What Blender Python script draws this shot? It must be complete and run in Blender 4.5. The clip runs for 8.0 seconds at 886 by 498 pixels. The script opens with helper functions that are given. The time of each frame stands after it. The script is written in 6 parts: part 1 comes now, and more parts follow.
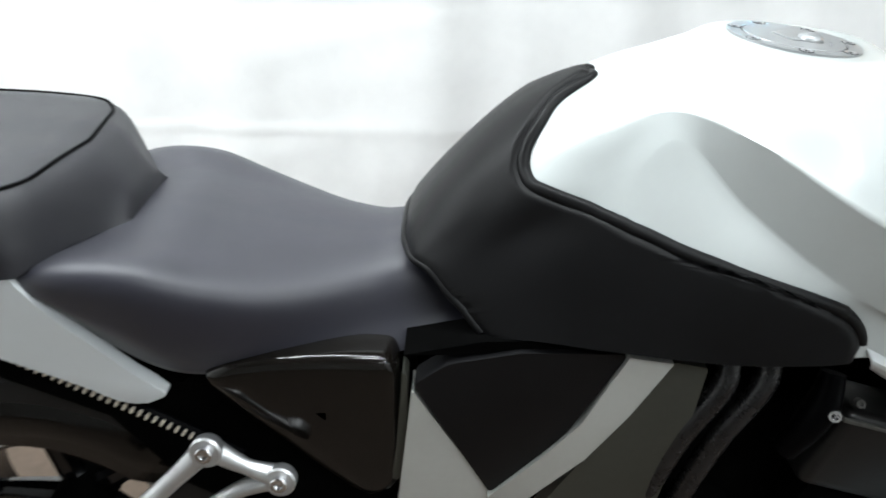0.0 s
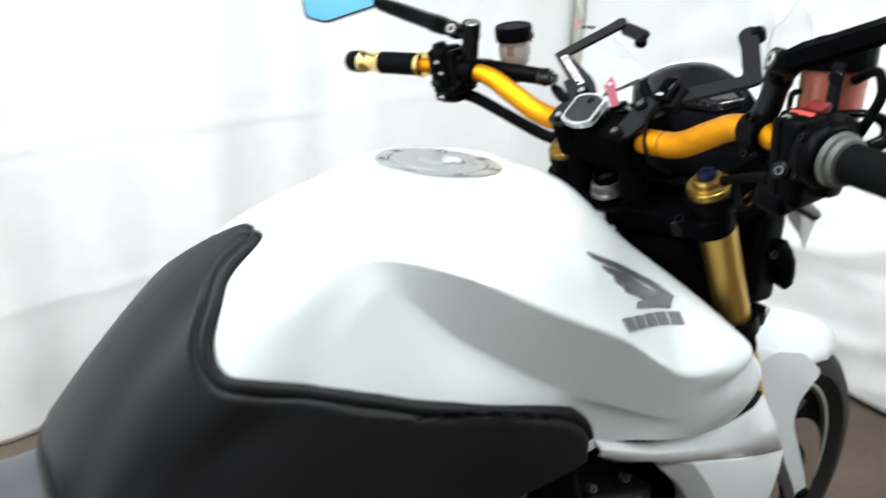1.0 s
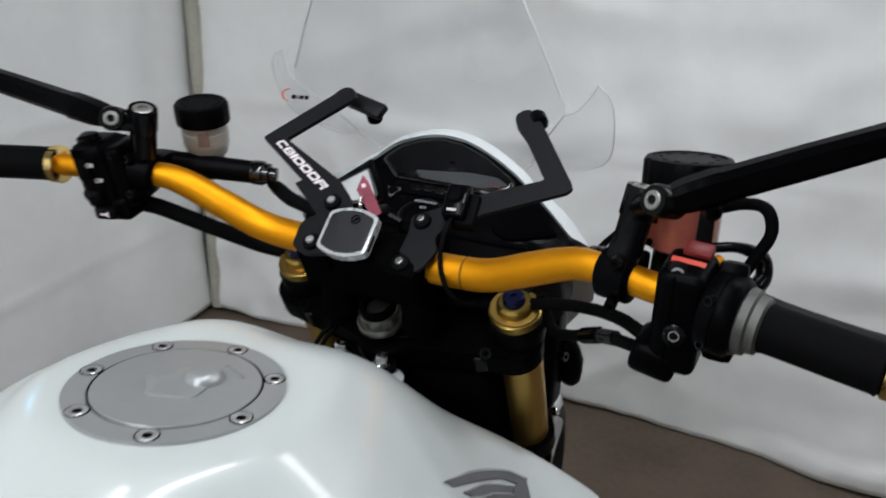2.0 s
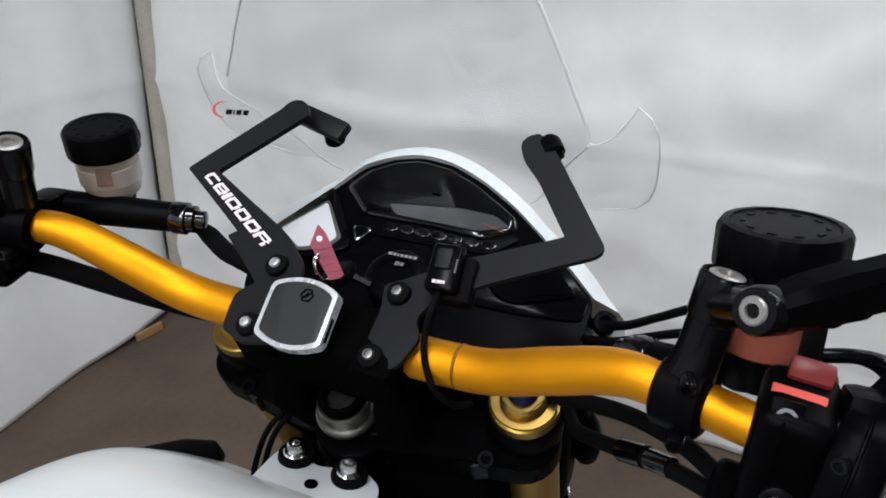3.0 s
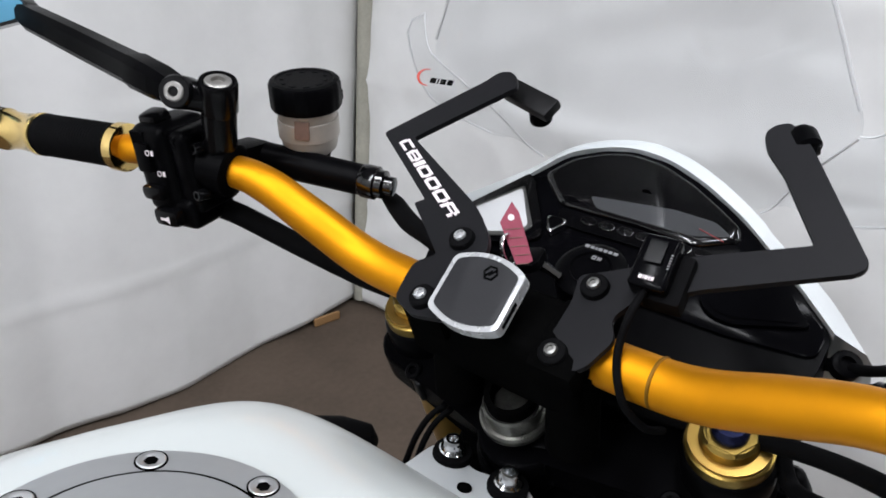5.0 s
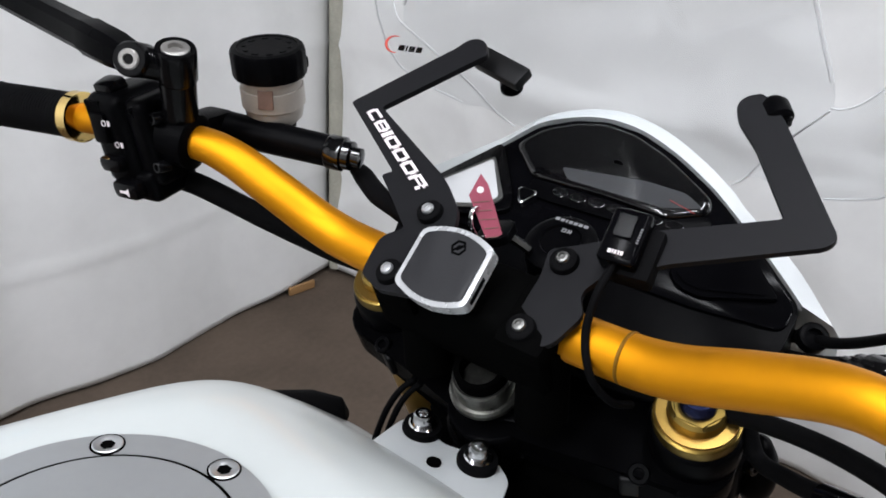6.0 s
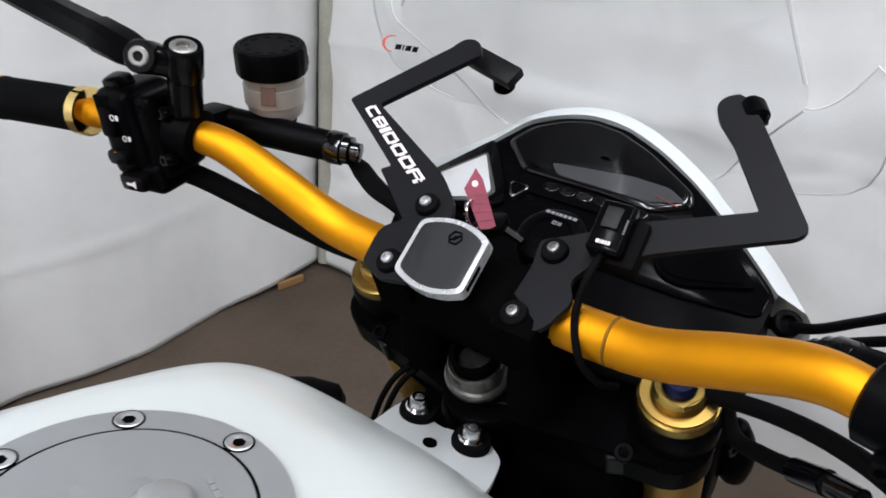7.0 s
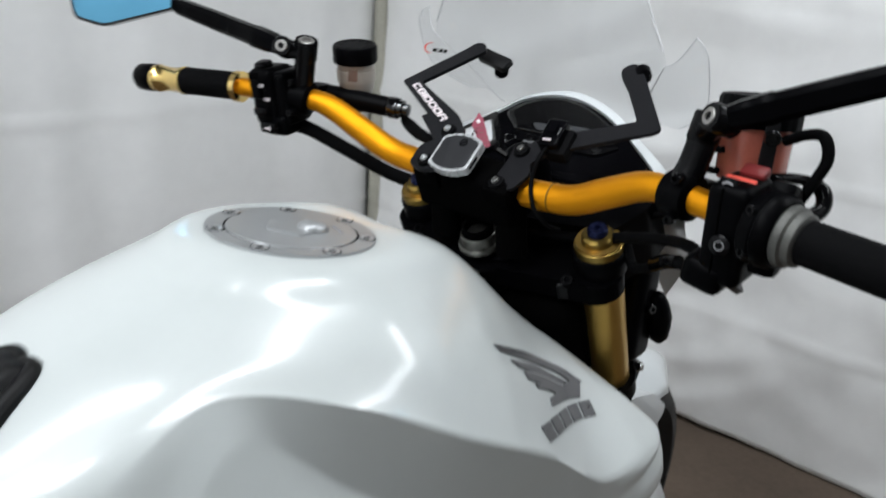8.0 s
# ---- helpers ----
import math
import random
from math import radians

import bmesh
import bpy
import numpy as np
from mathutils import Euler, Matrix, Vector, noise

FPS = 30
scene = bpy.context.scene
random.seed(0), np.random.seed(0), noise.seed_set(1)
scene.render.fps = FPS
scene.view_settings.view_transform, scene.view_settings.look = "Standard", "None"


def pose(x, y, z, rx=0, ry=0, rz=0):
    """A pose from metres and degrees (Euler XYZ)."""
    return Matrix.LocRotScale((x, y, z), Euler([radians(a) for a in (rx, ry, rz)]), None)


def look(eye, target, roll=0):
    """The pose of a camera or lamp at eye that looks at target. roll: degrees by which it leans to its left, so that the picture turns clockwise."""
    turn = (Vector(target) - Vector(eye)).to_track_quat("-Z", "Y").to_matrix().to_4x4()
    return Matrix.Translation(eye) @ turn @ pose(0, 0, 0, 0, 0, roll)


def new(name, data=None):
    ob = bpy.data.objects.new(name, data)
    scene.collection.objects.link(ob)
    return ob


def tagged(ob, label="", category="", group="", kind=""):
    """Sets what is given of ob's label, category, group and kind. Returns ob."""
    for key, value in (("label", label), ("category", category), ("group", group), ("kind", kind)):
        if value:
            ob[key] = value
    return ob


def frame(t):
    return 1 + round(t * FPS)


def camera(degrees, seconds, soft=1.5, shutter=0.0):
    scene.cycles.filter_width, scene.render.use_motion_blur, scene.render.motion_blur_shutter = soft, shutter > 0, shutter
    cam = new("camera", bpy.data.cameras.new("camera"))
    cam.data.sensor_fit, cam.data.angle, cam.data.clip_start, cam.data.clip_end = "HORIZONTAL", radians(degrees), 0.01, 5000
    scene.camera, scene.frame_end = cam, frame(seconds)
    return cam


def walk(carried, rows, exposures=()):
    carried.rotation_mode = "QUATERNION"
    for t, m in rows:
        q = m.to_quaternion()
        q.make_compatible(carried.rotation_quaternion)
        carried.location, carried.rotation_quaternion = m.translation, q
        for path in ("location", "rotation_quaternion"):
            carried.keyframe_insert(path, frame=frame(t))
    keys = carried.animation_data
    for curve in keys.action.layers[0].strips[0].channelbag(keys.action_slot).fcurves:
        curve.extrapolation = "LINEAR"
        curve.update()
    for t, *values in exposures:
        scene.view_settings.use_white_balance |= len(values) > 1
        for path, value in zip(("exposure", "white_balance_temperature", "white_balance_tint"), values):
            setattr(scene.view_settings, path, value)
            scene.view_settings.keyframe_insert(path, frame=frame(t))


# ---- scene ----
cam = camera(63.2, 8.0, 1.7, 0.25)
PATH = [
    (0, (0.065, -0.771, 1.202), (0.027, 0.959, 0.199), -0.3),
    (0.2, (-0.008, -0.766, 1.158), (0.257, 1.000, 0.257), 2.4),
    (0.5, (-0.064, -0.752, 1.181), (0.632, 0.955, 0.404), 0.8),
    (0.7, (-0.060, -0.707, 1.174), (0.809, 0.939, 0.440), 1.1),
    (0.9, (-0.016, -0.645, 1.191), (0.940, 0.950, 0.454), -0.1),
    (1, (0.006, -0.619, 1.209), (1.043, 0.923, 0.470), -0.2),
    (1.3, (0.062, -0.540, 1.257), (1.337, 0.809, 0.514), 0.0),
    (1.5, (0.083, -0.467, 1.258), (1.509, 0.737, 0.538), 1.2),
    (1.8, (0.100, -0.352, 1.262), (1.701, 0.594, 0.526), 1.0),
    (2, (0.127, -0.306, 1.277), (1.819, 0.433, 0.509), 2.5),
    (2.2, (0.158, -0.269, 1.282), (1.885, 0.389, 0.516), 3.2),
    (3.3, (0.326, -0.219, 1.273), (2.001, 0.45, 0.408), 2.3),
    (3.5, (0.332, -0.213, 1.269), (2.006, 0.443, 0.394), 2.5),
    (4, (0.331, -0.217, 1.270), (1.993, 0.427, 0.364), 2.1),
    (4.5, (0.32, -0.208, 1.266), (1.948, 0.592, 0.424), 2.4),
    (5, (0.327, -0.198, 1.229), (1.79, 0.906, 0.430), 3.8),
    (5.2, (0.335, -0.198, 1.231), (1.797, 0.883, 0.398), 3.7),
    (6.3, (0.338, -0.196, 1.228), (1.825, 0.814, 0.352), 4.9),
    (6.5, (0.335, -0.196, 1.227), (1.832, 0.802, 0.352), 5.1),
    (7, (0.316, -0.204, 1.236), (1.81, 0.788, 0.351), 5.2),
    (7.3, (0.25, -0.224, 1.248), (1.773, 0.756, 0.400), 4.5),
    (7.5, (0.187, -0.258, 1.247), (1.755, 0.715, 0.476), 4.6),
    (7.7, (0.133, -0.301, 1.245), (1.73, 0.655, 0.513), 5.7),
    (8, (0.063, -0.426, 1.215), (1.541, 0.714, 0.496), 4.5),
]
walk(cam, [(t, look(eye, target, roll)) for t, eye, target, roll in PATH],
     [(0, 0.5, 6450, 9), (0.5, 0.90, 6450, 9), (1.0, 0.65, 6500, 10), (1.5, -0.05, 6450, 11), (1.8, -0.55, 6480, 11), (2.0, -0.55, 6500, 12), (2.2, -0.4, 6500, 14),
      (3.3, -0.25, 6500, 16), (4.5, -0.15, 6500, 16), (6.5, -0.15, 6500, 16), (7.5, -0.15, 6480, 14), (8, -0.32, 6450, 12)])

# ---- light ----
world = bpy.data.worlds.new("world")
world.use_nodes = True
world.node_tree.nodes["Background"].inputs[0].default_value = (0.9, 0.95, 1.0, 1)
world.node_tree.nodes["Background"].inputs[1].default_value = 0.05
scene.world = world

LAMP_WATTS = 20.0
# ceiling lights out of view; the last is added fill for the right-hand panels
LAMPS = [(-1.3, 0.1, 0), (0.45, -0.15, 0), (-1.9, 0.5, 0), (-0.5, 0.45, 0), (1.5, -1.25, 90), (-2.2, 0.1, 90), (0.9, -2.0, 0)]


def ceiling_tube(x, y, z, length, turn):
    """A ceiling light: a white body with a glowing tube lamp under it."""
    data = bpy.data.lights.new("tube_lamp", "AREA")
    data.shape, data.size, data.size_y = "RECTANGLE", length, 0.10
    data.energy, data.color = LAMP_WATTS, (0.92, 0.975, 1.0)
    lamp = new("tube_lamp", data)
    lamp.matrix_world = pose(x, y, z - 0.075, 0, 0, turn)
    return lamp


# ---- materials ----
def noise_node(nt, scale, detail=4.0, rough=0.5, coord="Object"):
    tc = nt.nodes.new("ShaderNodeTexCoord")
    nz = nt.nodes.new("ShaderNodeTexNoise")
    nz.inputs["Scale"].default_value = scale
    nz.inputs["Detail"].default_value = detail
    nz.inputs["Roughness"].default_value = rough
    nt.links.new(tc.outputs[coord], nz.inputs["Vector"])
    return nz


def material(name, color, rough=0.5, metal=0.0, vary=0.12, scale=9.0, grain=0.0, grain_scale=900.0,
             rough_vary=0.12, coat=0.0, coat_rough=0.05, spec=0.5, transmission=0.0, ior=1.45, sheen=0.0, sss=0.0):
    """A Principled material with colour and gloss that vary at two scales, and a fine relief."""
    m = bpy.data.materials.new(name)
    m.use_nodes = True
    nt = m.node_tree
    b = nt.nodes["Principled BSDF"]
    b.inputs["Metallic"].default_value = metal
    b.inputs["Specular IOR Level"].default_value = spec
    b.inputs["Coat Weight"].default_value = coat
    b.inputs["Coat Roughness"].default_value = coat_rough
    b.inputs["Transmission Weight"].default_value = transmission
    b.inputs["IOR"].default_value = ior
    b.inputs["Sheen Weight"].default_value = sheen
    big = noise_node(nt, scale, 3.0)
    small = noise_node(nt, scale * 11.0, 5.0, 0.6)
    mix = nt.nodes.new("ShaderNodeMath")
    mix.operation = "MULTIPLY_ADD"
    mix.inputs[1].default_value = 0.4
    nt.links.new(small.outputs["Fac"], mix.inputs[0])
    half = nt.nodes.new("ShaderNodeMath")
    half.operation = "MULTIPLY"
    half.inputs[1].default_value = 0.6
    nt.links.new(big.outputs["Fac"], half.inputs[0])
    nt.links.new(half.outputs[0], mix.inputs[2])
    ramp = nt.nodes.new("ShaderNodeMapRange")
    ramp.inputs["From Min"].default_value, ramp.inputs["From Max"].default_value = 0.3, 0.7
    ramp.inputs["To Min"].default_value, ramp.inputs["To Max"].default_value = 1.0 - vary, 1.0 + vary
    nt.links.new(mix.outputs[0], ramp.inputs["Value"])
    tint = nt.nodes.new("ShaderNodeVectorMath")
    tint.operation = "SCALE"
    tint.inputs[0].default_value = color
    nt.links.new(ramp.outputs[0], tint.inputs["Scale"])
    nt.links.new(tint.outputs[0], b.inputs["Base Color"])
    rr = nt.nodes.new("ShaderNodeMapRange")
    rr.inputs["From Min"].default_value, rr.inputs["From Max"].default_value = 0.3, 0.7
    rr.inputs["To Min"].default_value = max(0.0, rough * (1 - rough_vary))
    rr.inputs["To Max"].default_value = min(1.0, rough * (1 + rough_vary))
    nt.links.new(mix.outputs[0], rr.inputs["Value"])
    nt.links.new(rr.outputs[0], b.inputs["Roughness"])
    if grain > 0:
        fine = noise_node(nt, grain_scale, 2.0)
        bump = nt.nodes.new("ShaderNodeBump")
        bump.inputs["Strength"].default_value = grain
        bump.inputs["Distance"].default_value = 0.5 / grain_scale
        nt.links.new(fine.outputs["Fac"], bump.inputs["Height"])
        nt.links.new(bump.outputs[0], b.inputs["Normal"])
    return m


PEARL = material("pearl_white_paint", (0.50, 0.53, 0.523), 0.36, vary=0.02, grain=0.0, coat=0.7, coat_rough=0.15, rough_vary=0.1)
PANEL_WHITE = material("white_body_paint", (0.62, 0.65, 0.66), 0.35, vary=0.02, coat=0.8, coat_rough=0.08)
PAD_BLACK = material("matt_black_cover", (0.0050, 0.0050, 0.0053), 0.42, vary=0.12, grain=0.3, grain_scale=1600, spec=0.17)
VINYL = material("black_vinyl", (0.011, 0.011, 0.020), 0.50, vary=0.12, grain=0.35, grain_scale=1300, spec=0.8, sheen=0.1)
VINYL_TOP = material("black_grained_vinyl", (0.012, 0.012, 0.016), 0.48, vary=0.15, grain=0.7, grain_scale=1100, spec=0.55)
BAR_GOLD = material("gold_anodised_bar", (0.70, 0.282, 0.004), 0.48, 0.88, vary=0.04, grain=0.12, grain_scale=2600)
FORK_GOLD = material("gold_fork_tube", (0.55, 0.35, 0.09), 0.33, 0.95, vary=0.04, grain=0.02, grain_scale=1500)
CAP_GOLD = material("gold_fork_cap", (0.29, 0.195, 0.05), 0.34, 1.0, vary=0.06)
END_GOLD = material("polished_gold", (0.80, 0.58, 0.22), 0.14, 1.0, vary=0.04)
BRACKET = material("black_bracket_coat", (0.0085, 0.0085, 0.010), 0.48, vary=0.15, grain=0.4, grain_scale=2200, spec=0.3, ior=1.3)
STEEL_BLACK = material("black_powder_coat", (0.006, 0.006, 0.0065), 0.40, vary=0.15, grain=0.25, grain_scale=2200, spec=0.2)
ANO_BLACK = material("black_anodised", (0.003, 0.003, 0.0035), 0.18, vary=0.15, spec=0.4, ior=1.25)
PLASTIC = material("black_plastic", (0.0016, 0.0016, 0.002), 0.34, vary=0.25, grain=0.2, grain_scale=1800, spec=0.22, ior=1.16)
GLOSS = material("gloss_black", (0.002, 0.002, 0.0024), 0.10, vary=0.1, coat=0.35, coat_rough=0.03, spec=0.35)
# near-black, hardly any gloss: the shade among deep-set parts is in the colour
SHADOW_BLACK = material("deep_shade_black", (0.002, 0.002, 0.002), 0.50, vary=0.3, scale=20, spec=0.04, ior=1.06)
RUBBER = material("rubber", (0.0036, 0.0036, 0.004), 0.66, vary=0.2, grain=0.5, grain_scale=1500, spec=0.2, ior=1.18)
HOSE_BLACK = material("smooth_hose_rubber", (0.012, 0.012, 0.013), 0.28, vary=0.2, spec=0.5)
TYRE = material("tyre_rubber", (0.012, 0.0115, 0.011), 0.62, vary=0.3, scale=14, grain=0.3, spec=0.3)
ALU = material("satin_aluminium", (0.62, 0.63, 0.64), 0.34, 0.9, vary=0.06, grain=0.1, grain_scale=2400)
ALU_CAP = material("silver_fuel_cap", (0.34, 0.35, 0.355), 0.36, 0.5, vary=0.05, grain=0.15, grain_scale=2400)
BOLT_STEEL = material("satin_bolt_steel", (0.30, 0.29, 0.275), 0.38, 0.7, vary=0.12, scale=80)
DULL_STEEL = material("dull_steel", (0.22, 0.22, 0.21), 0.35, 0.9, vary=0.1)
CHROME = material("bright_steel", (0.75, 0.75, 0.76), 0.14, 1.0, vary=0.04)
GRAPHITE_DARK = material("dark_cast_cover", (0.006, 0.006, 0.006), 0.36, 0.1, vary=0.2, spec=0.4)
RIM_SILVER = material("bright_silver_rim", (0.60, 0.61, 0.62), 0.28, 0.5, vary=0.04)
GROOVE = material("dark_gold_groove", (0.22, 0.10, 0.005), 0.5, 0.6)
ARM_BLACK = material("black_arm_coat", (0.002, 0.002, 0.0024), 0.22, vary=0.2, spec=0.2, ior=1.10)
NUT_STEEL = material("dark_nut_steel", (0.16, 0.16, 0.145), 0.30, 0.9, vary=0.5, scale=90)
SCUFFED = material("scuffed_dark_metal", (0.10, 0.10, 0.093), 0.5, 0.5, vary=0.4, scale=60)
SILVER = material("silver_paint", (0.48, 0.49, 0.465), 0.40, 0.25, vary=0.05, coat=0.4)
GRAPHITE = material("graphite_paint", (0.060, 0.062, 0.052), 0.38, 0.3, vary=0.1)
EMBLEM = material("grey_emblem", (0.12, 0.12, 0.125), 0.30, 0.6, vary=0.12, scale=60)
EMBLEM_EDGE = material("bright_emblem_edge", (0.42, 0.42, 0.43), 0.2, 0.9, vary=0.1)
PRINT_WHITE = material("white_print", (0.80, 0.72, 0.74), 0.5, vary=0.04)
RED = material("red_print", (0.75, 0.10, 0.07), 0.45, vary=0.06)
RED_SWITCH = material("red_switch", (0.20, 0.02, 0.02), 0.35, vary=0.08)
BLUE_CAP = material("dark_blue_anodised", (0.015, 0.02, 0.07), 0.25, 0.7, vary=0.1)
BLUE_GLASS = material("blue_mirror_glass", (0.11, 0.32, 0.48), 0.03, 1.0, vary=0.01, rough_vary=0.0)
TAG_PINK = material("red_paper_tag", (0.30, 0.05, 0.085), 0.6, vary=0.25, scale=60)
MILKY = material("milky_plastic", (0.42, 0.385, 0.34), 0.35, vary=0.08, scale=40, transmission=0.15)
FLUID_RED = material("red_fluid_plastic", (0.60, 0.17, 0.12), 0.22, vary=0.12, scale=30, coat=0.5, transmission=0.2)
FLUID_BROWN = material("brown_label", (0.17, 0.10, 0.075), 0.45, vary=0.25, scale=60)
LCD = material("lcd_face", (0.045, 0.047, 0.050), 0.22, vary=0.04, coat=0.6, coat_rough=0.03)
LCD_LIGHT = material("pale_lcd_face", (0.62, 0.63, 0.64), 0.25, vary=0.03, coat=0.6)
DARK_GLASS = material("dark_display_glass", (0.002, 0.002, 0.0026), 0.14, vary=0.1, spec=0.22, ior=1.2)
PAD_GREY = material("dark_grey_rubber_pad", (0.012, 0.0122, 0.0145), 0.52, vary=0.12, grain=0.2, spec=0.4)
SMOKE = material("smoked_gloss_plastic", (0.005, 0.0042, 0.0035), 0.12, vary=0.2, coat=0.25, coat_rough=0.03, spec=0.3)
LED_BEAD = material("led_bead", (0.62, 0.56, 0.47), 0.3, vary=0.15, scale=80)
HOSE_PRINT = material("grey_print", (0.22, 0.22, 0.23), 0.5)
ORANGE = material("orange_tape", (0.34, 0.19, 0.08), 0.6, vary=0.15)
SHEET = material("white_sheeting", (0.84, 0.843, 0.838), 0.62, vary=0.05, scale=1.6, grain=0.10, grain_scale=260, sheen=0.1)
SEAM = material("grey_green_seam_shade", (0.40, 0.39, 0.33), 0.8, vary=0.2)
BACK_WALL = material("dark_back_wall", (0.05, 0.047, 0.04), 0.9, vary=0.2)
GREY_WALL = material("grey_wall", (0.30, 0.30, 0.29), 0.8, vary=0.12)
CEILING = material("grey_ceiling", (0.17, 0.17, 0.168), 0.85, vary=0.04)
LAMP_BODY = material("lamp_body", (0.8, 0.8, 0.8), 0.5, vary=0.03)


def carpet_material():
    """Brown needle-felt carpet: short fibres, faint worn patches."""
    m = material("brown_carpet", (0.105, 0.080, 0.062), 0.95, vary=0.22, scale=5.0, grain=0.9, grain_scale=420, spec=0.15)
    return m


CARPET = carpet_material()


def clear_glass():
    """Clear acrylic: see-through, with a faint grey body and Fresnel gloss."""
    m = bpy.data.materials.new("clear_acrylic")
    m.use_nodes = True
    nt = m.node_tree
    nt.nodes.remove(nt.nodes["Principled BSDF"])
    clear = nt.nodes.new("ShaderNodeBsdfTransparent")
    clear.inputs[0].default_value = (0.975, 0.98, 0.983, 1)
    gloss = nt.nodes.new("ShaderNodeBsdfGlossy")
    nz = noise_node(nt, 14.0)
    rr = nt.nodes.new("ShaderNodeMapRange")
    rr.inputs["To Min"].default_value, rr.inputs["To Max"].default_value = 0.02, 0.10
    nt.links.new(nz.outputs["Fac"], rr.inputs["Value"])
    nt.links.new(rr.outputs[0], gloss.inputs["Roughness"])
    lw = nt.nodes.new("ShaderNodeLayerWeight")
    lw.inputs["Blend"].default_value = 0.25
    fres = nt.nodes.new("ShaderNodeMapRange")
    fres.inputs["To Min"].default_value, fres.inputs["To Max"].default_value = 0.015, 0.14
    nt.links.new(lw.outputs["Facing"], fres.inputs["Value"])
    mix = nt.nodes.new("ShaderNodeMixShader")
    nt.links.new(fres.outputs[0], mix.inputs[0])
    nt.links.new(clear.outputs[0], mix.inputs[1])
    nt.links.new(gloss.outputs[0], mix.inputs[2])
    nt.links.new(mix.outputs[0], nt.nodes["Material Output"].inputs[0])
    return m


CLEAR = clear_glass()
ACRYLIC_EDGE = material("acrylic_edge", (0.66, 0.67, 0.68), 0.25, vary=0.05)


# ---- building kit ----
def spline(xs, ys, x):
    """Smooth curve through the knots (cubic, finite-difference tangents, no overshoot at the ends)."""
    xs, ys = np.asarray(xs, float), np.asarray(ys, float)
    d = np.diff(ys) / np.diff(xs)
    tan = np.empty_like(ys)
    tan[0], tan[-1] = d[0], d[-1]
    h = np.diff(xs)
    tan[1:-1] = (d[:-1] * h[1:] + d[1:] * h[:-1]) / (h[1:] + h[:-1])
    i = int(np.clip(np.searchsorted(xs, x) - 1, 0, len(xs) - 2))
    u = (x - xs[i]) / h[i]
    return ((1 + 2 * u) * (1 - u) ** 2 * ys[i] + u * (1 - u) ** 2 * h[i] * tan[i]
            + u * u * (3 - 2 * u) * ys[i + 1] + u * u * (u - 1) * h[i] * tan[i + 1])


def smooth_path(points, step=6):
    """Catmull-Rom points along a polyline of 3D knots."""
    p = [Vector(q) for q in points]
    out = []
    for i in range(len(p) - 1):
        a = p[i - 1] if i else p[0] * 2 - p[1]
        d = p[i + 2] if i + 2 < len(p) else p[-1] * 2 - p[-2]
        b, c = p[i], p[i + 1]
        for k in range(step):
            t = k / step
            out.append(0.5 * ((2 * b) + (c - a) * t + (2 * a - 5 * b + 4 * c - d) * t * t + (3 * b - a - 3 * c + d) * t ** 3))
    out.append(p[-1])
    return out


def finish(me, angle=38):
    me.polygons.foreach_set("use_smooth", [True] * len(me.polygons))
    me.set_sharp_from_angle(angle=radians(angle))
    me.update()
    return me


def part(name, bm, mat, parent=None, label="", angle=38):
    """Links a bmesh (or a ready mesh) as one mesh object under a thing or a part."""
    if isinstance(bm, bpy.types.Mesh):
        me = bm
    else:
        bmesh.ops.recalc_face_normals(bm, faces=bm.faces)
        me = bpy.data.meshes.new(name)
        bm.to_mesh(me)
        bm.free()
        finish(me, angle)
    if mat is not None and not me.materials:
        me.materials.append(mat)
    ob = new(name, me)
    if parent is not None:
        ob.parent = parent
    return tagged(ob, label)


def sit_point(p):
    """The bodywork's drawn stations carried to their seat on the frame: a little forward, raked up towards the steering head."""
    x, y, z = p
    return Vector((0.0611 + 0.9704 * x - 0.033 * z, 1.005 * y, -0.0025 + 0.0249 * x + 0.9808 * z + 0.0287 * abs(y)))


def body(name, bm, mat, parent=None, label="", angle=38):
    """A piece of bodywork: a part that is carried to its seat on the frame."""
    for v in bm.verts:
        v.co = sit_point(v.co)
    return part(name, bm, mat, parent, label, angle)


def put(name, me, parent, m, label=""):
    """Another object on shared mesh data, at the pose m."""
    ob = new(name, me)
    ob.parent = parent
    ob.matrix_basis = m
    return tagged(ob, label)


def ready(bm, mat, name="shape", angle=38):
    bmesh.ops.recalc_face_normals(bm, faces=bm.faces)
    me = bpy.data.meshes.new(name)
    bm.to_mesh(me)
    bm.free()
    me.materials.append(mat)
    return finish(me, angle)


def aim(origin, normal, up=(0, 0, 1)):
    """A pose at origin whose z axis is the normal and whose y axis leans towards up."""
    z = Vector(normal).normalized()
    y = Vector(up)
    if abs(y.normalized().dot(z)) > 0.98:
        y = Vector((1, 0, 0))
    y = (y - z * y.dot(z)).normalized()
    x = y.cross(z)
    m = Matrix((x, y, z)).transposed().to_4x4()
    m.translation = origin
    return m


def add_rows(bm, rows, closed=True, caps=True):
    """Skins rows of points (each row a ring or a strip) into bm."""
    vs = [[bm.verts.new(p) for p in row] for row in rows]
    n = len(rows[0])
    for a, b in zip(vs, vs[1:]):
        for i in range(n if closed else n - 1):
            j = (i + 1) % n
            try:
                bm.faces.new((a[i], a[j], b[j], b[i]))
            except ValueError:
                pass
    if caps and closed:
        bm.faces.new(vs[0])
        bm.faces.new(list(reversed(vs[-1])))
    return bm


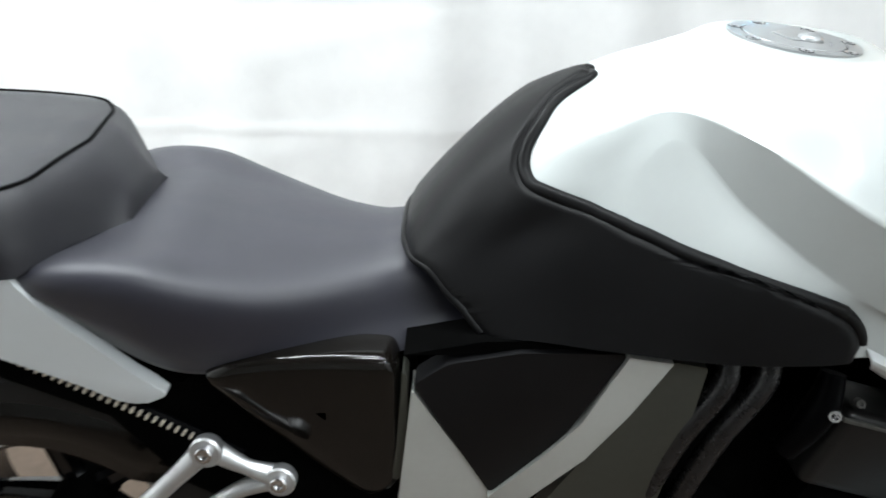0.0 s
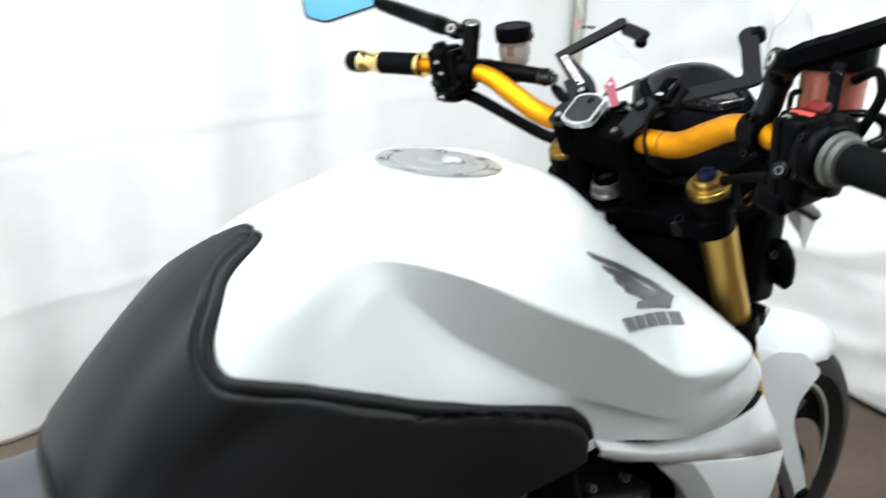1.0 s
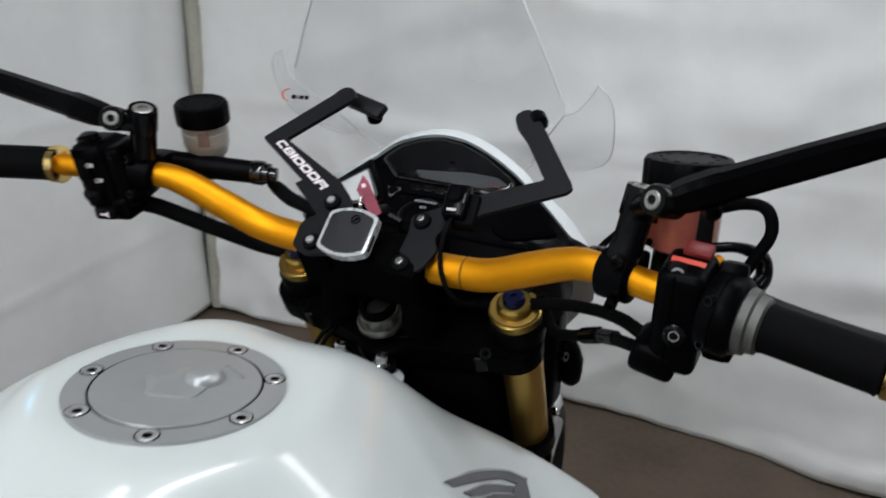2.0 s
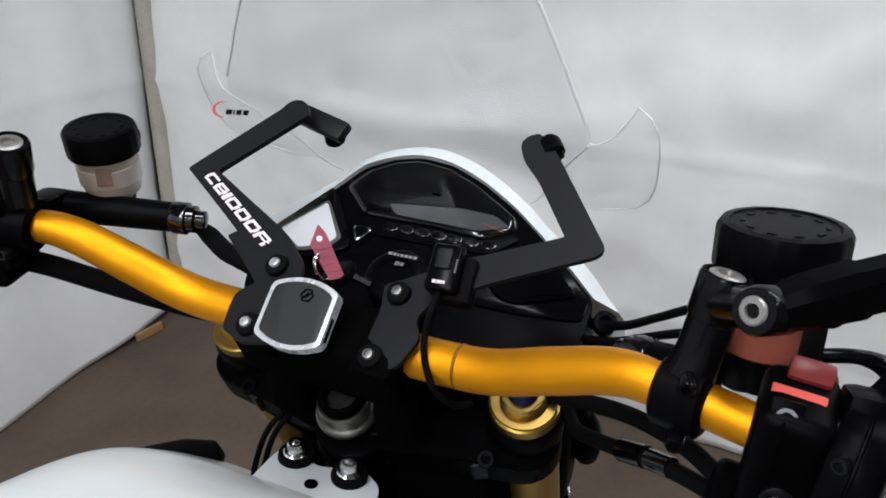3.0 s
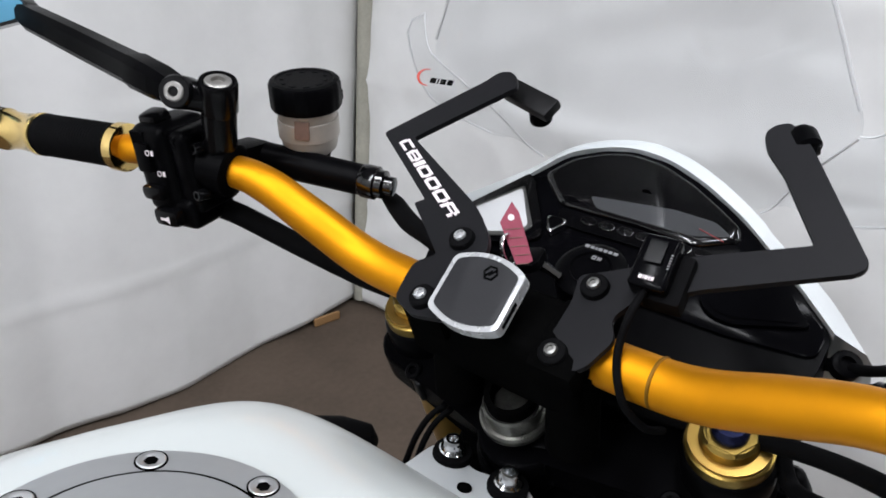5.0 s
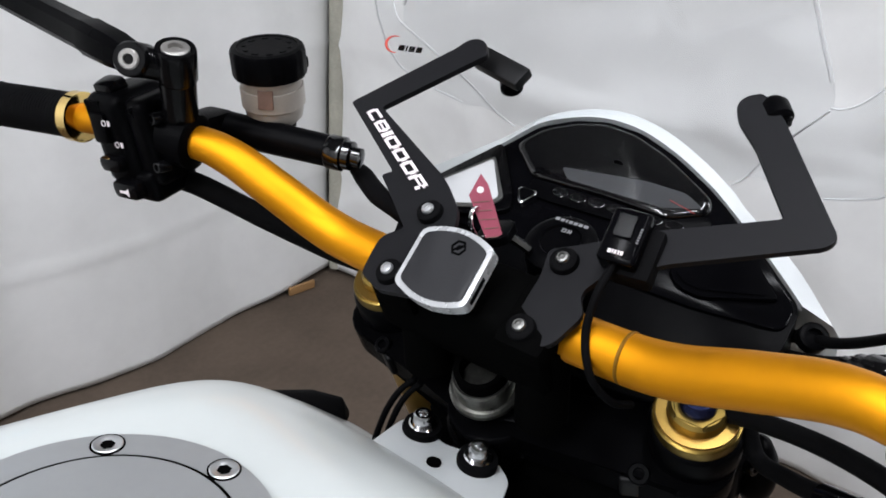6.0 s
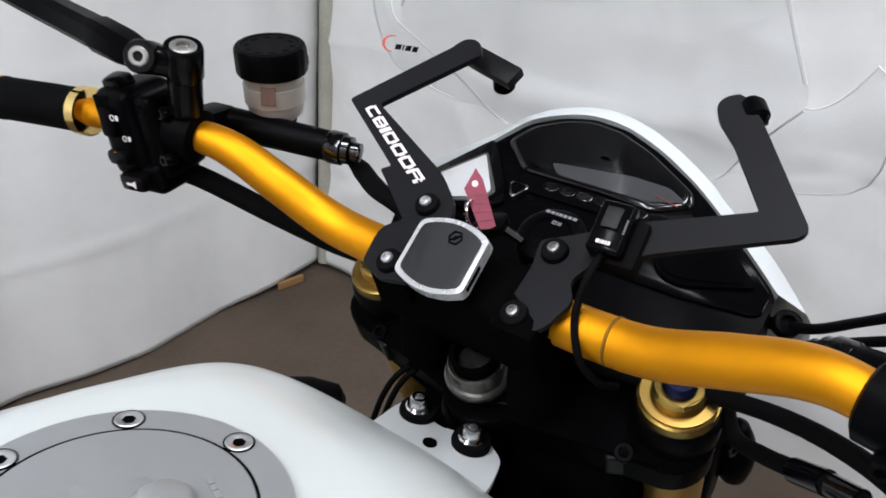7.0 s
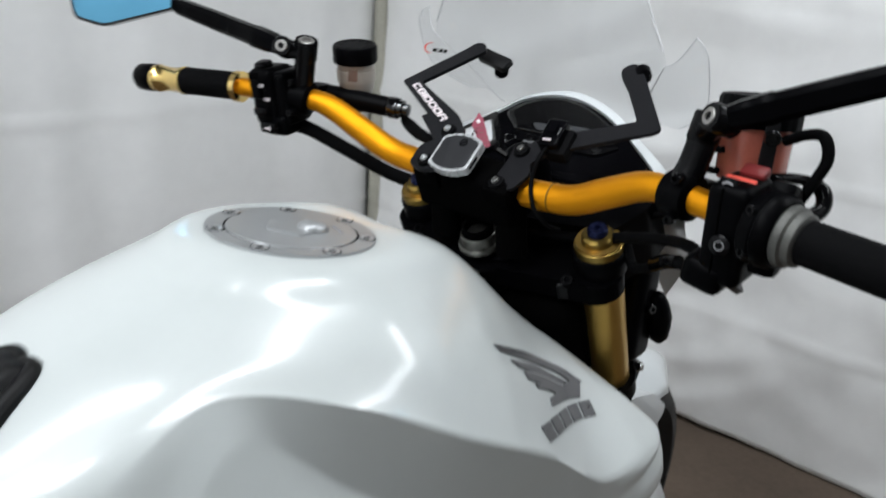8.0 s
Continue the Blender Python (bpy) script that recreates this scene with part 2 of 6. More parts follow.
def tube(points, radius, seg=14, step=6, caps=True, bm=None, flat=1.0):
    """A round bar along smooth knots; radius is one number or one per knot."""
    bm = bm or bmesh.new()
    path = smooth_path(points, step) if len(points) > 2 else [Vector(p) for p in points]
    n = len(path)
    if isinstance(radius, (int, float)):
        radii = [radius] * n
    else:
        radii = [float(np.interp(i, np.linspace(0, n - 1, len(radius)), radius)) for i in range(n)]
    rows, ref = [], None
    for i, p in enumerate(path):
        t = (path[min(i + 1, n - 1)] - path[max(i - 1, 0)]).normalized()
        if ref is None:
            ref = t.orthogonal().normalized()
        ref = (ref - t * ref.dot(t)).normalized()
        side = t.cross(ref)
        rows.append([p + radii[i] * (math.cos(a) * ref + flat * math.sin(a) * side)
                     for a in (2 * math.pi * k / seg for k in range(seg))])
    return add_rows(bm, rows, True, caps)


def lathe(profile, m=None, seg=28, bm=None, ripple=0.0, ribs=0):
    """Turns a profile of (radius, height) about the z axis of the pose m."""
    bm = bm or bmesh.new()
    m = m or Matrix()
    rows = []
    for r, h in profile:
        row = []
        for k in range(seg):
            a = 2 * math.pi * k / seg
            q = r * (1 + (ripple * (1 if math.cos(ribs * a) > 0 else -1) if ribs else 0))
            row.append(m @ Vector((q * math.cos(a), q * math.sin(a), h)))
        rows.append(row)
    return add_rows(bm, rows, True, True)


def ring(r0, r1, h0, h1, m=None, seg=32):
    """A flat ring with a hole."""
    bm = bmesh.new()
    m = m or Matrix()
    rows = [[m @ Vector((r * math.cos(2 * math.pi * k / seg), r * math.sin(2 * math.pi * k / seg), h)) for k in range(seg)]
            for r, h in ((r0, h0), (r1, h0), (r1, h1), (r0, h1), (r0, h0))]
    add_rows(bm, rows, True, False)
    bmesh.ops.remove_doubles(bm, verts=bm.verts, dist=1e-6)
    return bm


def plate(outline, thick, m=None, bevel=0.0, seg=2, bm=None):
    """A flat plate: an outline in the xy plane of the pose m, its top at z = 0, with rounded edges."""
    own = bm is None
    bm = bmesh.new()
    m = m or Matrix()
    top = [bm.verts.new((x, y, 0)) for x, y in outline]
    low = [bm.verts.new((x, y, -thick)) for x, y in outline]
    bm.faces.new(top)
    bm.faces.new(list(reversed(low)))
    n = len(outline)
    for i in range(n):
        bm.faces.new((top[i], low[i], low[(i + 1) % n], top[(i + 1) % n]))
    if bevel:
        bmesh.ops.bevel(bm, geom=list(bm.edges), offset=bevel, segments=seg, profile=0.6, affect="EDGES", clamp_overlap=True)
    bmesh.ops.transform(bm, matrix=m, verts=bm.verts)
    return bm


def block(sx, sy, sz, m=None, bevel=0.003, seg=2, taper=1.0):
    """A box with rounded edges, centred on the pose m; taper shrinks its top."""
    bm = bmesh.new()
    bmesh.ops.create_cube(bm, size=1.0)
    for v in bm.verts:
        k = taper if v.co.z > 0 else 1.0
        v.co = Vector((v.co.x * sx * k, v.co.y * sy * k, v.co.z * sz))
    if bevel:
        bmesh.ops.bevel(bm, geom=list(bm.edges), offset=bevel, segments=seg, profile=0.6, affect="EDGES", clamp_overlap=True)
    bmesh.ops.transform(bm, matrix=m or Matrix(), verts=bm.verts)
    return bm


def merge(*bms):
    """Joins bmeshes into the first."""
    first = bms[0]
    for other in bms[1:]:
        me = bpy.data.meshes.new("tmp")
        other.to_mesh(me)
        other.free()
        first.from_mesh(me)
        bpy.data.meshes.remove(me)
    return first


def round_poly(corners, r, k=5):
    """Rounds the corners of a 2D outline."""
    out, n = [], len(corners)
    for i in range(n):
        p, a, b = (Vector(corners[j % n]) for j in (i, i - 1, i + 1))
        da, db = (a - p), (b - p)
        s = min(r, 0.45 * da.length, 0.45 * db.length)
        pa, pb = p + da.normalized() * s, p + db.normalized() * s
        for j in range(k + 1):
            t = j / k
            out.append(tuple((1 - t) ** 2 * pa + 2 * t * (1 - t) * p + t * t * pb))
    return out


BOLTS = {}


def bolt(parent, at, normal, r=0.005, h=0.005, mat=None, name="bolt"):
    """A socket-head bolt: a knurled head with a chamfer and a hexagonal recess."""
    mat = mat or CHROME
    key = (round(r, 4), round(h, 4), mat.name)
    if key not in BOLTS:
        bm = bmesh.new()
        rows = [[Vector((q * math.cos(2 * math.pi * k / 18), q * math.sin(2 * math.pi * k / 18), z)) for k in range(18)]
                for q, z in ((r, -0.004), (r, h * 0.8), (r * 0.86, h), (r * 0.52, h), (r * 0.46, h * 0.35))]
        add_rows(bm, rows, True, True)
        BOLTS[key] = ready(bm, mat, "bolt")
    return put(name, BOLTS[key], parent, aim(at, normal))


def pillow(outline, m, height):
    """A panel that swells from its outline to a soft dome."""
    mid = Vector((sum(p[0] for p in outline) / len(outline), sum(p[1] for p in outline) / len(outline)))
    bm = bmesh.new()
    rows = []
    for f, h in ((1.0, -0.03), (1.0, 0.0), (0.99, 0.35), (0.965, 0.62), (0.92, 0.78), (0.82, 0.88), (0.6, 0.96), (0.3, 0.99), (0.05, 1.0)):
        rows.append([m @ Vector((mid.x + (p[0] - mid.x) * f, mid.y + (p[1] - mid.y) * f, h * height if h > 0 else h)) for p in outline])
    add_rows(bm, rows, True, False)
    bmesh.ops.contextual_create(bm, geom=[v for v in bm.verts if v.index >= len(bm.verts) - len(outline)])
    return bm


def bars(name, widths, height, gap, m, mat, parent, slant=0.0, thick=0.0006, label=""):
    """A row of small raised bars in the place of lettering."""
    bm = bmesh.new()
    x = 0.0
    pieces = []
    for w in widths:
        pieces.append(plate([(x, 0), (x + w, 0), (x + w + slant, height), (x + slant, height)], thick, m))
        x += w + gap
    return part(name, merge(*pieces), mat, parent, label)

# ---- the room: a bay hung with white sheeting ----
FRONT, LEFT, BACK, RIGHT, TOP = 2.0, 1.42, -2.6, -3.4, 2.75


def slab(name, x0, x1, y0, y1, z0, z1, mat, label, kind="structure", category=""):
    bm = block(x1 - x0, y1 - y0, z1 - z0, pose((x0 + x1) / 2, (y0 + y1) / 2, (z0 + z1) / 2), 0.0)
    return tagged(part(name, bm, mat, None), label, category or name.split("_")[0], kind=kind)


slab("floor", BACK - 0.4, FRONT + 0.5, RIGHT - 0.4, LEFT + 0.5, -0.12, 0.0, CARPET, "brown short-pile carpet floor, slightly worn")
slab("ceiling", BACK - 0.4, FRONT + 0.5, RIGHT - 0.4, LEFT + 0.5, TOP, TOP + 0.12, CEILING, "plain grey ceiling over the bay")
slab("wall_north", BACK - 0.4, FRONT + 0.5, LEFT + 0.28, LEFT + 0.4, 0.0, TOP, BACK_WALL, "dark wall behind the white sheeting", category="wall")
# added wall out of view; its grey sets the bounce on the right flank
slab("wall_south", BACK - 0.4, FRONT + 0.5, RIGHT - 0.4, RIGHT - 0.28, 0.0, TOP, GREY_WALL, "unseen grey wall added across the open side of the bay", category="wall")
slab("wall_east", FRONT + 0.28, FRONT + 0.4, RIGHT - 0.28, LEFT + 0.28, 0.0, TOP, BACK_WALL, "dark wall behind the white sheeting", category="wall")
slab("wall_west", BACK - 0.4, BACK - 0.28, RIGHT - 0.28, LEFT + 0.28, 0.0, TOP, BACK_WALL, "dark wall behind the white sheeting", category="wall")


def ridge(v):
    return 1.0 - abs(noise.noise(v)) * 2.0


def sheet(name, a, b, seed, label, nu=230, nz=150, hem=0.05, calm=1.0, folds=1.0):
    """A hanging sheet from a to b (its inner side to the left of that way), with soft folds, packing creases and a wavy hem."""
    a, b = Vector((a[0], a[1], 0)), Vector((b[0], b[1], 0))
    way = (b - a)
    length = way.length
    way.normalize()
    inward = Vector((-way.y, way.x, 0))
    rows = []
    for k in range(nz + 1):
        row = []
        f = k / nz
        for i in range(nu + 1):
            u = length * i / nu
            low = 0.012 + 0.008 * math.sin(u * 5 + seed) + 0.010 * noise.noise(Vector((u * 3, seed, 0)))
            z = low + (TOP - 0.01 - low) * f
            p = Vector((u + seed * 7.3, z, seed))
            d = 0.055 * noise.noise(Vector((p.x * 0.9, p.y * 0.16, seed)))
            d += 0.026 * folds * noise.noise(Vector((p.x * 2.3, p.y * 0.30, seed + 3))) + 0.010 * folds * noise.noise(Vector((p.x * 5.5, p.y * 0.5, seed + 6)))
            for tilt, amp, size in ((0.9, 0.007, 1.3), (-0.5, 0.005, 1.9), (1.35, 0.007, 2.6)):
                c = math.cos(tilt) * p.x + math.sin(tilt) * p.y
                s = -math.sin(tilt) * p.x + math.cos(tilt) * p.y
                patch = max(0.0, noise.noise(Vector((p.x * 0.8, p.y * 0.8, tilt * 9 + seed))) + 0.15)
                r = ridge(Vector((c * size + 0.35 * noise.noise(p * 1.7), s * size * 0.30, seed + tilt)))
                d += amp * calm * patch * max(0.0, r - 0.6) * 5.0
            d += 0.004 * noise.noise(Vector((p.x * 11, p.y * 8, seed))) * calm
            for level in (0.38, 0.80, 1.22, 1.64, 2.06):
                wob = level + 0.02 * noise.noise(Vector((p.x * 0.8, level, seed)))
                d += 0.0045 * math.exp(-((z - wob) / 0.010) ** 2)
            flare = max(0.0, 1.0 - z / 0.5) ** 2
            d += flare * hem * (0.6 * math.sin(u * 1.9 + seed * 2.0) + 0.5 * noise.noise(Vector((u * 1.7, seed, 5))))
            row.append(a + way * u + inward * d + Vector((0, 0, z)))
        rows.append(row)
    n = nu + 1
    verts = [p for row in rows for p in row]
    faces = [(k * n + i, k * n + i + 1, (k + 1) * n + i + 1, (k + 1) * n + i) for k in range(nz) for i in range(nu)]
    me = bpy.data.meshes.new(name)
    me.from_pydata(verts, [], faces)
    me.materials.append(SHEET)
    me.polygons.foreach_set("use_smooth", [True] * len(me.polygons))
    ob = tagged(new(name, me), label, "curtain", group="sheeting round the bay")
    solid = ob.modifiers.new("thickness", "SOLIDIFY")
    solid.thickness, solid.offset = 0.003, -1.0
    return ob


sheet("curtain", (1.988, LEFT), (BACK, LEFT), 1.0, "white sheeting curtain with long soft folds, hem on the carpet", nu=300, calm=0.5, folds=2.0)
sheet("curtain", (FRONT, RIGHT), (FRONT, LEFT - 0.008), 2.0, "white creased sheeting curtain hanging before the motorcycle", nu=300, hem=0.05, calm=2.0, folds=1.4)
sheet("curtain", (BACK, LEFT), (BACK, RIGHT), 3.0, "white sheeting curtain closing the bay behind the motorcycle", nu=110, nz=60)
# an added strip that puts the soft shadow between two sheets into colour
tagged(part("trim", tube([(1.984, LEFT - 0.014, 0.02), (1.980, LEFT - 0.016, 0.9), (1.986, LEFT - 0.012, 1.8), (1.984, LEFT - 0.014, TOP - 0.02)], 0.024, 12), SEAM),
       "grey-green strip that paints the soft shadow between two white sheets", "trim", kind="structure")
tagged(part("hem_tape", block(0.10, 0.012, 0.028, pose(1.80, LEFT - 0.035, 0.016, 0, 0, -8), 0.003), ORANGE),
       "small strip of orange tape on the curtain's hem", "tape")


def lamp_fixture(x, y, turn, length=1.25):
    z = TOP - 0.004
    body = new("ceiling_light")
    body.matrix_world = pose(x, y, z, 0, 0, turn)
    tagged(body, "long white ceiling light with a bright tube, out of view", "ceiling light", group="lights over the bay")
    part("housing", block(length + 0.08, 0.14, 0.05, pose(0, 0, -0.025), 0.008), LAMP_BODY, body)
    for e in (-1, 1):
        part("end_cap", block(0.03, 0.12, 0.03, pose(e * (length / 2 + 0.02), 0, -0.062), 0.006), LAMP_BODY, body)
    ceiling_tube(x, y, z, length, turn)


for lx, ly, lt in LAMPS:
    lamp_fixture(lx, ly, lt)

# ---- the motorcycle: tank, covers, seat ----
bike = tagged(new("motorcycle"), "white naked motorcycle with a gold handlebar, parked upright on brown carpet", "motorcycle")

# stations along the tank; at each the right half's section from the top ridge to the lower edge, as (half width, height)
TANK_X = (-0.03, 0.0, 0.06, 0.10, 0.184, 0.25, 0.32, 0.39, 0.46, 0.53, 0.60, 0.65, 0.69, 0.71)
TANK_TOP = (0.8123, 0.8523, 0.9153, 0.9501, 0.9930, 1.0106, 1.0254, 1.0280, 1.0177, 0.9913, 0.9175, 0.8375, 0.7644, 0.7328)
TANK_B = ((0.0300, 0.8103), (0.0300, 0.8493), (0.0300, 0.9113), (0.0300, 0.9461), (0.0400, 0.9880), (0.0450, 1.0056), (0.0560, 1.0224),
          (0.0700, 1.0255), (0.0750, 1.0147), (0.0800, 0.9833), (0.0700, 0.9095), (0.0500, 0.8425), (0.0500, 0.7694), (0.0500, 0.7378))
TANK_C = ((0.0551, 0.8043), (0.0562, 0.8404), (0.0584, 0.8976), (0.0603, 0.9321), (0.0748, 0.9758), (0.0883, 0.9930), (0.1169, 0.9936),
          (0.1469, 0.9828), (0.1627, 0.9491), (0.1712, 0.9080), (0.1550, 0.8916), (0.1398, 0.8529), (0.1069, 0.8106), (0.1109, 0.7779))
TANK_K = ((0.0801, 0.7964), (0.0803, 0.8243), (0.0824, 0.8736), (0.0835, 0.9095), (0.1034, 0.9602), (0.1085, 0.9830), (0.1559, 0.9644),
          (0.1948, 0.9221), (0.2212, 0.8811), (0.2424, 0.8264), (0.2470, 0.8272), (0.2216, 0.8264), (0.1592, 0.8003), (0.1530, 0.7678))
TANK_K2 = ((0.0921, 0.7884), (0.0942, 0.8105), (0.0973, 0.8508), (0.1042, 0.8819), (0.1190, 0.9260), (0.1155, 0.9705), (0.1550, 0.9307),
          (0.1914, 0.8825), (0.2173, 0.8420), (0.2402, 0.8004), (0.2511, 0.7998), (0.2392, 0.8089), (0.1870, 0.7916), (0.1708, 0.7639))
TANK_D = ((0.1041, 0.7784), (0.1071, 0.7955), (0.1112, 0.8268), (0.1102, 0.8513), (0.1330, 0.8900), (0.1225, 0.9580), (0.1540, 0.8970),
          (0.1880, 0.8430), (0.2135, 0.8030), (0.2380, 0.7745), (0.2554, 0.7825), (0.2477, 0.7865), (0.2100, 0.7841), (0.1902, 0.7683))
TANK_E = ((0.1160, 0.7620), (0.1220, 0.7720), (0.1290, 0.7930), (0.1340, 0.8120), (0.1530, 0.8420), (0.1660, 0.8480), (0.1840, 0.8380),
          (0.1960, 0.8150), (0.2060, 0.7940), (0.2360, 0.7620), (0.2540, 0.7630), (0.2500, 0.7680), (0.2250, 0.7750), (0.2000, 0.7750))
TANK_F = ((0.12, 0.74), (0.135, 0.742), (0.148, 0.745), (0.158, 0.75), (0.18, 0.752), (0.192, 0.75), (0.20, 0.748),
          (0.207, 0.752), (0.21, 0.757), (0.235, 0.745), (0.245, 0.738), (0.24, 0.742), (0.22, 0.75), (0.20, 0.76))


def section(x, tables, xs, top):
    """The knots of one half section at x."""
    pts = [(0.0, spline(xs, top, x))]
    for tab in tables:
        pts.append((spline(xs, [q[0] for q in tab], x), spline(xs, [q[1] for q in tab], x)))
    return pts


def along_section(pts, s, sharp=0.0):
    """The point of a half section at s from 0 (ridge) to 1 (lower edge), smooth over the ridge; sharp folds it at its crease and at the crease's foot."""
    n = len(pts) - 1
    f = min(max(s, 0.0), 1.0) * n
    i = min(int(f), n - 1)
    t = f - i
    p = [Vector(q) for q in pts]
    a = p[i - 1] if i else Vector((-p[1].x, p[1].y))
    d = p[i + 2] if i + 2 <= n else p[n] * 2 - p[n - 1]
    b, c = p[i], p[i + 1]
    m0, m1 = (c - a) / 2, (d - b) / 2
    if sharp and i in (3, 5):
        m0 = m0.lerp(c - b, sharp)
    if sharp and i in (2, 4):
        m1 = m1.lerp(c - b, sharp)
    return b * (1 + 2 * t) * (1 - t) ** 2 + m0 * t * (1 - t) ** 2 + c * t * t * (3 - 2 * t) + m1 * t * t * (t - 1)


def crease_depth(x):
    """How sharply the tank's flank is folded at x: from nothing at the scoop's tip to full along it."""
    return max(0.0, min(1.0, (x - 0.17) / 0.07, (0.62 - x) / 0.08))


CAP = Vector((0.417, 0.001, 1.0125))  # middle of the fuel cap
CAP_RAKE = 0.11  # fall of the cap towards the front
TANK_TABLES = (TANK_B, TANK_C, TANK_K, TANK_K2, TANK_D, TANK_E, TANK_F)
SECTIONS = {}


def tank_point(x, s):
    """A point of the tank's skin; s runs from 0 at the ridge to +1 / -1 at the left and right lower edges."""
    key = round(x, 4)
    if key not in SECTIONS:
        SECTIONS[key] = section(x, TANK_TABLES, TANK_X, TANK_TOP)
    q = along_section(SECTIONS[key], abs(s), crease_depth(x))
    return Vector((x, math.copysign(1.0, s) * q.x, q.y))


def tank_normal(x, s):
    e = 0.004
    a = tank_point(min(x + e, 0.71), s) - tank_point(max(x - e, -0.03), s)
    b = tank_point(x, min(s + e, 1)) - tank_point(x, max(s - e, -1))
    n = a.cross(b)
    n.normalize()
    mid = Vector((x, 0, 0.62))
    return n if n.dot(tank_point(x, s) - mid) > 0 else -n


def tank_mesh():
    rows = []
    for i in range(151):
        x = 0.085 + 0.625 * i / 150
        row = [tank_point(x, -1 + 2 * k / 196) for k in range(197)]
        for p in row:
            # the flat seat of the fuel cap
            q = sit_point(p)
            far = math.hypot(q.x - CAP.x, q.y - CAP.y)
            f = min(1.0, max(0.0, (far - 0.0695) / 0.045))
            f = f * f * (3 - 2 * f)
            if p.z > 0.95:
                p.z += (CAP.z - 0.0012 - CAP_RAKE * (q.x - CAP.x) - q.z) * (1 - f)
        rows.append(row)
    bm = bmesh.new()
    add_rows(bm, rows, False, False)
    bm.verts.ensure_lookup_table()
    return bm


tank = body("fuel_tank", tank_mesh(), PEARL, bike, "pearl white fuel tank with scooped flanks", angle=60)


def pad_rows(x_rear, x_front, lift, lip, count=330, nx=30):
    """The cover as a skin over the tank that rises over a rounded lip from its front edge."""
    fine = [-1 + 2 * k / 1200 for k in range(1201)]
    front = np.array([tuple(tank_point(x_front(abs(s)), s)) for s in fine])
    rear = np.array([tuple(tank_point(x_rear(abs(s)), s)) for s in fine[::2]])
    # rows of even spacing along the front edge
    run = np.concatenate(([0.0], np.cumsum(np.sqrt(((front[1:] - front[:-1]) ** 2).sum(1)))))
    run = run / run[-1] + 0.25 * np.linspace(0, 1, len(run))
    ss = [float(v) for v in np.interp(np.linspace(0, run[-1], count), run, fine)]
    rows = []
    for s in ss:
        a, b = x_rear(abs(s)), x_front(abs(s))
        row = []
        for i in range(nx + 1):
            f = i / nx
            x = a + (b - a) * (1 - (1 - f) ** 1.35)
            p = tank_point(x, s)
            q = np.array(tuple(p))
            d = float(np.sqrt(((front - q) ** 2).sum(1).min()))
            e = float(np.sqrt(((rear - q) ** 2).sum(1).min()))
            g = min(1.0, d / lip)
            hold = 0.4 * min(1.0, max(0.0, (abs(s) - 0.3) / 0.2))
            h = min(1.0, e / (0.006 + 0.034 * (1 - hold / 0.4)))
            rise = lift * (0.75 * g + 0.25 * math.sin(g * math.pi / 2)) * (hold + (1 - hold) * math.sqrt(max(0.0, 1 - (1 - h) ** 2)))
            # the cover bridges the tank's hollows: over its body it follows a smoothed skin
            if 0 < abs(s) < 0.95 and g > 0:
                soft = sum((tank_point(min(max(x + u, -0.03), 0.71), max(-1, min(1, s + v))) for u in (-0.02, 0.02) for v in (-0.05, 0.0, 0.05)), Vector()) / 6
                p = p.lerp(soft, 0.7 * g * min(1.0, e / 0.04))
            n = sum((tank_normal(x, max(-1, min(1, s + v))) for v in (-0.06, -0.03, 0.0, 0.03, 0.06)), Vector()).normalized()
            row.append(p + n * (rise + 0.0006))
        row.insert(0, row[0] - tank_normal(a, s) * (0.001 + 0.021 * min(1.0, max(0.0, (abs(s) - 0.5) / 0.12))))
        row.append(row[-1] - tank_normal(b, s) * 0.006)
        rows.append(row)
    return rows


# the matt cover wraps the tank's rear; its front edge climbs to a horn at the ridge and runs forward low on each flank
PAD_S = tuple(k / 7 for k in (0, 0.36, 0.8, 1.7, 2.4, 3.1, 3.6, 4.2, 4.8, 5.2, 5.5, 5.7, 5.82, 5.9, 5.94, 5.965, 5.985, 6.01, 6.05, 6.12, 6.3, 6.6, 7))
PAD_FRONT = (0.186, 0.185, 0.153, 0.125, 0.109, 0.107, 0.114, 0.139, 0.170, 0.186, 0.200, 0.216, 0.235, 0.254, 0.271, 0.305, 0.355, 0.392, 0.406, 0.414, 0.425, 0.433, 0.430)
PAD_REAR = (-0.0300, -0.0300, -0.0300, -0.0283, -0.0243, -0.0188, -0.0136, -0.0055, 0.0030, 0.0090, 0.0141, 0.0180, 0.0205, 0.0223, 0.0233, 0.0242, 0.0248, 0.0257, 0.0270, 0.0293, 0.0350, 0.0440, 0.0600)
cover = bmesh.new()
add_rows(cover, pad_rows(lambda s: spline(PAD_S, PAD_REAR, s), lambda s: spline(PAD_S, PAD_FRONT, s), 0.010, 0.009), False, False)
tank_cover = body("tank_cover", cover, PAD_BLACK, bike, "matt black grained cover wrapping the rear of the tank", angle=70)
def cover_edge(xs, s0, s1, lift, count):
    line = []
    for k in range(count + 1):
        v = s0 + (s1 - s0) * k / count
        x = spline(PAD_S, xs, abs(v))
        line.append(tank_point(x, v) + tank_normal(x, v) * lift)
    return line


body("welt", tube([p + Vector((0.003, 0, 0)) for p in cover_edge(PAD_REAR, -0.985, 0.985, 0.0050, 60)], 0.0052, 10, 2), PAD_BLACK, tank_cover, "rounded black edge against the seat")
for side in (-1, 1):
    body("rolled_edge", tube(cover_edge(PAD_FRONT, 0.0, side * 0.955, 0.0, 90), [0.0040] + [0.0078] * 8 + [0.0060], 14, 2), PAD_BLACK, tank_cover, "rounded front edge of the cover")

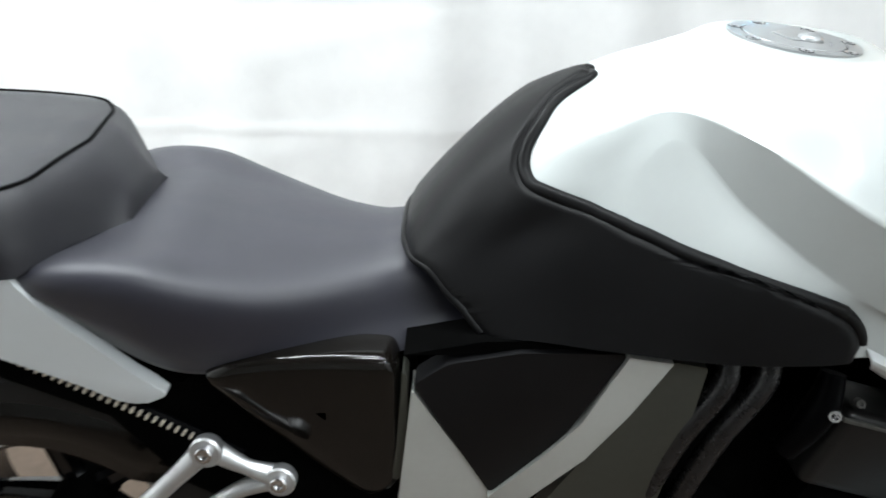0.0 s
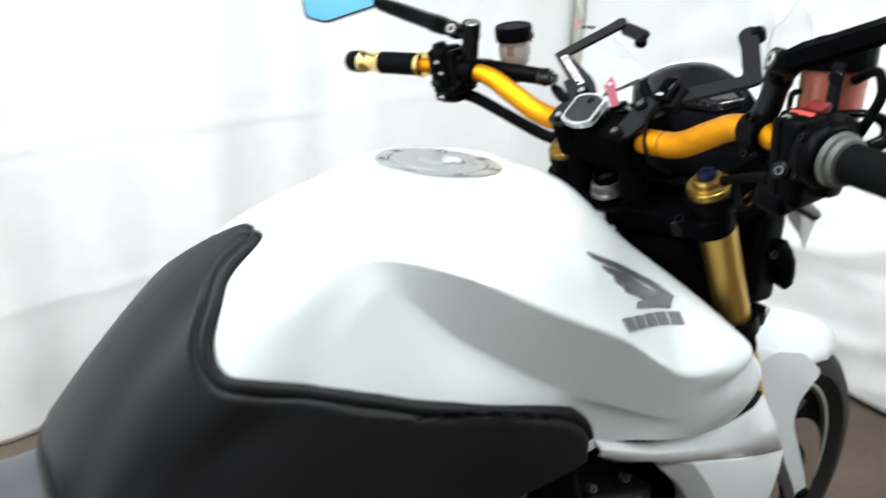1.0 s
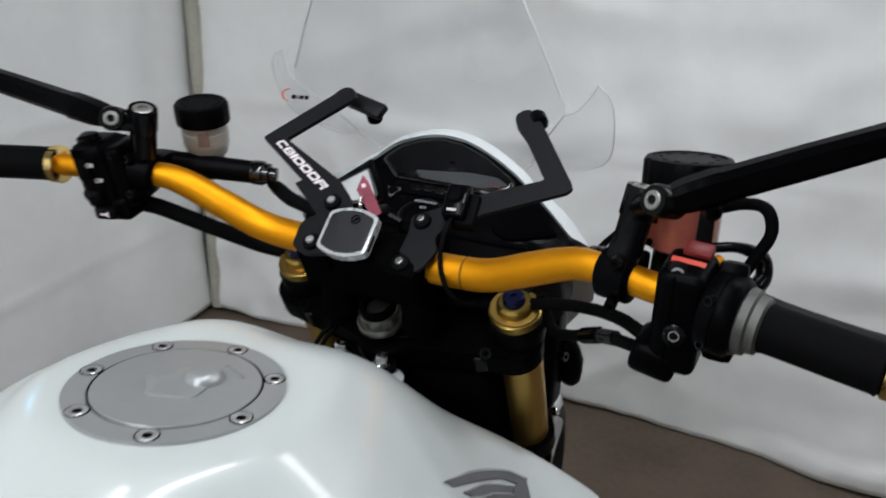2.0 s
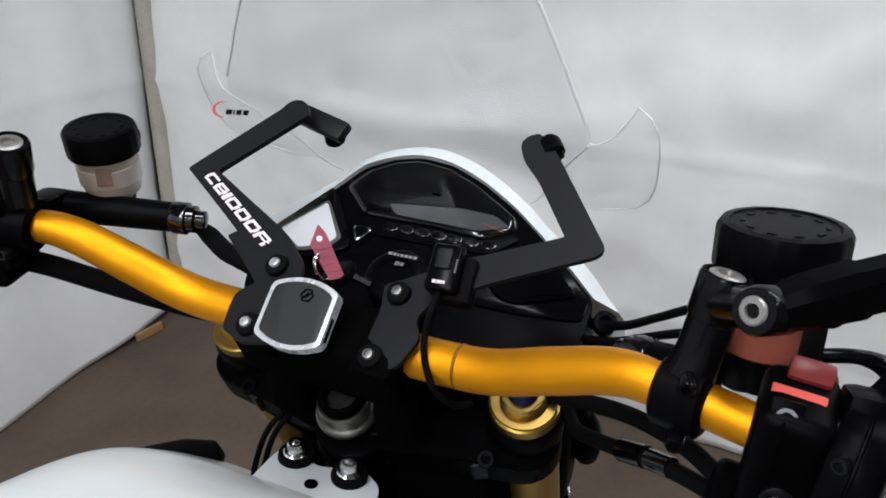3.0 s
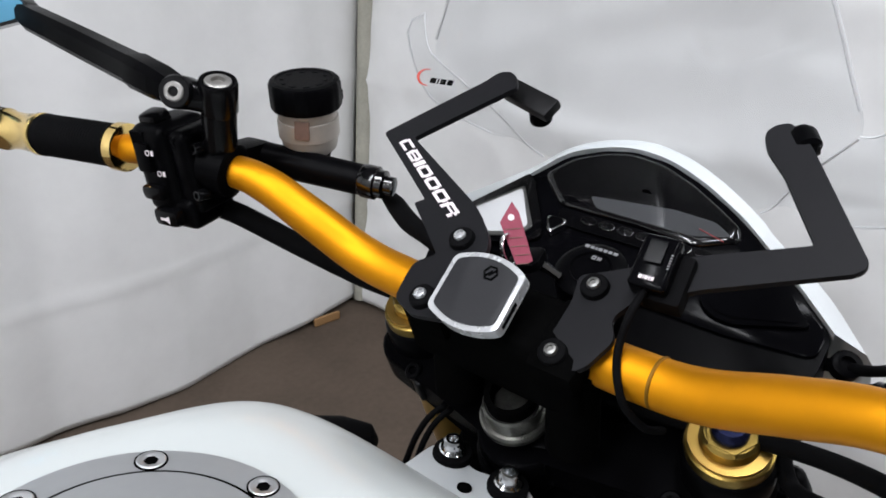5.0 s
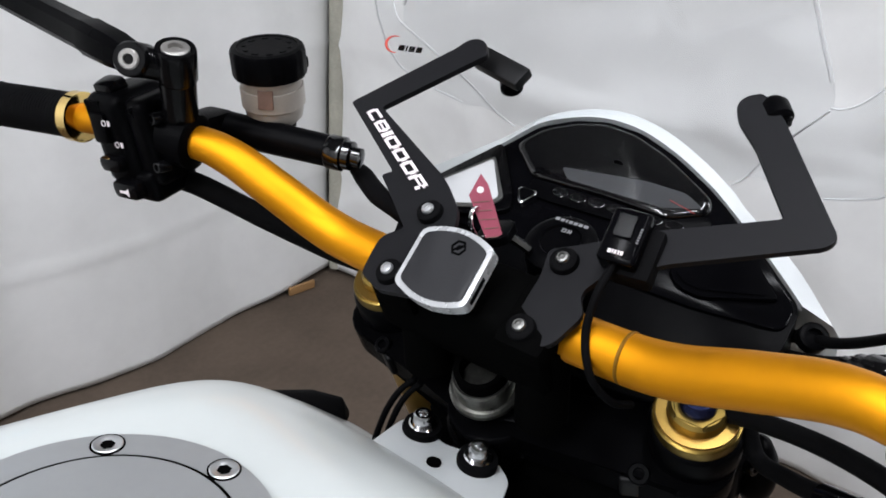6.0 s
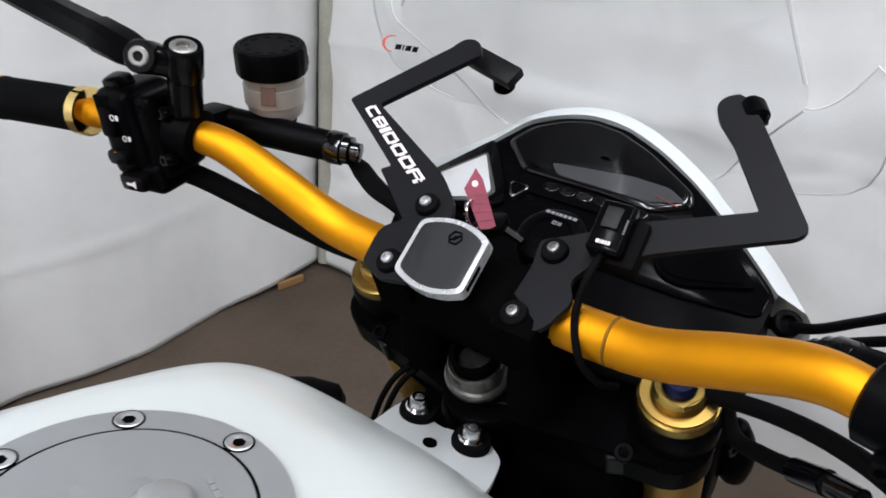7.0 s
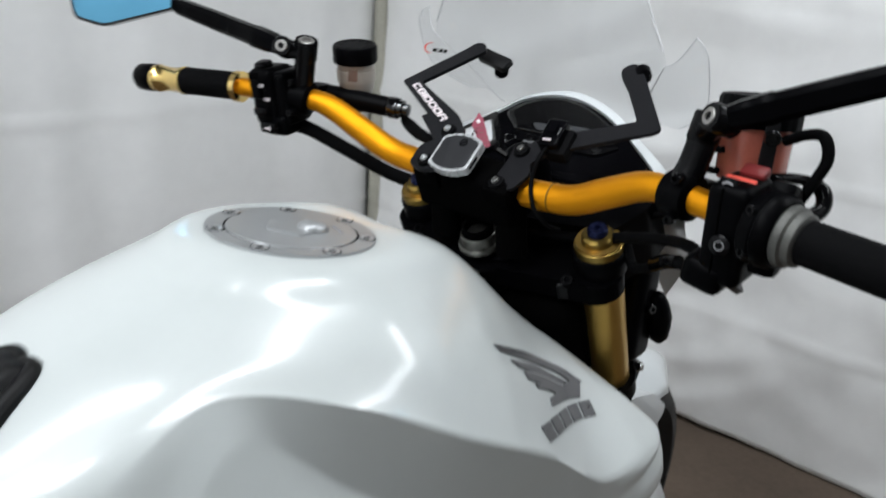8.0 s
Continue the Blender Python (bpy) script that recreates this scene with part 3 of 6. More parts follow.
# stations along the rider's seat
SEAT_X = (-0.44, -0.40, -0.35, -0.30, -0.245, -0.18, -0.115, -0.065, -0.02, 0.03, 0.06)
SEAT_TOP = (0.8460, 0.8520, 0.8530, 0.8480, 0.8320, 0.8160, 0.8055, 0.8030, 0.8070, 0.7880, 0.7570)
SEAT_B = ((0.084, 0.8410), (0.089, 0.8468), (0.092, 0.8477), (0.092, 0.8427), (0.086, 0.8269), (0.076, 0.8112), (0.062, 0.8011), (0.050, 0.7990), (0.044, 0.8032), (0.040, 0.7843), (0.037, 0.7534))
SEAT_C = ((0.150, 0.8380), (0.160, 0.8460), (0.166, 0.8460), (0.166, 0.8360), (0.157, 0.8140), (0.139, 0.7930), (0.110, 0.7820), (0.089, 0.7820), (0.080, 0.7860), (0.072, 0.7660), (0.066, 0.7420))
SEAT_D = ((0.158, 0.8220), (0.169, 0.8120), (0.173, 0.7920), (0.173, 0.7660), (0.164, 0.7470), (0.147, 0.7380), (0.124, 0.7340), (0.109, 0.7350), (0.102, 0.7380), (0.090, 0.7380), (0.082, 0.7330))
SEAT_E = ((0.140, 0.8300), (0.150, 0.7850), (0.153, 0.7380), (0.153, 0.7060), (0.150, 0.6970), (0.144, 0.6970), (0.136, 0.6990), (0.127, 0.7020), (0.122, 0.7100), (0.114, 0.7200), (0.105, 0.7250))


def saddle_mesh(xs, top, tables, x0, x1, nx, ns, sink=0.02):
    rows = []
    for i in range(nx + 1):
        x = x0 + (x1 - x0) * i / nx
        pts = section(x, tables, xs, top)
        row = []
        for k in range(ns + 1):
            s = -1 + 2 * k / ns
            q = along_section(pts, abs(s))
            row.append(Vector((x, math.copysign(1, s) * q.x, q.y)))
        e = pts[-1]
        row = [Vector((x, -e[0] + sink, e[1] - 0.012))] + row + [Vector((x, e[0] - sink, e[1] - 0.012))]
        rows.append(row)
    bm = bmesh.new()
    add_rows(bm, rows, True, True)
    return bm


body("seat", saddle_mesh(SEAT_X, SEAT_TOP, (SEAT_B, SEAT_C, SEAT_D, SEAT_E), -0.44, 0.055, 66, 60), VINYL, bike,
     "black vinyl rider's seat with smooth flanks", angle=60)

# pillion seat: a raised block with a stitched edge between its top and its bevelled side
PIL_X = (-0.80, -0.70, -0.58, -0.50, -0.455, -0.42, -0.385, -0.362, -0.345)
PIL_TOP = (0.958, 0.955, 0.945, 0.939, 0.935, 0.931, 0.920, 0.897, 0.872)
PIL_B = ((0.060, 0.9580), (0.075, 0.9540), (0.082, 0.9440), (0.082, 0.9380), (0.080, 0.9340), (0.072, 0.9290), (0.054, 0.9150), (0.036, 0.8920), (0.028, 0.8700))
PIL_C = ((0.120, 0.9510), (0.138, 0.9470), (0.148, 0.9380), (0.150, 0.9300), (0.147, 0.9240), (0.132, 0.9140), (0.084, 0.8940), (0.054, 0.8760), (0.042, 0.8620))
PIL_D = ((0.132, 0.9280), (0.154, 0.9220), (0.168, 0.9020), (0.171, 0.8900), (0.169, 0.8830), (0.157, 0.8750), (0.102, 0.8680), (0.068, 0.8600), (0.054, 0.8530))
PIL_E = ((0.130, 0.9180), (0.156, 0.8980), (0.174, 0.8680), (0.177, 0.8500), (0.176, 0.8430), (0.166, 0.8420), (0.112, 0.8490), (0.076, 0.8490), (0.062, 0.8460))
pillion = body("pillion_seat", saddle_mesh(PIL_X, PIL_TOP, (PIL_B, PIL_C, PIL_D, PIL_E), -0.80, -0.345, 60, 48), VINYL_TOP, bike,
               "raised black vinyl pillion seat with a stitched edge", angle=50)


def pillion_skin(x, y):
    """The pillion's top at (x, y)."""
    sec = section(x, (PIL_B, PIL_C, PIL_D, PIL_E), PIL_X, PIL_TOP)
    lo, hi = 0.0, 0.85
    for _ in range(24):
        m = (lo + hi) / 2
        if along_section(sec, m).x < abs(y):
            lo = m
        else:
            hi = m
    return Vector((x, y, along_section(sec, lo).y + 0.0006))


half = [(-0.78, 0.128), (-0.66, 0.142), (-0.56, 0.149), (-0.50, 0.150), (-0.455, 0.146), (-0.435, 0.132), (-0.418, 0.105), (-0.408, 0.062), (-0.402, 0.022), (-0.400, 0.0)]
seam = [pillion_skin(x, -y) for x, y in half] + [pillion_skin(x, y) for x, y in half[-2::-1]]
body("piping", tube(seam, 0.0024, 8), RUBBER, pillion, "thin black seam piping")

# white tail panels beneath the seat
TAIL = [(-0.80, 0.965), (-0.60, 0.93), (-0.47, 0.895), (-0.435, 0.845), (-0.405, 0.795), (-0.362, 0.742), (-0.335, 0.705),
        (-0.300, 0.672), (-0.352, 0.655), (-0.40, 0.690), (-0.47, 0.730), (-0.56, 0.775), (-0.80, 0.86)]


def tail_panel(side):
    m = Matrix(((1, 0, 0, 0), (0, 0, side, side * 0.158), (0, 1, 0, 0), (0, 0, 0, 1)))
    bm = plate(round_poly(TAIL, 0.02, 3), 0.018, m, 0.006, 3)
    for v in bm.verts:
        v.co.y += side * (0.012 * math.sin((v.co.z - 0.66) * 9) - 0.02 * max(0, v.co.x + 0.36))
    return bm


for side in (-1, 1):
    panel = body("tail_panel", tail_panel(side), PANEL_WHITE, bike, "white painted tail panel")

# light strip along the tail's lower edge: a dark carrier with pale beads
a, b = Vector((-0.56, -0.137, 0.768)), Vector((-0.245, -0.137, 0.560))
mid = Vector((-0.40, -0.140, 0.668))
strip = body("light_strip", tube([a, mid, b], 0.0075, 8, 10), PLASTIC, bike, "dark strip set with pale unlit beads")
path = smooth_path([a, mid, b], 20)
bead = ready(block(0.0085, 0.004, 0.0085, None, 0.002), LED_BEAD, "bead")
for p, q in zip(path, path[1:]):
    put("bead", bead, strip, aim(sit_point(p + Vector((0, -0.0075, 0.001))), (0, -1, 0.25), q - p))

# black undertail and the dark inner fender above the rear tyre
# the low front end is added black filler that hides the floor
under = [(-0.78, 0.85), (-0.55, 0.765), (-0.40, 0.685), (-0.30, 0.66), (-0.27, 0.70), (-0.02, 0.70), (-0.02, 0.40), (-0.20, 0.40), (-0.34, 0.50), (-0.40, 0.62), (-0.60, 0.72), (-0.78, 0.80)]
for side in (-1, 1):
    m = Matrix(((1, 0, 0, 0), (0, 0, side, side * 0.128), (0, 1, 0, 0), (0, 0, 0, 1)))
    body("undertail", plate(under, 0.03, m, 0.006), SHADOW_BLACK, bike, "black undertail tray with added black filler below")


# ---- emblem on the tank's flank: a plain wing of five strips over a row of plain bars ----
def skin(x, z, lift=0.0):
    """The right flank's point at (x, z), above the crease."""
    lo, hi = 0.05, 0.44
    for _ in range(30):
        m = (lo + hi) / 2
        if tank_point(x, -m).z > z:
            lo = m
        else:
            hi = m
    return tank_point(x, -lo) + tank_normal(x, -lo) * lift


def strip_on_tank(upper, lower, mat, name, parent, lift=0.0014, n=10):
    """A thin raised strip between two edges given as (x, z), laid on the skin."""
    def sample(edge, f):
        k = np.linspace(0, 1, len(edge))
        return (float(np.interp(f, k, [q[0] for q in edge])), float(np.interp(f, k, [q[1] for q in edge])))
    rows = []
    for i in range(n + 1):
        f = i / n
        (xa, za), (xb, zb) = sample(upper, f), sample(lower, f)
        edge = [skin(xa, za, -0.001), skin(xa, za, lift)]
        edge += [skin(xa + (xb - xa) * g, za + (zb - za) * g, lift) for g in (0.25, 0.5, 0.75)]
        edge += [skin(xb, zb, lift), skin(xb, zb, -0.001)]
        rows.append(edge)
    bm = bmesh.new()
    add_rows(bm, rows, True, True)
    return body(name, bm, mat, parent)


emblem = strip_on_tank([(0.4700, 0.9500), (0.5120, 0.9270), (0.5600, 0.8950), (0.5710, 0.8820)], [(0.4730, 0.9450), (0.5060, 0.9250), (0.5450, 0.9000), (0.5570, 0.8880)], EMBLEM, "emblem", bike)
tagged(emblem, "dark grey wing emblem, plain shapes")
strip_on_tank([(0.4800, 0.9360), (0.5120, 0.9180), (0.5500, 0.8900)], [(0.4850, 0.9300), (0.5090, 0.9140), (0.5400, 0.8920)], EMBLEM, "feather", emblem)
strip_on_tank([(0.4900, 0.9240), (0.5140, 0.9100), (0.5410, 0.8900)], [(0.4890, 0.9200), (0.5100, 0.9060), (0.5340, 0.8900)], EMBLEM, "feather", emblem)
strip_on_tank([(0.4970, 0.9130), (0.5140, 0.9040), (0.5360, 0.8885)], [(0.4980, 0.9090), (0.5130, 0.9010), (0.5310, 0.8880)], EMBLEM, "feather", emblem)
strip_on_tank([(0.5700, 0.8830), (0.5520, 0.8900), (0.5330, 0.8910), (0.5090, 0.8970)], [(0.5560, 0.8770), (0.5450, 0.8810), (0.5280, 0.8860), (0.5040, 0.8935)], EMBLEM, "wing_root", emblem)
for up, low in (([(0.4680, 0.9515), (0.5120, 0.9285), (0.5600, 0.8965), (0.5730, 0.8820)], [(0.4700, 0.9500), (0.5120, 0.9270), (0.5600, 0.8950), (0.5710, 0.8820)]),
                ([(0.4790, 0.9372), (0.5120, 0.9192), (0.5500, 0.8912)], [(0.4800, 0.9360), (0.5120, 0.9180), (0.5500, 0.8900)]),
                ([(0.4890, 0.9252), (0.5140, 0.9112), (0.5410, 0.8912)], [(0.4900, 0.9240), (0.5140, 0.9100), (0.5410, 0.8900)])):
    strip_on_tank(up, low, EMBLEM_EDGE, "bright_edge", emblem, 0.0017)
for k in range(5):
    f0, f1 = k / 5 + 0.012, (k + 1) / 5 - 0.028
    top = [(0.468 + 0.101 * f, 0.897 - 0.026 * f) for f in (f0, f1)]
    low = [(0.4695 + 0.0945 * f, 0.8855 - 0.0240 * f) for f in (f0 + 0.01, f1 + 0.01)]
    strip_on_tank(top, low, EMBLEM, "plain_bar", emblem, 0.0012, 3)

# ---- fuel cap ----
cap_m = aim(CAP, (CAP_RAKE, 0.0, 1.0), (1, 0, 0))
cap = part("fuel_cap", ring(0.0535, 0.0675, -0.006, 0.0012, cap_m, 64), ALU_CAP, bike, "round silver fuel cap with seven bolts")
part("lid", lathe([(0.0525, -0.01), (0.0525, 0.0005), (0.0515, 0.0018), (0.02, 0.0022), (0.004, 0.0024)], cap_m, 64), ALU_CAP, cap, "silver lid")
part("groove", ring(0.0520, 0.0540, -0.005, 0.0010, cap_m, 64), SHADOW_BLACK, cap)
flap = round_poly([(-0.024, -0.004), (-0.006, -0.022), (0.022, -0.010), (0.020, 0.006), (0.004, 0.020), (-0.010, 0.018), (-0.012, 0.004)], 0.004, 4)
part("lock_flap", plate(flap, 0.003, cap_m @ pose(0.0, 0.0, 0.0034), 0.0008), ALU_CAP, cap, "raised silver lock flap")
part("thumb_bump", lathe([(0.013, 0.0), (0.0125, 0.003), (0.009, 0.0062), (0.004, 0.0072), (0.0005, 0.0074)], cap_m @ pose(0.010, 0.013, 0.0020), 24), ALU_CAP, cap, "bright rounded thumb bump")
for k in range(7):
    a = 2 * math.pi * (k + 0.789) / 7
    at = cap_m @ Vector((0.0602 * math.cos(a), 0.0602 * math.sin(a), 0.0012))
    part("bolt_recess", ring(0.0063, 0.0071, -0.001, 0.0005, aim(at, (CAP_RAKE, 0, 1)), 24), SHADOW_BLACK, cap, "dark recess round the bolt")
    part("bolt", lathe([(0.0063, 0.0), (0.0063, 0.0006), (0.0058, 0.0009), (0.0036, 0.0006), (0.0030, 0.0002)], aim(at, (CAP_RAKE, 0, 1)), 24), ALU, cap, "countersunk silver bolt")
    part("socket", lathe([(0.0031, -0.001), (0.0031, 0.0004), (0.0002, 0.0003)], aim(at, (CAP_RAKE, 0, 1)), 6), SHADOW_BLACK, cap)
bars("lid_print", [0.004, 0.003, 0.004, 0.004, 0.003], 0.003, 0.001, cap_m @ pose(0.008, 0.034, 0.0024, 0, 0, -20), HOSE_PRINT, cap)

def slope_turn(normal):
    """A turn with z along the normal, x towards the motorcycle's right and y forwards."""
    n = Vector(normal).normalized()
    u = Vector((0, -1, 0))
    u = (u - n * u.dot(n)).normalized()
    return Matrix((u, n.cross(u), n)).transposed().to_4x4()


# tank mount at the steering head: light plate, rubber grommets, bright bolts
mount_m = Matrix.Translation((0.648, 0.004, 0.9035)) @ slope_turn((0.12, -0.03, 0.98))
mount = part("tank_mount", plate(round_poly([(-0.036, -0.060), (0.058, -0.060), (0.055, -0.022), (0.047, 0.004), (0.030, 0.015), (0.018, 0.014), (0.006, 0.006), (-0.006, 0.002), (-0.014, 0.006), (-0.026, 0.016), (-0.036, 0.014), (-0.040, 0.000)], 0.006, 4), 0.005, mount_m, 0.0015),
             PANEL_WHITE, bike, "pale painted tank mount with two bolts")
part("mount_hole", lathe([(0.0050, -0.001), (0.0050, 0.0010), (0.0003, 0.0010)], mount_m @ pose(0.003, -0.018, 0), 18), SHADOW_BLACK, mount)
for at in ((0.651, 0.0270, 0.9035), (0.650, -0.0190, 0.9030)):
    part("grommet", lathe([(0.0130, -0.004), (0.0138, 0.003), (0.0130, 0.0060), (0.008, 0.0064)], aim(Vector(at), (0.0, -0.06, 0.98)), 26), RUBBER, mount)
    part("washer", lathe([(0.0094, 0.0), (0.0096, 0.0072), (0.0088, 0.0080), (0.0050, 0.0080)], aim(Vector(at), (0.0, -0.06, 0.98)), 26), CHROME, mount)
    bolt(mount, Vector(at) + Vector((0, 0, 0.0075)), (-0.02, -0.06, 0.98), 0.0066, 0.008)

# ---- forks, yokes, steering head ----
DOWN = Vector((0.42, 0.0, -0.9075)).normalized()
UP = -DOWN
FORKS = (Vector((0.702, -0.1305, 0.971)), Vector((0.702, 0.106, 0.970)))
for top in FORKS:
    fork = part("fork_leg", tube([top + UP * 0.004, top + DOWN * 0.43], 0.0232, 28, caps=True), FORK_GOLD, bike, "gold upside-down fork tube")
    up_m = aim(top, UP, (1, 0, 0))
    part("fork_collar", lathe([(0.0232, -0.036), (0.0268, -0.034), (0.0276, -0.026), (0.0276, -0.010), (0.0262, -0.0075), (0.0240, -0.006)], up_m, 32), PLASTIC, fork, "black collar")
    part("fork_cap", lathe([(0.0232, -0.012), (0.0250, -0.010), (0.0255, -0.002), (0.0250, 0.0008), (0.0236, 0.0018), (0.0180, 0.0016), (0.0172, 0.0030), (0.0165, 0.010), (0.0145, 0.012), (0.010, 0.012)], up_m, 40), CAP_GOLD, fork, "gold anodised fork cap")
    part("hex_nut", lathe([(0.0165, 0.004), (0.0165, 0.011), (0.0150, 0.0125), (0.009, 0.0125)], up_m, 6), CAP_GOLD, fork)
    part("adjuster", lathe([(0.0105, 0.010), (0.0105, 0.017), (0.0085, 0.020), (0.003, 0.020), (0.0025, 0.0175)], up_m, 20), BLUE_CAP, fork, "dark blue adjuster")
    part("slider", tube([top + DOWN * 0.42, top + DOWN * 0.66], 0.0215, 22), CHROME, fork, "polished inner fork tube")
    part("axle_clamp", tube([top + DOWN * 0.63, top + DOWN * 0.735], [0.026, 0.031, 0.03], 18), SHADOW_BLACK, fork, "black axle clamp")

yoke_m = Matrix.Translation(Vector((0.690, -0.006, 0.935))) @ Matrix(((0, 0.907, -0.42, 0), (-1, 0, 0, 0), (0, 0.42, 0.907, 0), (0, 0, 0, 1)))


def yoke_outline(r, boss, half, thin):
    """A yoke seen from above: two fork eyes, a round boss for the stem and a thin web between them."""
    pts = []
    for cx, cy, rr, a0, a1 in ((half + 0.004, 0.019, r, -75, 120), (-half + 0.004, 0.019, r, 60, 255), (0.0, -0.009, boss, 205, 335)):
        if cx < -0.02:
            pts += [(0.05, thin), (-0.05, thin)]
        for k in range(13):
            a = radians(a0 + (a1 - a0) * k / 12)
            pts.append((cx + rr * math.cos(a), cy + rr * math.sin(a)))
    return pts


yoke = part("top_yoke", plate(yoke_outline(0.0295, 0.0315, 0.1185, 0.020), 0.026, yoke_m @ pose(0, 0, -0.004), 0.003, 3), ARM_BLACK, bike, "black top yoke")
part("lower_yoke", plate(yoke_outline(0.030, 0.036, 0.1185, 0.020), 0.035, yoke_m @ pose(0, 0, -0.205), 0.005, 2), SHADOW_BLACK, bike, "black lower yoke")
for side in (-1, 1):
    part("clamp_ear", block(0.024, 0.014, 0.022, yoke_m @ pose(0.004 + side * 0.100, -0.006, -0.018, 0, 0, side * 25), 0.003, 3), STEEL_BLACK, yoke)
    bolt(yoke, yoke_m @ Vector((0.004 + side * 0.101, -0.008, -0.006)), yoke_m.to_3x3() @ Vector((side * 0.1, -0.35, 0.9)), 0.0068, 0.004, PLASTIC)
stem_at = Vector((0.674, -0.003, 0.9475))
stem_m = aim(stem_at, UP)
part("stem_nut", merge(lathe([(0.0176, 0.0075), (0.0188, 0.0085), (0.0200, 0.0070), (0.0204, 0.003), (0.0204, -0.006)], stem_m, 36), lathe([(0.0238, -0.010), (0.0240, -0.006), (0.0226, -0.0045), (0.0200, -0.004)], stem_m, 36)), NUT_STEEL, yoke, "dull silver ring nut on the steering stem", angle=25)
part("stem_bore", lathe([(0.0165, -0.004), (0.0176, 0.0150), (0.0170, 0.0165), (0.0135, 0.0165), (0.0120, 0.0060), (0.0003, 0.0056)], stem_m, 30), SHADOW_BLACK, yoke, "black bore of the stem")
part("boss_ledge", block(0.036, 0.007, 0.004, yoke_m @ pose(0.017, -0.016, -0.001, 12, 0, 18), 0.0015, 2), ARM_BLACK, yoke)
part("stem_collar", lathe([(0.0315, -0.060), (0.0330, -0.058), (0.0330, -0.046), (0.0300, -0.043), (0.0300, -0.036)], stem_m, 36), PLASTIC, bike, "round black collar of the steering head")
part("steering_head", tube([stem_at + DOWN * 0.045, stem_at + DOWN * 0.185], 0.030, 24), SHADOW_BLACK, bike, "black steering head")
for y0 in (-1, 1):
    part("frame_rail", tube([stem_at + DOWN * 0.10 + Vector((0, y0 * 0.02, 0)), Vector((0.56, y0 * 0.10, 0.76)), Vector((0.35, y0 * 0.10, 0.70)), Vector((0.12, y0 * 0.105, 0.63)), Vector((0.02, y0 * 0.10, 0.50))],
                            [0.03, 0.03, 0.028, 0.028, 0.03], 14), SHADOW_BLACK, bike, "black frame rail")

part("headlight_frame", block(0.09, 0.18, 0.30, pose(0.785, -0.030, 0.77, 0, -25, 0), 0.03, 3), SHADOW_BLACK, bike, "black frame and wiring behind the headlight")
# fork clamps of the indicators, with their black lamps
for top, side in zip(FORKS, (-1, 1)):
    at = top + DOWN * 0.222
    clamp = part("indicator_clamp", tube([at + UP * 0.012, at + DOWN * 0.012], 0.0305, 24), PLASTIC, bike, "black clamp round the fork tube")
    part("ear", block(0.035, 0.022, 0.030, pose(at.x + 0.035, at.y - side * -0.006, at.z + 0.004, 0, 25, 0), 0.006), PLASTIC, clamp)
    bolt(clamp, at + Vector((0.038, side * 0.018, 0.012)), (0.1, side, 0.3), 0.006, 0.005, CHROME)
    part("indicator", lathe([(0.003, -0.036), (0.009, -0.032), (0.014, -0.018), (0.0165, -0.002), (0.0145, 0.014), (0.011, 0.028), (0.004, 0.036)], aim((0.838, side * 0.158, 0.850), (0.25, side * 0.10, -0.95)), 18),
         PLASTIC, bike, "black indicator body beside the fork")
    part("indicator_stalk", tube([(0.80, side * 0.115, 0.86), (0.838, side * 0.158, 0.852)], 0.007, 10), PLASTIC, bike)

# ---- handlebar ----
BAR = [(0.5620, 0.440, 1.0615), (0.576, 0.390, 1.0640), (0.602, 0.300, 1.0670), (0.626, 0.225, 1.0650), (0.636, 0.195, 1.0585), (0.646, 0.160, 1.0410),
       (0.656, 0.120, 1.0220), (0.660, 0.080, 1.0160), (0.661, 0.0, 1.0150)]
BAR_R = [0.011, 0.011, 0.011, 0.0118, 0.0132, 0.0143, 0.0146, 0.0146, 0.0146]
BAR_RIGHT = [(0.5660, 0.440, 1.0540), (0.581, 0.390, 1.0550), (0.606, 0.300, 1.0575), (0.627, 0.225, 1.0600)] + [(x, y, z - 0.0015 * (y > 0.19)) for x, y, z in BAR[4:]]
knots = BAR + [(x, -y, z) for x, y, z in reversed(BAR_RIGHT[:-1])]
bar = part("handlebar", tube(knots, BAR_R + BAR_R[-2::-1], 26, 7), BAR_GOLD, bike, "gold anodised tapered handlebar", angle=60)


def on_bar(y):
    """The bar's centre and its outward direction at y."""
    line = BAR if y > 0 else BAR_RIGHT
    ys = [q[1] for q in reversed(line)]

    def at(v):
        return Vector((spline(ys, [q[0] for q in reversed(line)], v), math.copysign(v, y), spline(ys, [q[2] for q in reversed(line)], v)))
    return at(abs(y)), (at(abs(y)) - at(abs(y) - 0.004)).normalized()


def collar(name, y0, y1, profile, mat, parent, label="", seg=28):
    """A turned sleeve on the bar from y0 outwards to y1; profile of (share, radius)."""
    p0, _ = on_bar(y0)
    p1, _ = on_bar(y1)
    way = p1 - p0
    m = aim(p0, way)
    return part(name, lathe([(r, f * way.length) for f, r in profile], m, seg), mat, parent, label)


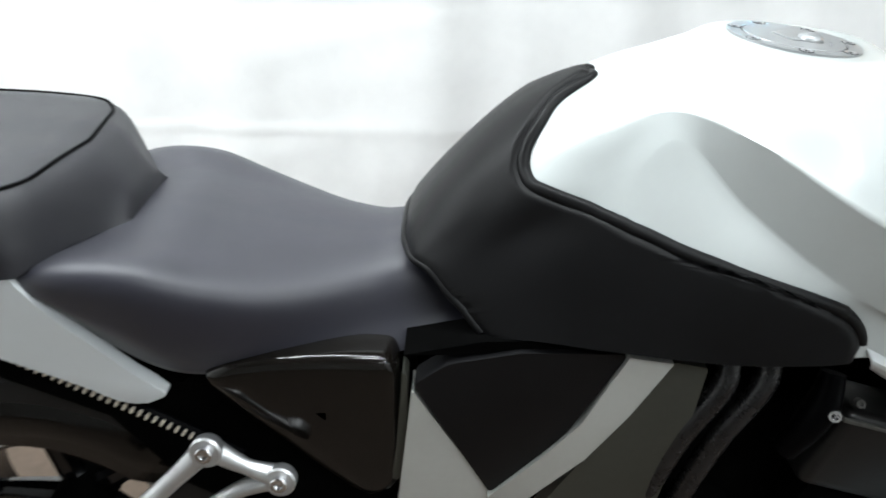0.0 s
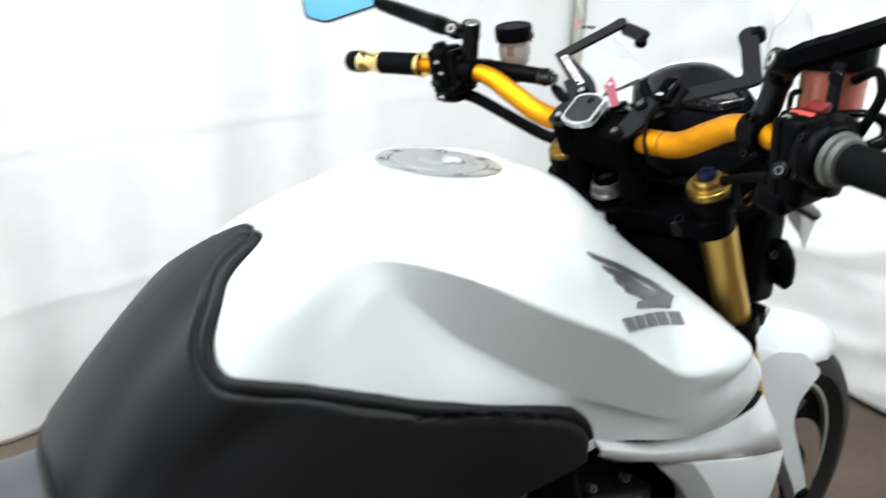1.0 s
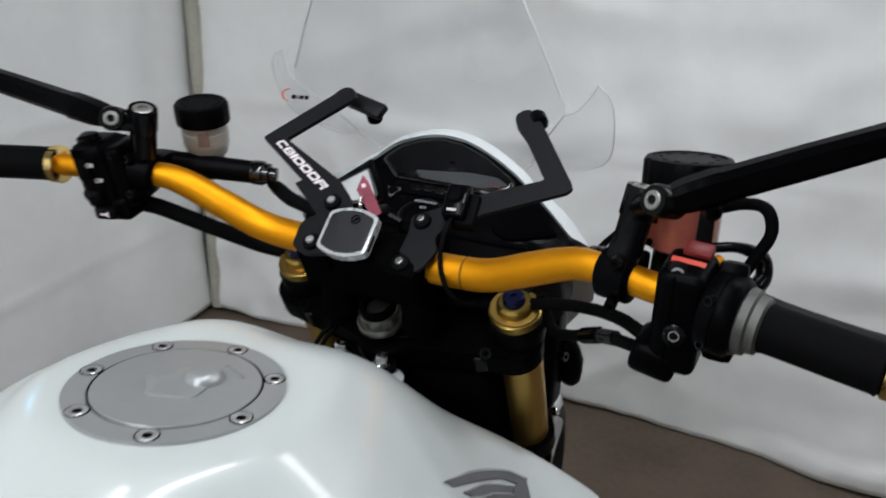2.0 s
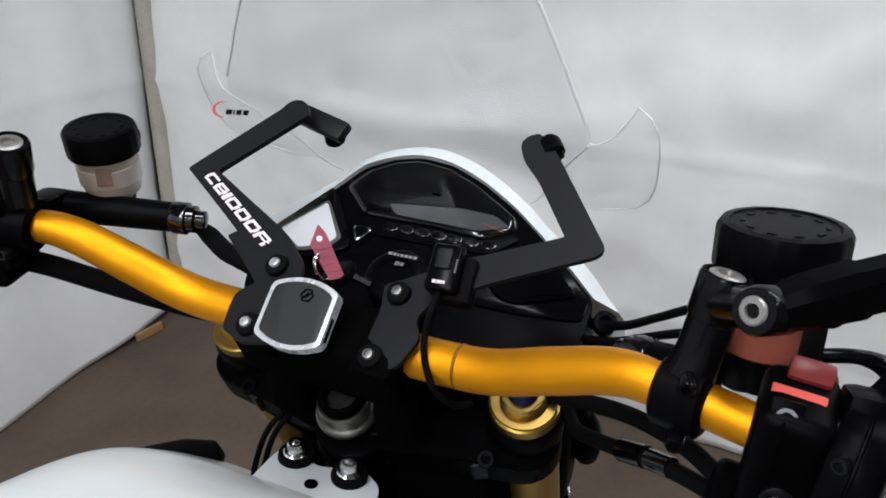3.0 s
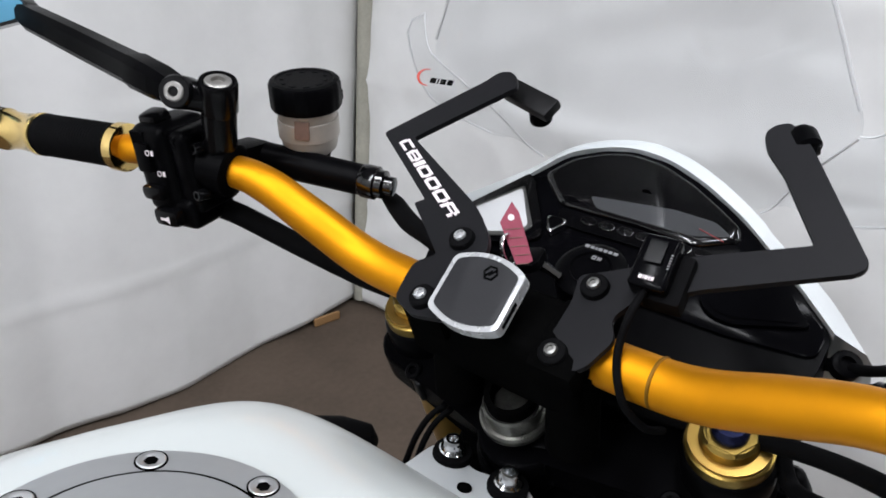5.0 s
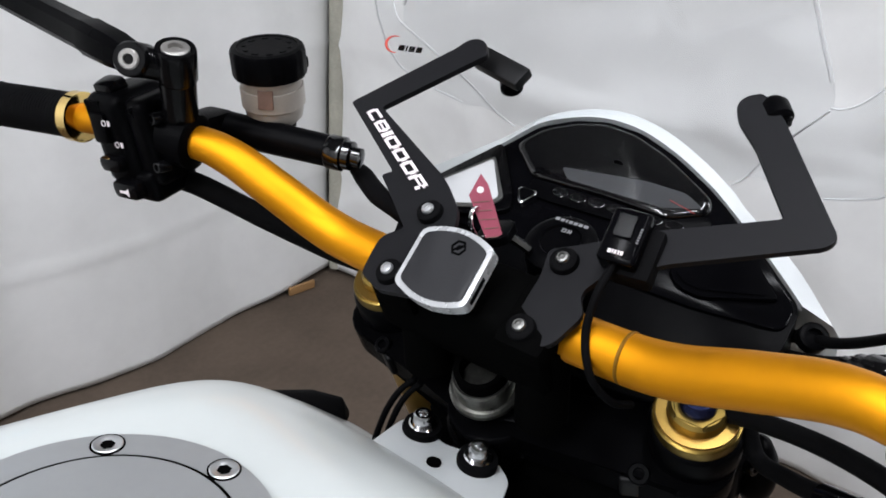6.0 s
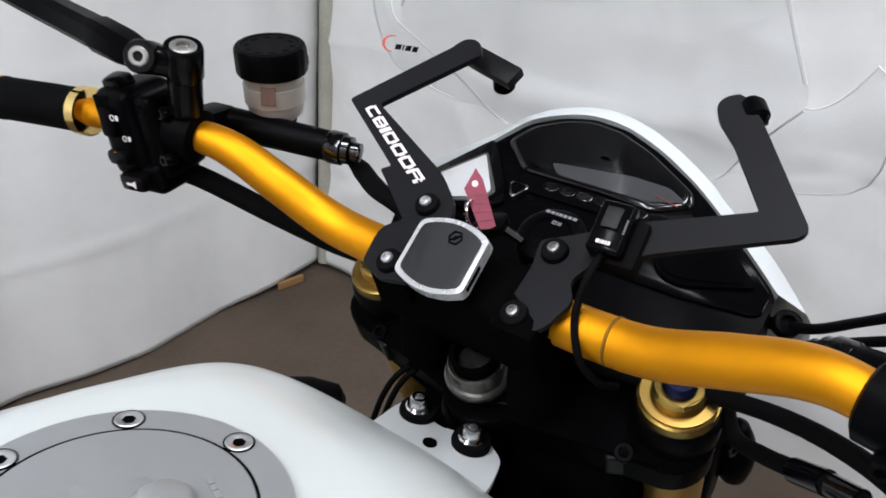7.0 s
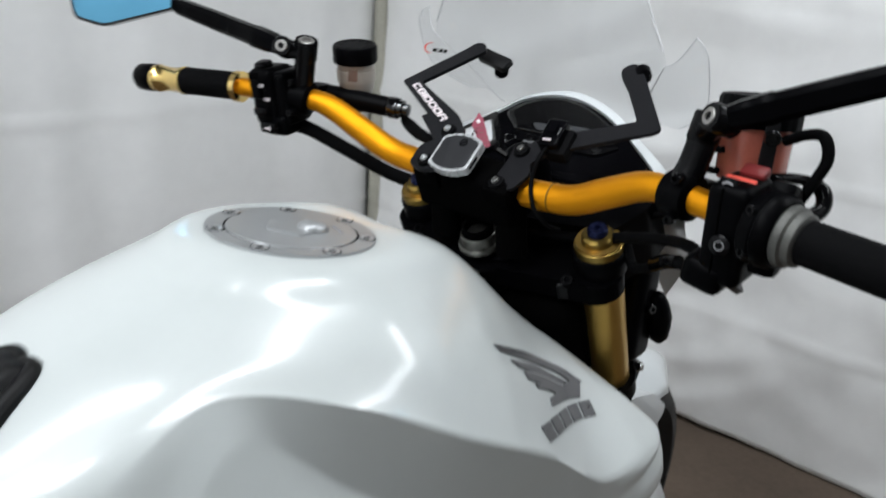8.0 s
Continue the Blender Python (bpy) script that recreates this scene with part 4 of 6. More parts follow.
collar("bar_groove", -0.0965, -0.0985, [(0, 0.01455), (0.2, 0.0150), (0.8, 0.0150), (1, 0.01455)], GROOVE, bar, "dark step in the bar")
GRIP_RIB = ready(ring(0.0155, 0.01668, -0.0009, 0.0009, None, 26), RUBBER, "grip_rib")
for side in (-1, 1):
    if side > 0:
        g0, g1, e1 = 0.320, 0.392, 0.438
    else:
        g0, g1, e1 = 0.333, 0.402, 0.452
    grip = collar("grip", side * g0, side * g1, [(0, 0.0155), (0.02, 0.0172), (0.06, 0.0165), (0.94, 0.0165), (0.98, 0.0172), (1, 0.0155)], RUBBER, bike, "black ribbed rubber grip")
    for k in range(24):
        p, t = on_bar(side * (g0 + 0.006 + (g1 - g0 - 0.012) * k / 23))
        put("grip_rib", GRIP_RIB, grip, aim(p, t))
    collar("bar_end", side * g1, side * e1, [(0, 0.0150), (0.03, 0.0172), (0.10, 0.0172), (0.16, 0.0158), (0.5, 0.0148), (0.86, 0.0158), (0.90, 0.0172), (1, 0.0165)], END_GOLD, bike, "polished gold bar end")
    p, t = on_bar(side * e1)
    part("bar_plug", lathe([(0.012, -0.001), (0.0165, 0.0), (0.0175, 0.006), (0.0165, 0.024), (0.012, 0.030), (0.004, 0.031)], aim(p, t), 24), PLASTIC, bike, "black bar plug")
    if side > 0:
        collar("grip_ring", 0.3105, 0.3195, [(0, 0.0165), (0.08, 0.0185), (0.90, 0.0185), (1, 0.0175)], END_GOLD, bike, "polished gold grip ring")
    else:
        collar("throttle_ring", -0.319, -0.3335, [(0, 0.0225), (0.1, 0.0235), (0.45, 0.0230), (0.55, 0.0205), (0.9, 0.0200), (1, 0.0175)], SCUFFED, bike, "scuffed grey throttle ring")
        throttle = collar("throttle_housing", -0.2965, -0.3200, [(0, 0.022), (0.03, 0.0275), (0.12, 0.0290), (0.44, 0.0290), (0.46, 0.0283), (0.50, 0.0283), (0.52, 0.0290), (0.80, 0.0285), (0.95, 0.0255), (1, 0.020)], PLASTIC, bike, "black throttle housing")
        p, t = on_bar(-0.308)
        part("cable_boss", block(0.026, 0.022, 0.030, pose(p.x + 0.008, p.y, p.z - 0.022), 0.007), PLASTIC, throttle)
        part("cable_boss", block(0.030, 0.020, 0.020, pose(p.x + 0.016, p.y, p.z + 0.022, 0, 20, 0), 0.006), PLASTIC, throttle)
        for dz in (-0.016, 0.016):
            bolt(throttle, p + Vector((-0.020, 0.010, dz)), (-0.8, 0.5, 0.1), 0.0042, 0.004, ANO_BLACK)

# clutch-side switch block: two half shells round the bar, tilted with its sweep
pod = pose(0.6145, 0.2600, 1.0635, -5, -8, 9)
sw = part("switch_block", merge(block(0.046, 0.036, 0.068, pod @ pose(0, 0.008, 0.001), 0.011, 4), block(0.042, 0.020, 0.062, pod @ pose(0.003, -0.016, 0), 0.007, 3)), PLASTIC, bike, "black switch block with white symbols")
part("lower_switch_block", block(0.042, 0.036, 0.024, pod @ pose(-0.001, -0.003, -0.031), 0.007, 3), PLASTIC, sw)
part("shell_seam", block(0.0420, 0.0012, 0.062, pod @ pose(0.0015, -0.0072, 0), 0.0004, 1), SHADOW_BLACK, sw)
part("dimmer_rocker", block(0.010, 0.015, 0.022, pod @ pose(-0.0215, 0.012, 0.012, 0, 4, 0), 0.003), PLASTIC, sw)
part("indicator_slider", block(0.014, 0.020, 0.011, pod @ pose(-0.0235, 0.008, -0.013), 0.004), ANO_BLACK, sw)
part("horn_button", block(0.018, 0.024, 0.013, pod @ pose(-0.0225, -0.001, -0.031), 0.004), ANO_BLACK, sw)
part("top_button", block(0.016, 0.018, 0.012, pod @ pose(-0.008, 0.010, 0.036, 0, -12, 0), 0.004), ANO_BLACK, sw)
for k in range(6):
    part("rib", block(0.004, 0.0016, 0.018, pod @ pose(-0.0215, 0.0215 - 0.0024 * k, 0.022), 0.0005, 1), PLASTIC, sw)
for z in (0.0175, 0.0010):
    m = pod @ aim((-0.0268 if z > 0.005 else -0.0236, 0.0035 if z > 0.005 else 0.001, z), (-0.99, 0.0, 0.12))
    part("beam_symbol", ring(0.0016, 0.0022, 0, 0.0004, m, 16), PRINT_WHITE, sw)
    part("beam_symbol", plate([(0.003, -0.0018), (0.0055, -0.0018), (0.0055, 0.0018), (0.003, 0.0018)], 0.0004, m), PRINT_WHITE, sw)
m = pod @ aim((-0.0318, -0.002, -0.031), (-0.99, 0.0, 0.08))
part("horn_symbol", plate([(-0.005, -0.001), (0.0, -0.001), (0.004, -0.003), (0.004, 0.003), (0.0, 0.001), (-0.005, 0.001)], 0.0004, m), PRINT_WHITE, sw)
for dz in (-0.024, 0.024):
    bolt(sw, pod @ Vector((-0.014, -0.0165, dz)), pod.to_3x3() @ Vector((-0.9, -0.45, 0)), 0.0045, 0.004, ANO_BLACK)

# throttle-side switch block
swr = part("switch_block", block(0.044, 0.034, 0.082, pose(0.6140, -0.2800, 1.0470, 0, -8, -6), 0.009, 4), PLASTIC, bike, "black switch block with a red stop switch")
part("seam", block(0.0455, 0.0015, 0.078, pose(0.6140, -0.2755, 1.0470, 0, -8, -6), 0.0005, 1), SHADOW_BLACK, swr)
part("stop_switch", block(0.013, 0.020, 0.008, pose(0.622, -0.2835, 1.0912, 0, -30, -8), 0.003), RED_SWITCH, swr, "dark red stop switch")
part("stop_mark", block(0.0075, 0.0235, 0.004, pose(0.6070, -0.2785, 1.0858, 0, -35, -8), 0.001), RED, swr, "bright red stripe")
m = aim((0.5922, -0.2738, 1.0832), (-0.90, 0.02, 0.42))
part("run_plate", block(0.014, 0.016, 0.004, m @ pose(0, 0, -0.002), 0.0015), PLASTIC, swr)
part("run_symbol", ring(0.0030, 0.0046, 0, 0.0006, m, 24), HOSE_PRINT, swr, "grey ring symbol")
m = aim((0.5905, -0.279, 1.040), (-0.98, 0.0, 0.1))
part("start_button", lathe([(0.008, -0.002), (0.008, 0.003), (0.006, 0.004), (0.001, 0.004)], m, 20), ANO_BLACK, swr)
part("run_symbol", ring(0.0030, 0.0038, 0.004, 0.0045, m, 20), HOSE_PRINT, swr)
part("lower_switch_block", block(0.038, 0.034, 0.026, pose(0.616, -0.268, 1.010, 8, -8, -6), 0.008, 3), PLASTIC, swr)
part("brake_switch_blade", plate(round_poly([(0, -0.007), (0.046, -0.008), (0.056, 0.0), (0.046, 0.006), (0, 0.006)], 0.003, 3), 0.006, aim((0.614, -0.283, 1.010), (0.3, -0.75, 0.65), (0, 1, 0)) @ pose(0, 0, 0, 0, 0, 0), 0.002), STEEL_BLACK, swr)

# ---- brake and clutch master cylinders, reservoirs, levers ----


def master(side, inner, outer, reservoir, foot, r_cap, r_body, body_mat, label):
    cyl = part("master_cylinder", tube([outer, (Vector(outer) + Vector(inner)) / 2, inner], [0.0125, 0.0120, 0.0115], 20, 3), PLASTIC, bike, label)
    way = (Vector(inner) - Vector(outer)).normalized()
    part("end_fitting", lathe([(0.0115, -0.004), (0.0125, -0.002), (0.0125, 0.008), (0.0105, 0.009), (0.0105, 0.014), (0.0070, 0.015), (0.0070, 0.021), (0.004, 0.0215)], aim(inner, way), 18), GLOSS, cyl)
    p, t = on_bar(side * 0.231)
    part("bar_clamp", lathe([(0.0165, -0.013), (0.0195, -0.011), (0.0195, 0.011), (0.0165, 0.013)], aim(p, t), 24), PLASTIC, cyl)
    mid_c = (Vector(outer) + p) / 2
    part("clamp_neck", block((Vector(outer) - p).length + 0.012, 0.024, 0.026, aim(mid_c, (0, 0, 1), (Vector(outer) - p).cross(Vector((0, 0, 1)))), 0.005), PLASTIC, cyl)
    for z in (-1, 1):
        bolt(cyl, p + Vector((-0.016, 0, z * 0.017)), (-1, 0, 0), 0.0045, 0.006, ANO_BLACK)
    top, low = Vector(reservoir), Vector(foot)
    ax = (top - low).normalized()
    h = (top - low).length
    m = aim(low, ax)
    res = part("reservoir", lathe([(r_body * 0.70, -0.004), (r_body * 0.9, 0.0), (r_body * 0.96, 0.006), (r_body, h * 0.72), (r_body * 1.03, h * 0.75)], m, 36), body_mat, bike,
               "translucent fluid reservoir with a black screw cap")
    part("cap", lathe([(r_cap * 0.98, h * 0.68), (r_cap, h * 0.72), (r_cap, h * 1.04), (r_cap * 0.95, h * 1.09), (r_cap * 0.82, h * 1.10), (r_cap * 0.80, h * 1.085), (r_cap * 0.3, h * 1.085), (r_cap * 0.02, h * 1.085)], m, 72, None, 0.008, 18),
         PLASTIC, res, "black ribbed screw cap")
    for k in range(10):
        a = 2 * math.pi * k / 10
        part("cap_print", block(0.0025, 0.0045, 0.0008, m @ pose(r_cap * 0.62 * math.cos(a), r_cap * 0.62 * math.sin(a), h * 1.087, 0, 0, math.degrees(a)), 0.0002, 1), PLASTIC, res)
    part("lock_tab", block(0.012, 0.010, 0.026, m @ pose(-0.2 * r_cap, r_cap + 0.002, h * 0.70), 0.003), PLASTIC, res)
    part("tab_ear", block(0.010, 0.008, 0.009, m @ pose(-0.2 * r_cap, r_cap + 0.008, h * 0.62), 0.002), PLASTIC, res)
    part("foot", tube([low - ax * 0.002, low - ax * 0.028], [r_body * 0.72, 0.010], 18), PLASTIC, res)
    return res


left_res = master(1, (0.691, 0.150, 1.0610), (0.660, 0.238, 1.0660), (0.682, 0.206, 1.1225), (0.690, 0.209, 1.075), 0.0262, 0.0222, MILKY, "black clutch master cylinder")
part("level_label", lathe([(0.0226, 0.010), (0.0230, 0.0105), (0.0230, 0.024), (0.0226, 0.0245)], aim((0.690, 0.209, 1.075), (-0.164, -0.062, 0.97)), 36), MILKY, left_res)
part("level_window", block(0.003, 0.014, 0.011, aim((0.6690, 0.1948, 1.0925), (-0.8, -0.6, 0.0)) @ pose(0, 0, 0, 0, 90, 0), 0.001), FLUID_BROWN, left_res, "brown level label")
right_res = master(-1, (0.672, -0.208, 1.0480), (0.655, -0.236, 1.0560), (0.678, -0.262, 1.136), (0.674, -0.266, 1.074), 0.0325, 0.0285, FLUID_RED, "black brake master cylinder")
part("reservoir_stay", plate(round_poly([(-0.006, 0), (0.006, 0), (0.005, 0.05), (-0.005, 0.05)], 0.003, 3), 0.003, aim((0.640, -0.285, 1.078), (-0.9, -0.4, 0.1)), 0.0008), STEEL_BLACK, right_res)
bolt(right_res, (0.6375, -0.286, 1.116), (-0.9, -0.4, 0.1), 0.006, 0.005, ANO_BLACK)

for side in (-1, 1):
    y = side
    lever = part("lever", tube([(0.672, y * 0.262, 1.056), (0.668, y * 0.30, 1.052), (0.645, y * 0.345, 1.050), (0.632, y * 0.40, 1.048), (0.628, y * 0.445, 1.047)], [0.008, 0.0075, 0.007, 0.0065, 0.007], 12, 6, flat=0.7), STEEL_BLACK, bike,
                 "black hand lever")
    part("pivot", lathe([(0.008, -0.012), (0.011, -0.010), (0.011, 0.010), (0.008, 0.012)], pose(0.674, y * 0.258, 1.056), 18), STEEL_BLACK, lever)
    part("adjuster_knob", lathe([(0.004, -0.010), (0.008, -0.008), (0.008, 0.008), (0.004, 0.010)], aim((0.660, y * 0.292, 1.066), (0.6, y * 0.7, 0.2)), 16), BAR_GOLD, lever, "gold span adjuster")

# reservoir hose and linkage beyond the throttle
part("reservoir_hose", tube([(0.662, -0.290, 1.112), (0.652, -0.306, 1.121), (0.640, -0.320, 1.123), (0.638, -0.326, 1.108), (0.640, -0.320, 1.088), (0.640, -0.312, 1.068)], 0.0043, 12), RUBBER, bike, "short black reservoir hose")
part("linkage", tube([(0.655, -0.285, 1.082), (0.658, -0.308, 1.086), (0.661, -0.324, 1.080), (0.656, -0.328, 1.068), (0.645, -0.322, 1.060)], [0.004, 0.004, 0.006, 0.006, 0.007], 10), ANO_BLACK, bike, "black lever linkage")

# ---- mirrors ----


def mirror(side, stem_top, knuckle, arm_end, glass_m, outline, label):
    p, t = on_bar(side * 0.231)
    top = Vector(stem_top)
    thing = part("mirror", tube([p + Vector((0, 0, 0.012)), (p + top) / 2, top], [0.0125, 0.0118, 0.0118], 24, 4), ANO_BLACK, bike, label)
    up = (top - p).normalized()
    part("stem_cap", lathe([(0.0118, -0.012), (0.0130, -0.010), (0.0130, 0.010), (0.0122, 0.012), (0.0100, 0.012), (0.0095, 0.009), (0.001, 0.009)], aim(top, up), 26), ANO_BLACK, thing)
    bolt(thing, top + up * 0.0085, up, 0.0088, 0.004, BOLT_STEEL)
    k = Vector(knuckle)
    face = Vector((-0.8, side * -0.55, 0.25)).normalized()
    part("link", tube([top - up * 0.004, (top + k) / 2 - up * 0.002, k], [0.0105, 0.0100, 0.0105], 18, 4), ANO_BLACK, thing)
    part("knuckle", lathe([(0.0095, -0.014), (0.0112, -0.012), (0.0112, 0.009), (0.0100, 0.011), (0.006, 0.011)], aim(k, face), 26), ANO_BLACK, thing)
    bolt(thing, k + face * 0.0085, face, 0.0066, 0.004, BOLT_STEEL)
    e = Vector(arm_end)
    w = (e - k).normalized()
    side_v = w.cross(Vector((0, 0, 1))).normalized()
    upv = side_v.cross(w)
    rows = []
    for f, wd, hg in ((0.03, 0.010, 0.0085), (0.10, 0.011, 0.0105), (0.24, 0.0105, 0.0115), (0.26, 0.0090, 0.0105), (0.6, 0.0080, 0.0105), (0.93, 0.0085, 0.0095), (1.0, 0.0060, 0.0070)):
        c = k.lerp(e, f)
        rows.append([c + side_v * (sx * wd) + upv * (sz * hg) for sx, sz in
                     ((-1, -0.55), (-0.6, -1), (0.6, -1), (1, -0.55), (1, 0.55), (0.6, 1), (-0.6, 1), (-1, 0.55))])
    bm = bmesh.new()
    add_rows(bm, rows, True, True)
    part("arm", bm, ARM_BLACK, thing, "flat-sided black arm", angle=30)
    shell = part("housing", plate(round_poly(outline, 0.008, 4), 0.014, glass_m, 0.005, 3), GLOSS, thing, "slim black mirror housing")
    inner = [(x * 0.955 + 0.955 * 0 + cx, y * 0.93 + cy) for (x, y), cx, cy in ((q, -0.0032, 0.0014) for q in outline)]
    part("glass", plate(round_poly(inner, 0.007, 4), 0.002, glass_m @ pose(0, 0, 0.0008), 0.0003, 1), BLUE_GLASS, thing, "blue tinted mirror glass")
    return thing


M_OUT = [(-0.1530, 0.0330), (-0.0815, 0.0485), (-0.012, 0.018), (0.0035, 0.0090), (-0.0030, -0.0030), (-0.0960, -0.0385), (-0.1340, -0.0335)]
ml = Matrix.Translation((0.592, 0.432, 1.1485)) @ Matrix(((0.546, 0.12, -0.829, 0), (-0.835, 0.0, -0.55, 0), (-0.066, 0.993, 0.1, 0), (0, 0, 0, 1)))
mirror(1, (0.613, 0.213, 1.1215), (0.596, 0.230, 1.123), (0.590, 0.434, 1.1515), ml, M_OUT, "folding black mirror with blue glass on a round stem")
mr = Matrix.Translation((0.640, -0.395, 1.190)) @ Matrix(((-0.546, 0.12, -0.829, 0), (-0.835, 0.0, 0.55, 0), (0.066, 0.993, 0.1, 0), (0, 0, 0, 1)))
mirror(-1, (0.633, -0.2375, 1.1155), (0.602, -0.2565, 1.1285), (0.6385, -0.390, 1.186), mr, [(-x, y) for x, y in reversed(M_OUT)], "folding black mirror with blue glass on a squared arm")

# ---- cockpit: risers, brackets, phone pad, gear display, dash, screen ----


def slope(at, normal):
    """A pose with z along the normal, x towards the motorcycle's right and y up the slope."""
    n = Vector(normal).normalized()
    u = Vector((0, -1, 0))
    u = (u - n * u.dot(n)).normalized()
    v = n.cross(u)
    m = Matrix((u, v, n)).transposed().to_4x4()
    m.translation = at
    return m


for side in (-1, 1):
    riser = part("riser", tube([(0.672, side * 0.044 - 0.004, 0.944), (0.664, side * 0.044 - 0.004, 0.985), (0.660, side * 0.044 - 0.004, 1.012)], [0.017, 0.016, 0.0215], 20), SHADOW_BLACK, bike, "black handlebar riser")
    p = Vector((0.650, side * 0.044 - 0.004, 1.022))
    part("clamp_cap", block(0.050, 0.030, 0.022, slope(p, (-0.50, 0, 0.866)) @ pose(0, 0, 0, 0, 0, 90), 0.005), SHADOW_BLACK, riser)

part("bar_clamp", block(0.046, 0.128, 0.056, pose(0.6615, 0.003, 1.006, 0, -25, 0), 0.010, 3), SHADOW_BLACK, bike, "black clamp over the middle of the bar")
LEFT_M = slope((0.6625, 0.0405, 1.0565), (-0.572, 0.09, 0.81))
left_plate = [(-0.1272, 0.0705), (-0.0708, 0.139), (-0.0685, 0.146), (-0.0605, 0.1502), (-0.0500, 0.1465), (-0.0420, 0.135), (-0.0970, 0.0715), (-0.0110, 0.0290), (-0.0024, 0.0235),
              (0.0155, 0.0082), (0.0190, 0.0020), (0.0230, -0.010), (0.0270, -0.032), (0.0220, -0.054), (0.0000, -0.058), (-0.0180, -0.052), (-0.0215, -0.034),
              (-0.0220, -0.0245), (-0.0100, -0.0150), (-0.0555, 0.0175), (-0.0468, 0.0214)]
br_l = part("screen_bracket", plate(round_poly(left_plate, 0.0035, 3), 0.0042, LEFT_M, 0.0006, 1), BRACKET, bike, "black steel screen bracket with white lettering")
RIGHT_M = slope((0.671, -0.0475, 1.052), (-0.594, 0.066, 0.80))
right_plate = [(0.0446, 0.1300), (0.0455, 0.1380), (0.0545, 0.1440), (0.0605, 0.1392), (0.0735, 0.1258), (0.0874, 0.1066), (0.1218, 0.0590), (0.1190, 0.0523), (0.0526, 0.0179),
               (0.0400, 0.0090), (0.0239, -0.0007), (0.0173, -0.0146), (0.0251, -0.0264), (0.0176, -0.0475), (0.0038, -0.0570), (-0.0093, -0.0440), (-0.0089, -0.0286), (-0.0086, -0.0128),
               (-0.0129, 0.0050), (0.0034, 0.0136), (0.0390, 0.0358), (0.0958, 0.0623), (0.0651, 0.1041), (0.0500, 0.1200)]
br_r = part("screen_bracket", plate(round_poly(right_plate, 0.0035, 3), 0.0042, RIGHT_M, 0.0006, 1), BRACKET, bike, "plain black steel screen bracket")

# angled end tabs that hold the screen
for br, a, b in ((br_l, LEFT_M @ Vector((-0.047, 0.143, -0.003)), (0.804, 0.075, 1.106)), (br_r, RIGHT_M @ Vector((0.060, 0.132, -0.004)), RIGHT_M @ Vector((0.0655, 0.1365, -0.010)))):
    a, b = Vector(a), Vector(b)
    w = b - a
    part("tab", block(0.017, w.length + 0.010, 0.0090, aim((a + b) / 2, (-0.55, 0.0, 0.6), w), 0.002), STEEL_BLACK, br)
    n = Vector((-0.75, -0.05, 0.15))
    part("screen_bolt", lathe([(0.006, -0.010), (0.0085, -0.006), (0.0085, 0.004), (0.006, 0.0065), (0.002, 0.0065)], aim(b + Vector((-0.004, 0, 0.002)), (-0.4, -0.35, -0.3)), 18), PLASTIC, br)
part("spacer", lathe([(0.005, -0.006), (0.0070, -0.005), (0.0070, 0.004), (0.005, 0.006)], RIGHT_M @ aim((0.067, 0.1335, -0.007), (1, 0.3, -0.4)), 18), PLASTIC, br_r)

for br, m, at in ((br_l, LEFT_M, (0.0, 0.0)), (br_l, LEFT_M, (0.001, -0.0455)), (br_r, RIGHT_M, (0.0, 0.0)), (br_r, RIGHT_M, (-0.002, -0.046))):
    post = m @ pose(at[0], at[1], 0)
    part("post", lathe([(0.0088, -0.020), (0.0088, -0.001), (0.0078, 0.0035), (0.0064, 0.0045), (0.005, 0.0045)], post, 22), RUBBER, br)
    part("bolt", lathe([(0.0040, 0.002), (0.0040, 0.0050), (0.0033, 0.0064), (0.0019, 0.0067), (0.0016, 0.0058), (0.0003, 0.0058)], post, 20), ALU if br is br_l else DULL_STEEL, br, "steel bolt")

# lettering on the bracket's arm: a row of slanted outline figures
GLYPH_H, GLYPH_T, GLYPH_S = 0.0082, 0.0021, 0.0030
tm = LEFT_M @ pose(-0.1062, 0.0640, 0.0006, 0, 0, -31.1)
letters = []


def stroke(x0, y0, x1, y1):
    """One upright or level stroke of a figure, slanted like the rest."""
    k = GLYPH_S / GLYPH_H
    letters.append(plate([(x0 + k * y0, y0), (x1 + k * y0, y0), (x1 + k * y1, y1), (x0 + k * y1, y1)], 0.0006, tm))


x = 0.0
for kind, w in (("open", 0.0145), ("barred", 0.0145), ("one", 0.0046), ("ring", 0.0145), ("ring", 0.0145), ("ring", 0.0145), ("legged", 0.0150)):
    h, t = GLYPH_H, GLYPH_T
    if kind == "one":
        stroke(x, 0, x + w, h)
    else:
        stroke(x, t, x + 1.5 * t, h - t)
        stroke(x + 0.4 * t, h - t, x + w - 0.6 * t, h)
        if kind != "legged":
            stroke(x + 0.4 * t, 0, x + w - 0.6 * t, t)
        else:
            stroke(x, 0, x + 1.5 * t, t)
            stroke(x + w - 1.7 * t, 0, x + w - 0.2 * t, h * 0.38)
        if kind in ("ring", "barred"):
            stroke(x + w - 1.5 * t, t, x + w, h - t)
        if kind == "legged":
            stroke(x + w - 1.5 * t, h * 0.55, x + w, h - t)
        if kind in ("barred", "legged"):
            stroke(x + 1.5 * t, h * 0.40, x + w - 1.2 * t, h * 0.40 + 0.7 * t)
    x += w + 0.0013
part("lettering", merge(*letters), PRINT_WHITE, br_l, "white slanted lettering")

# phone pad
PAD_M = slope((0.6286, 0.0044, 1.0455), (-0.66, 0.05, 0.75)) @ pose(-0.0010, 0.0010, 0)


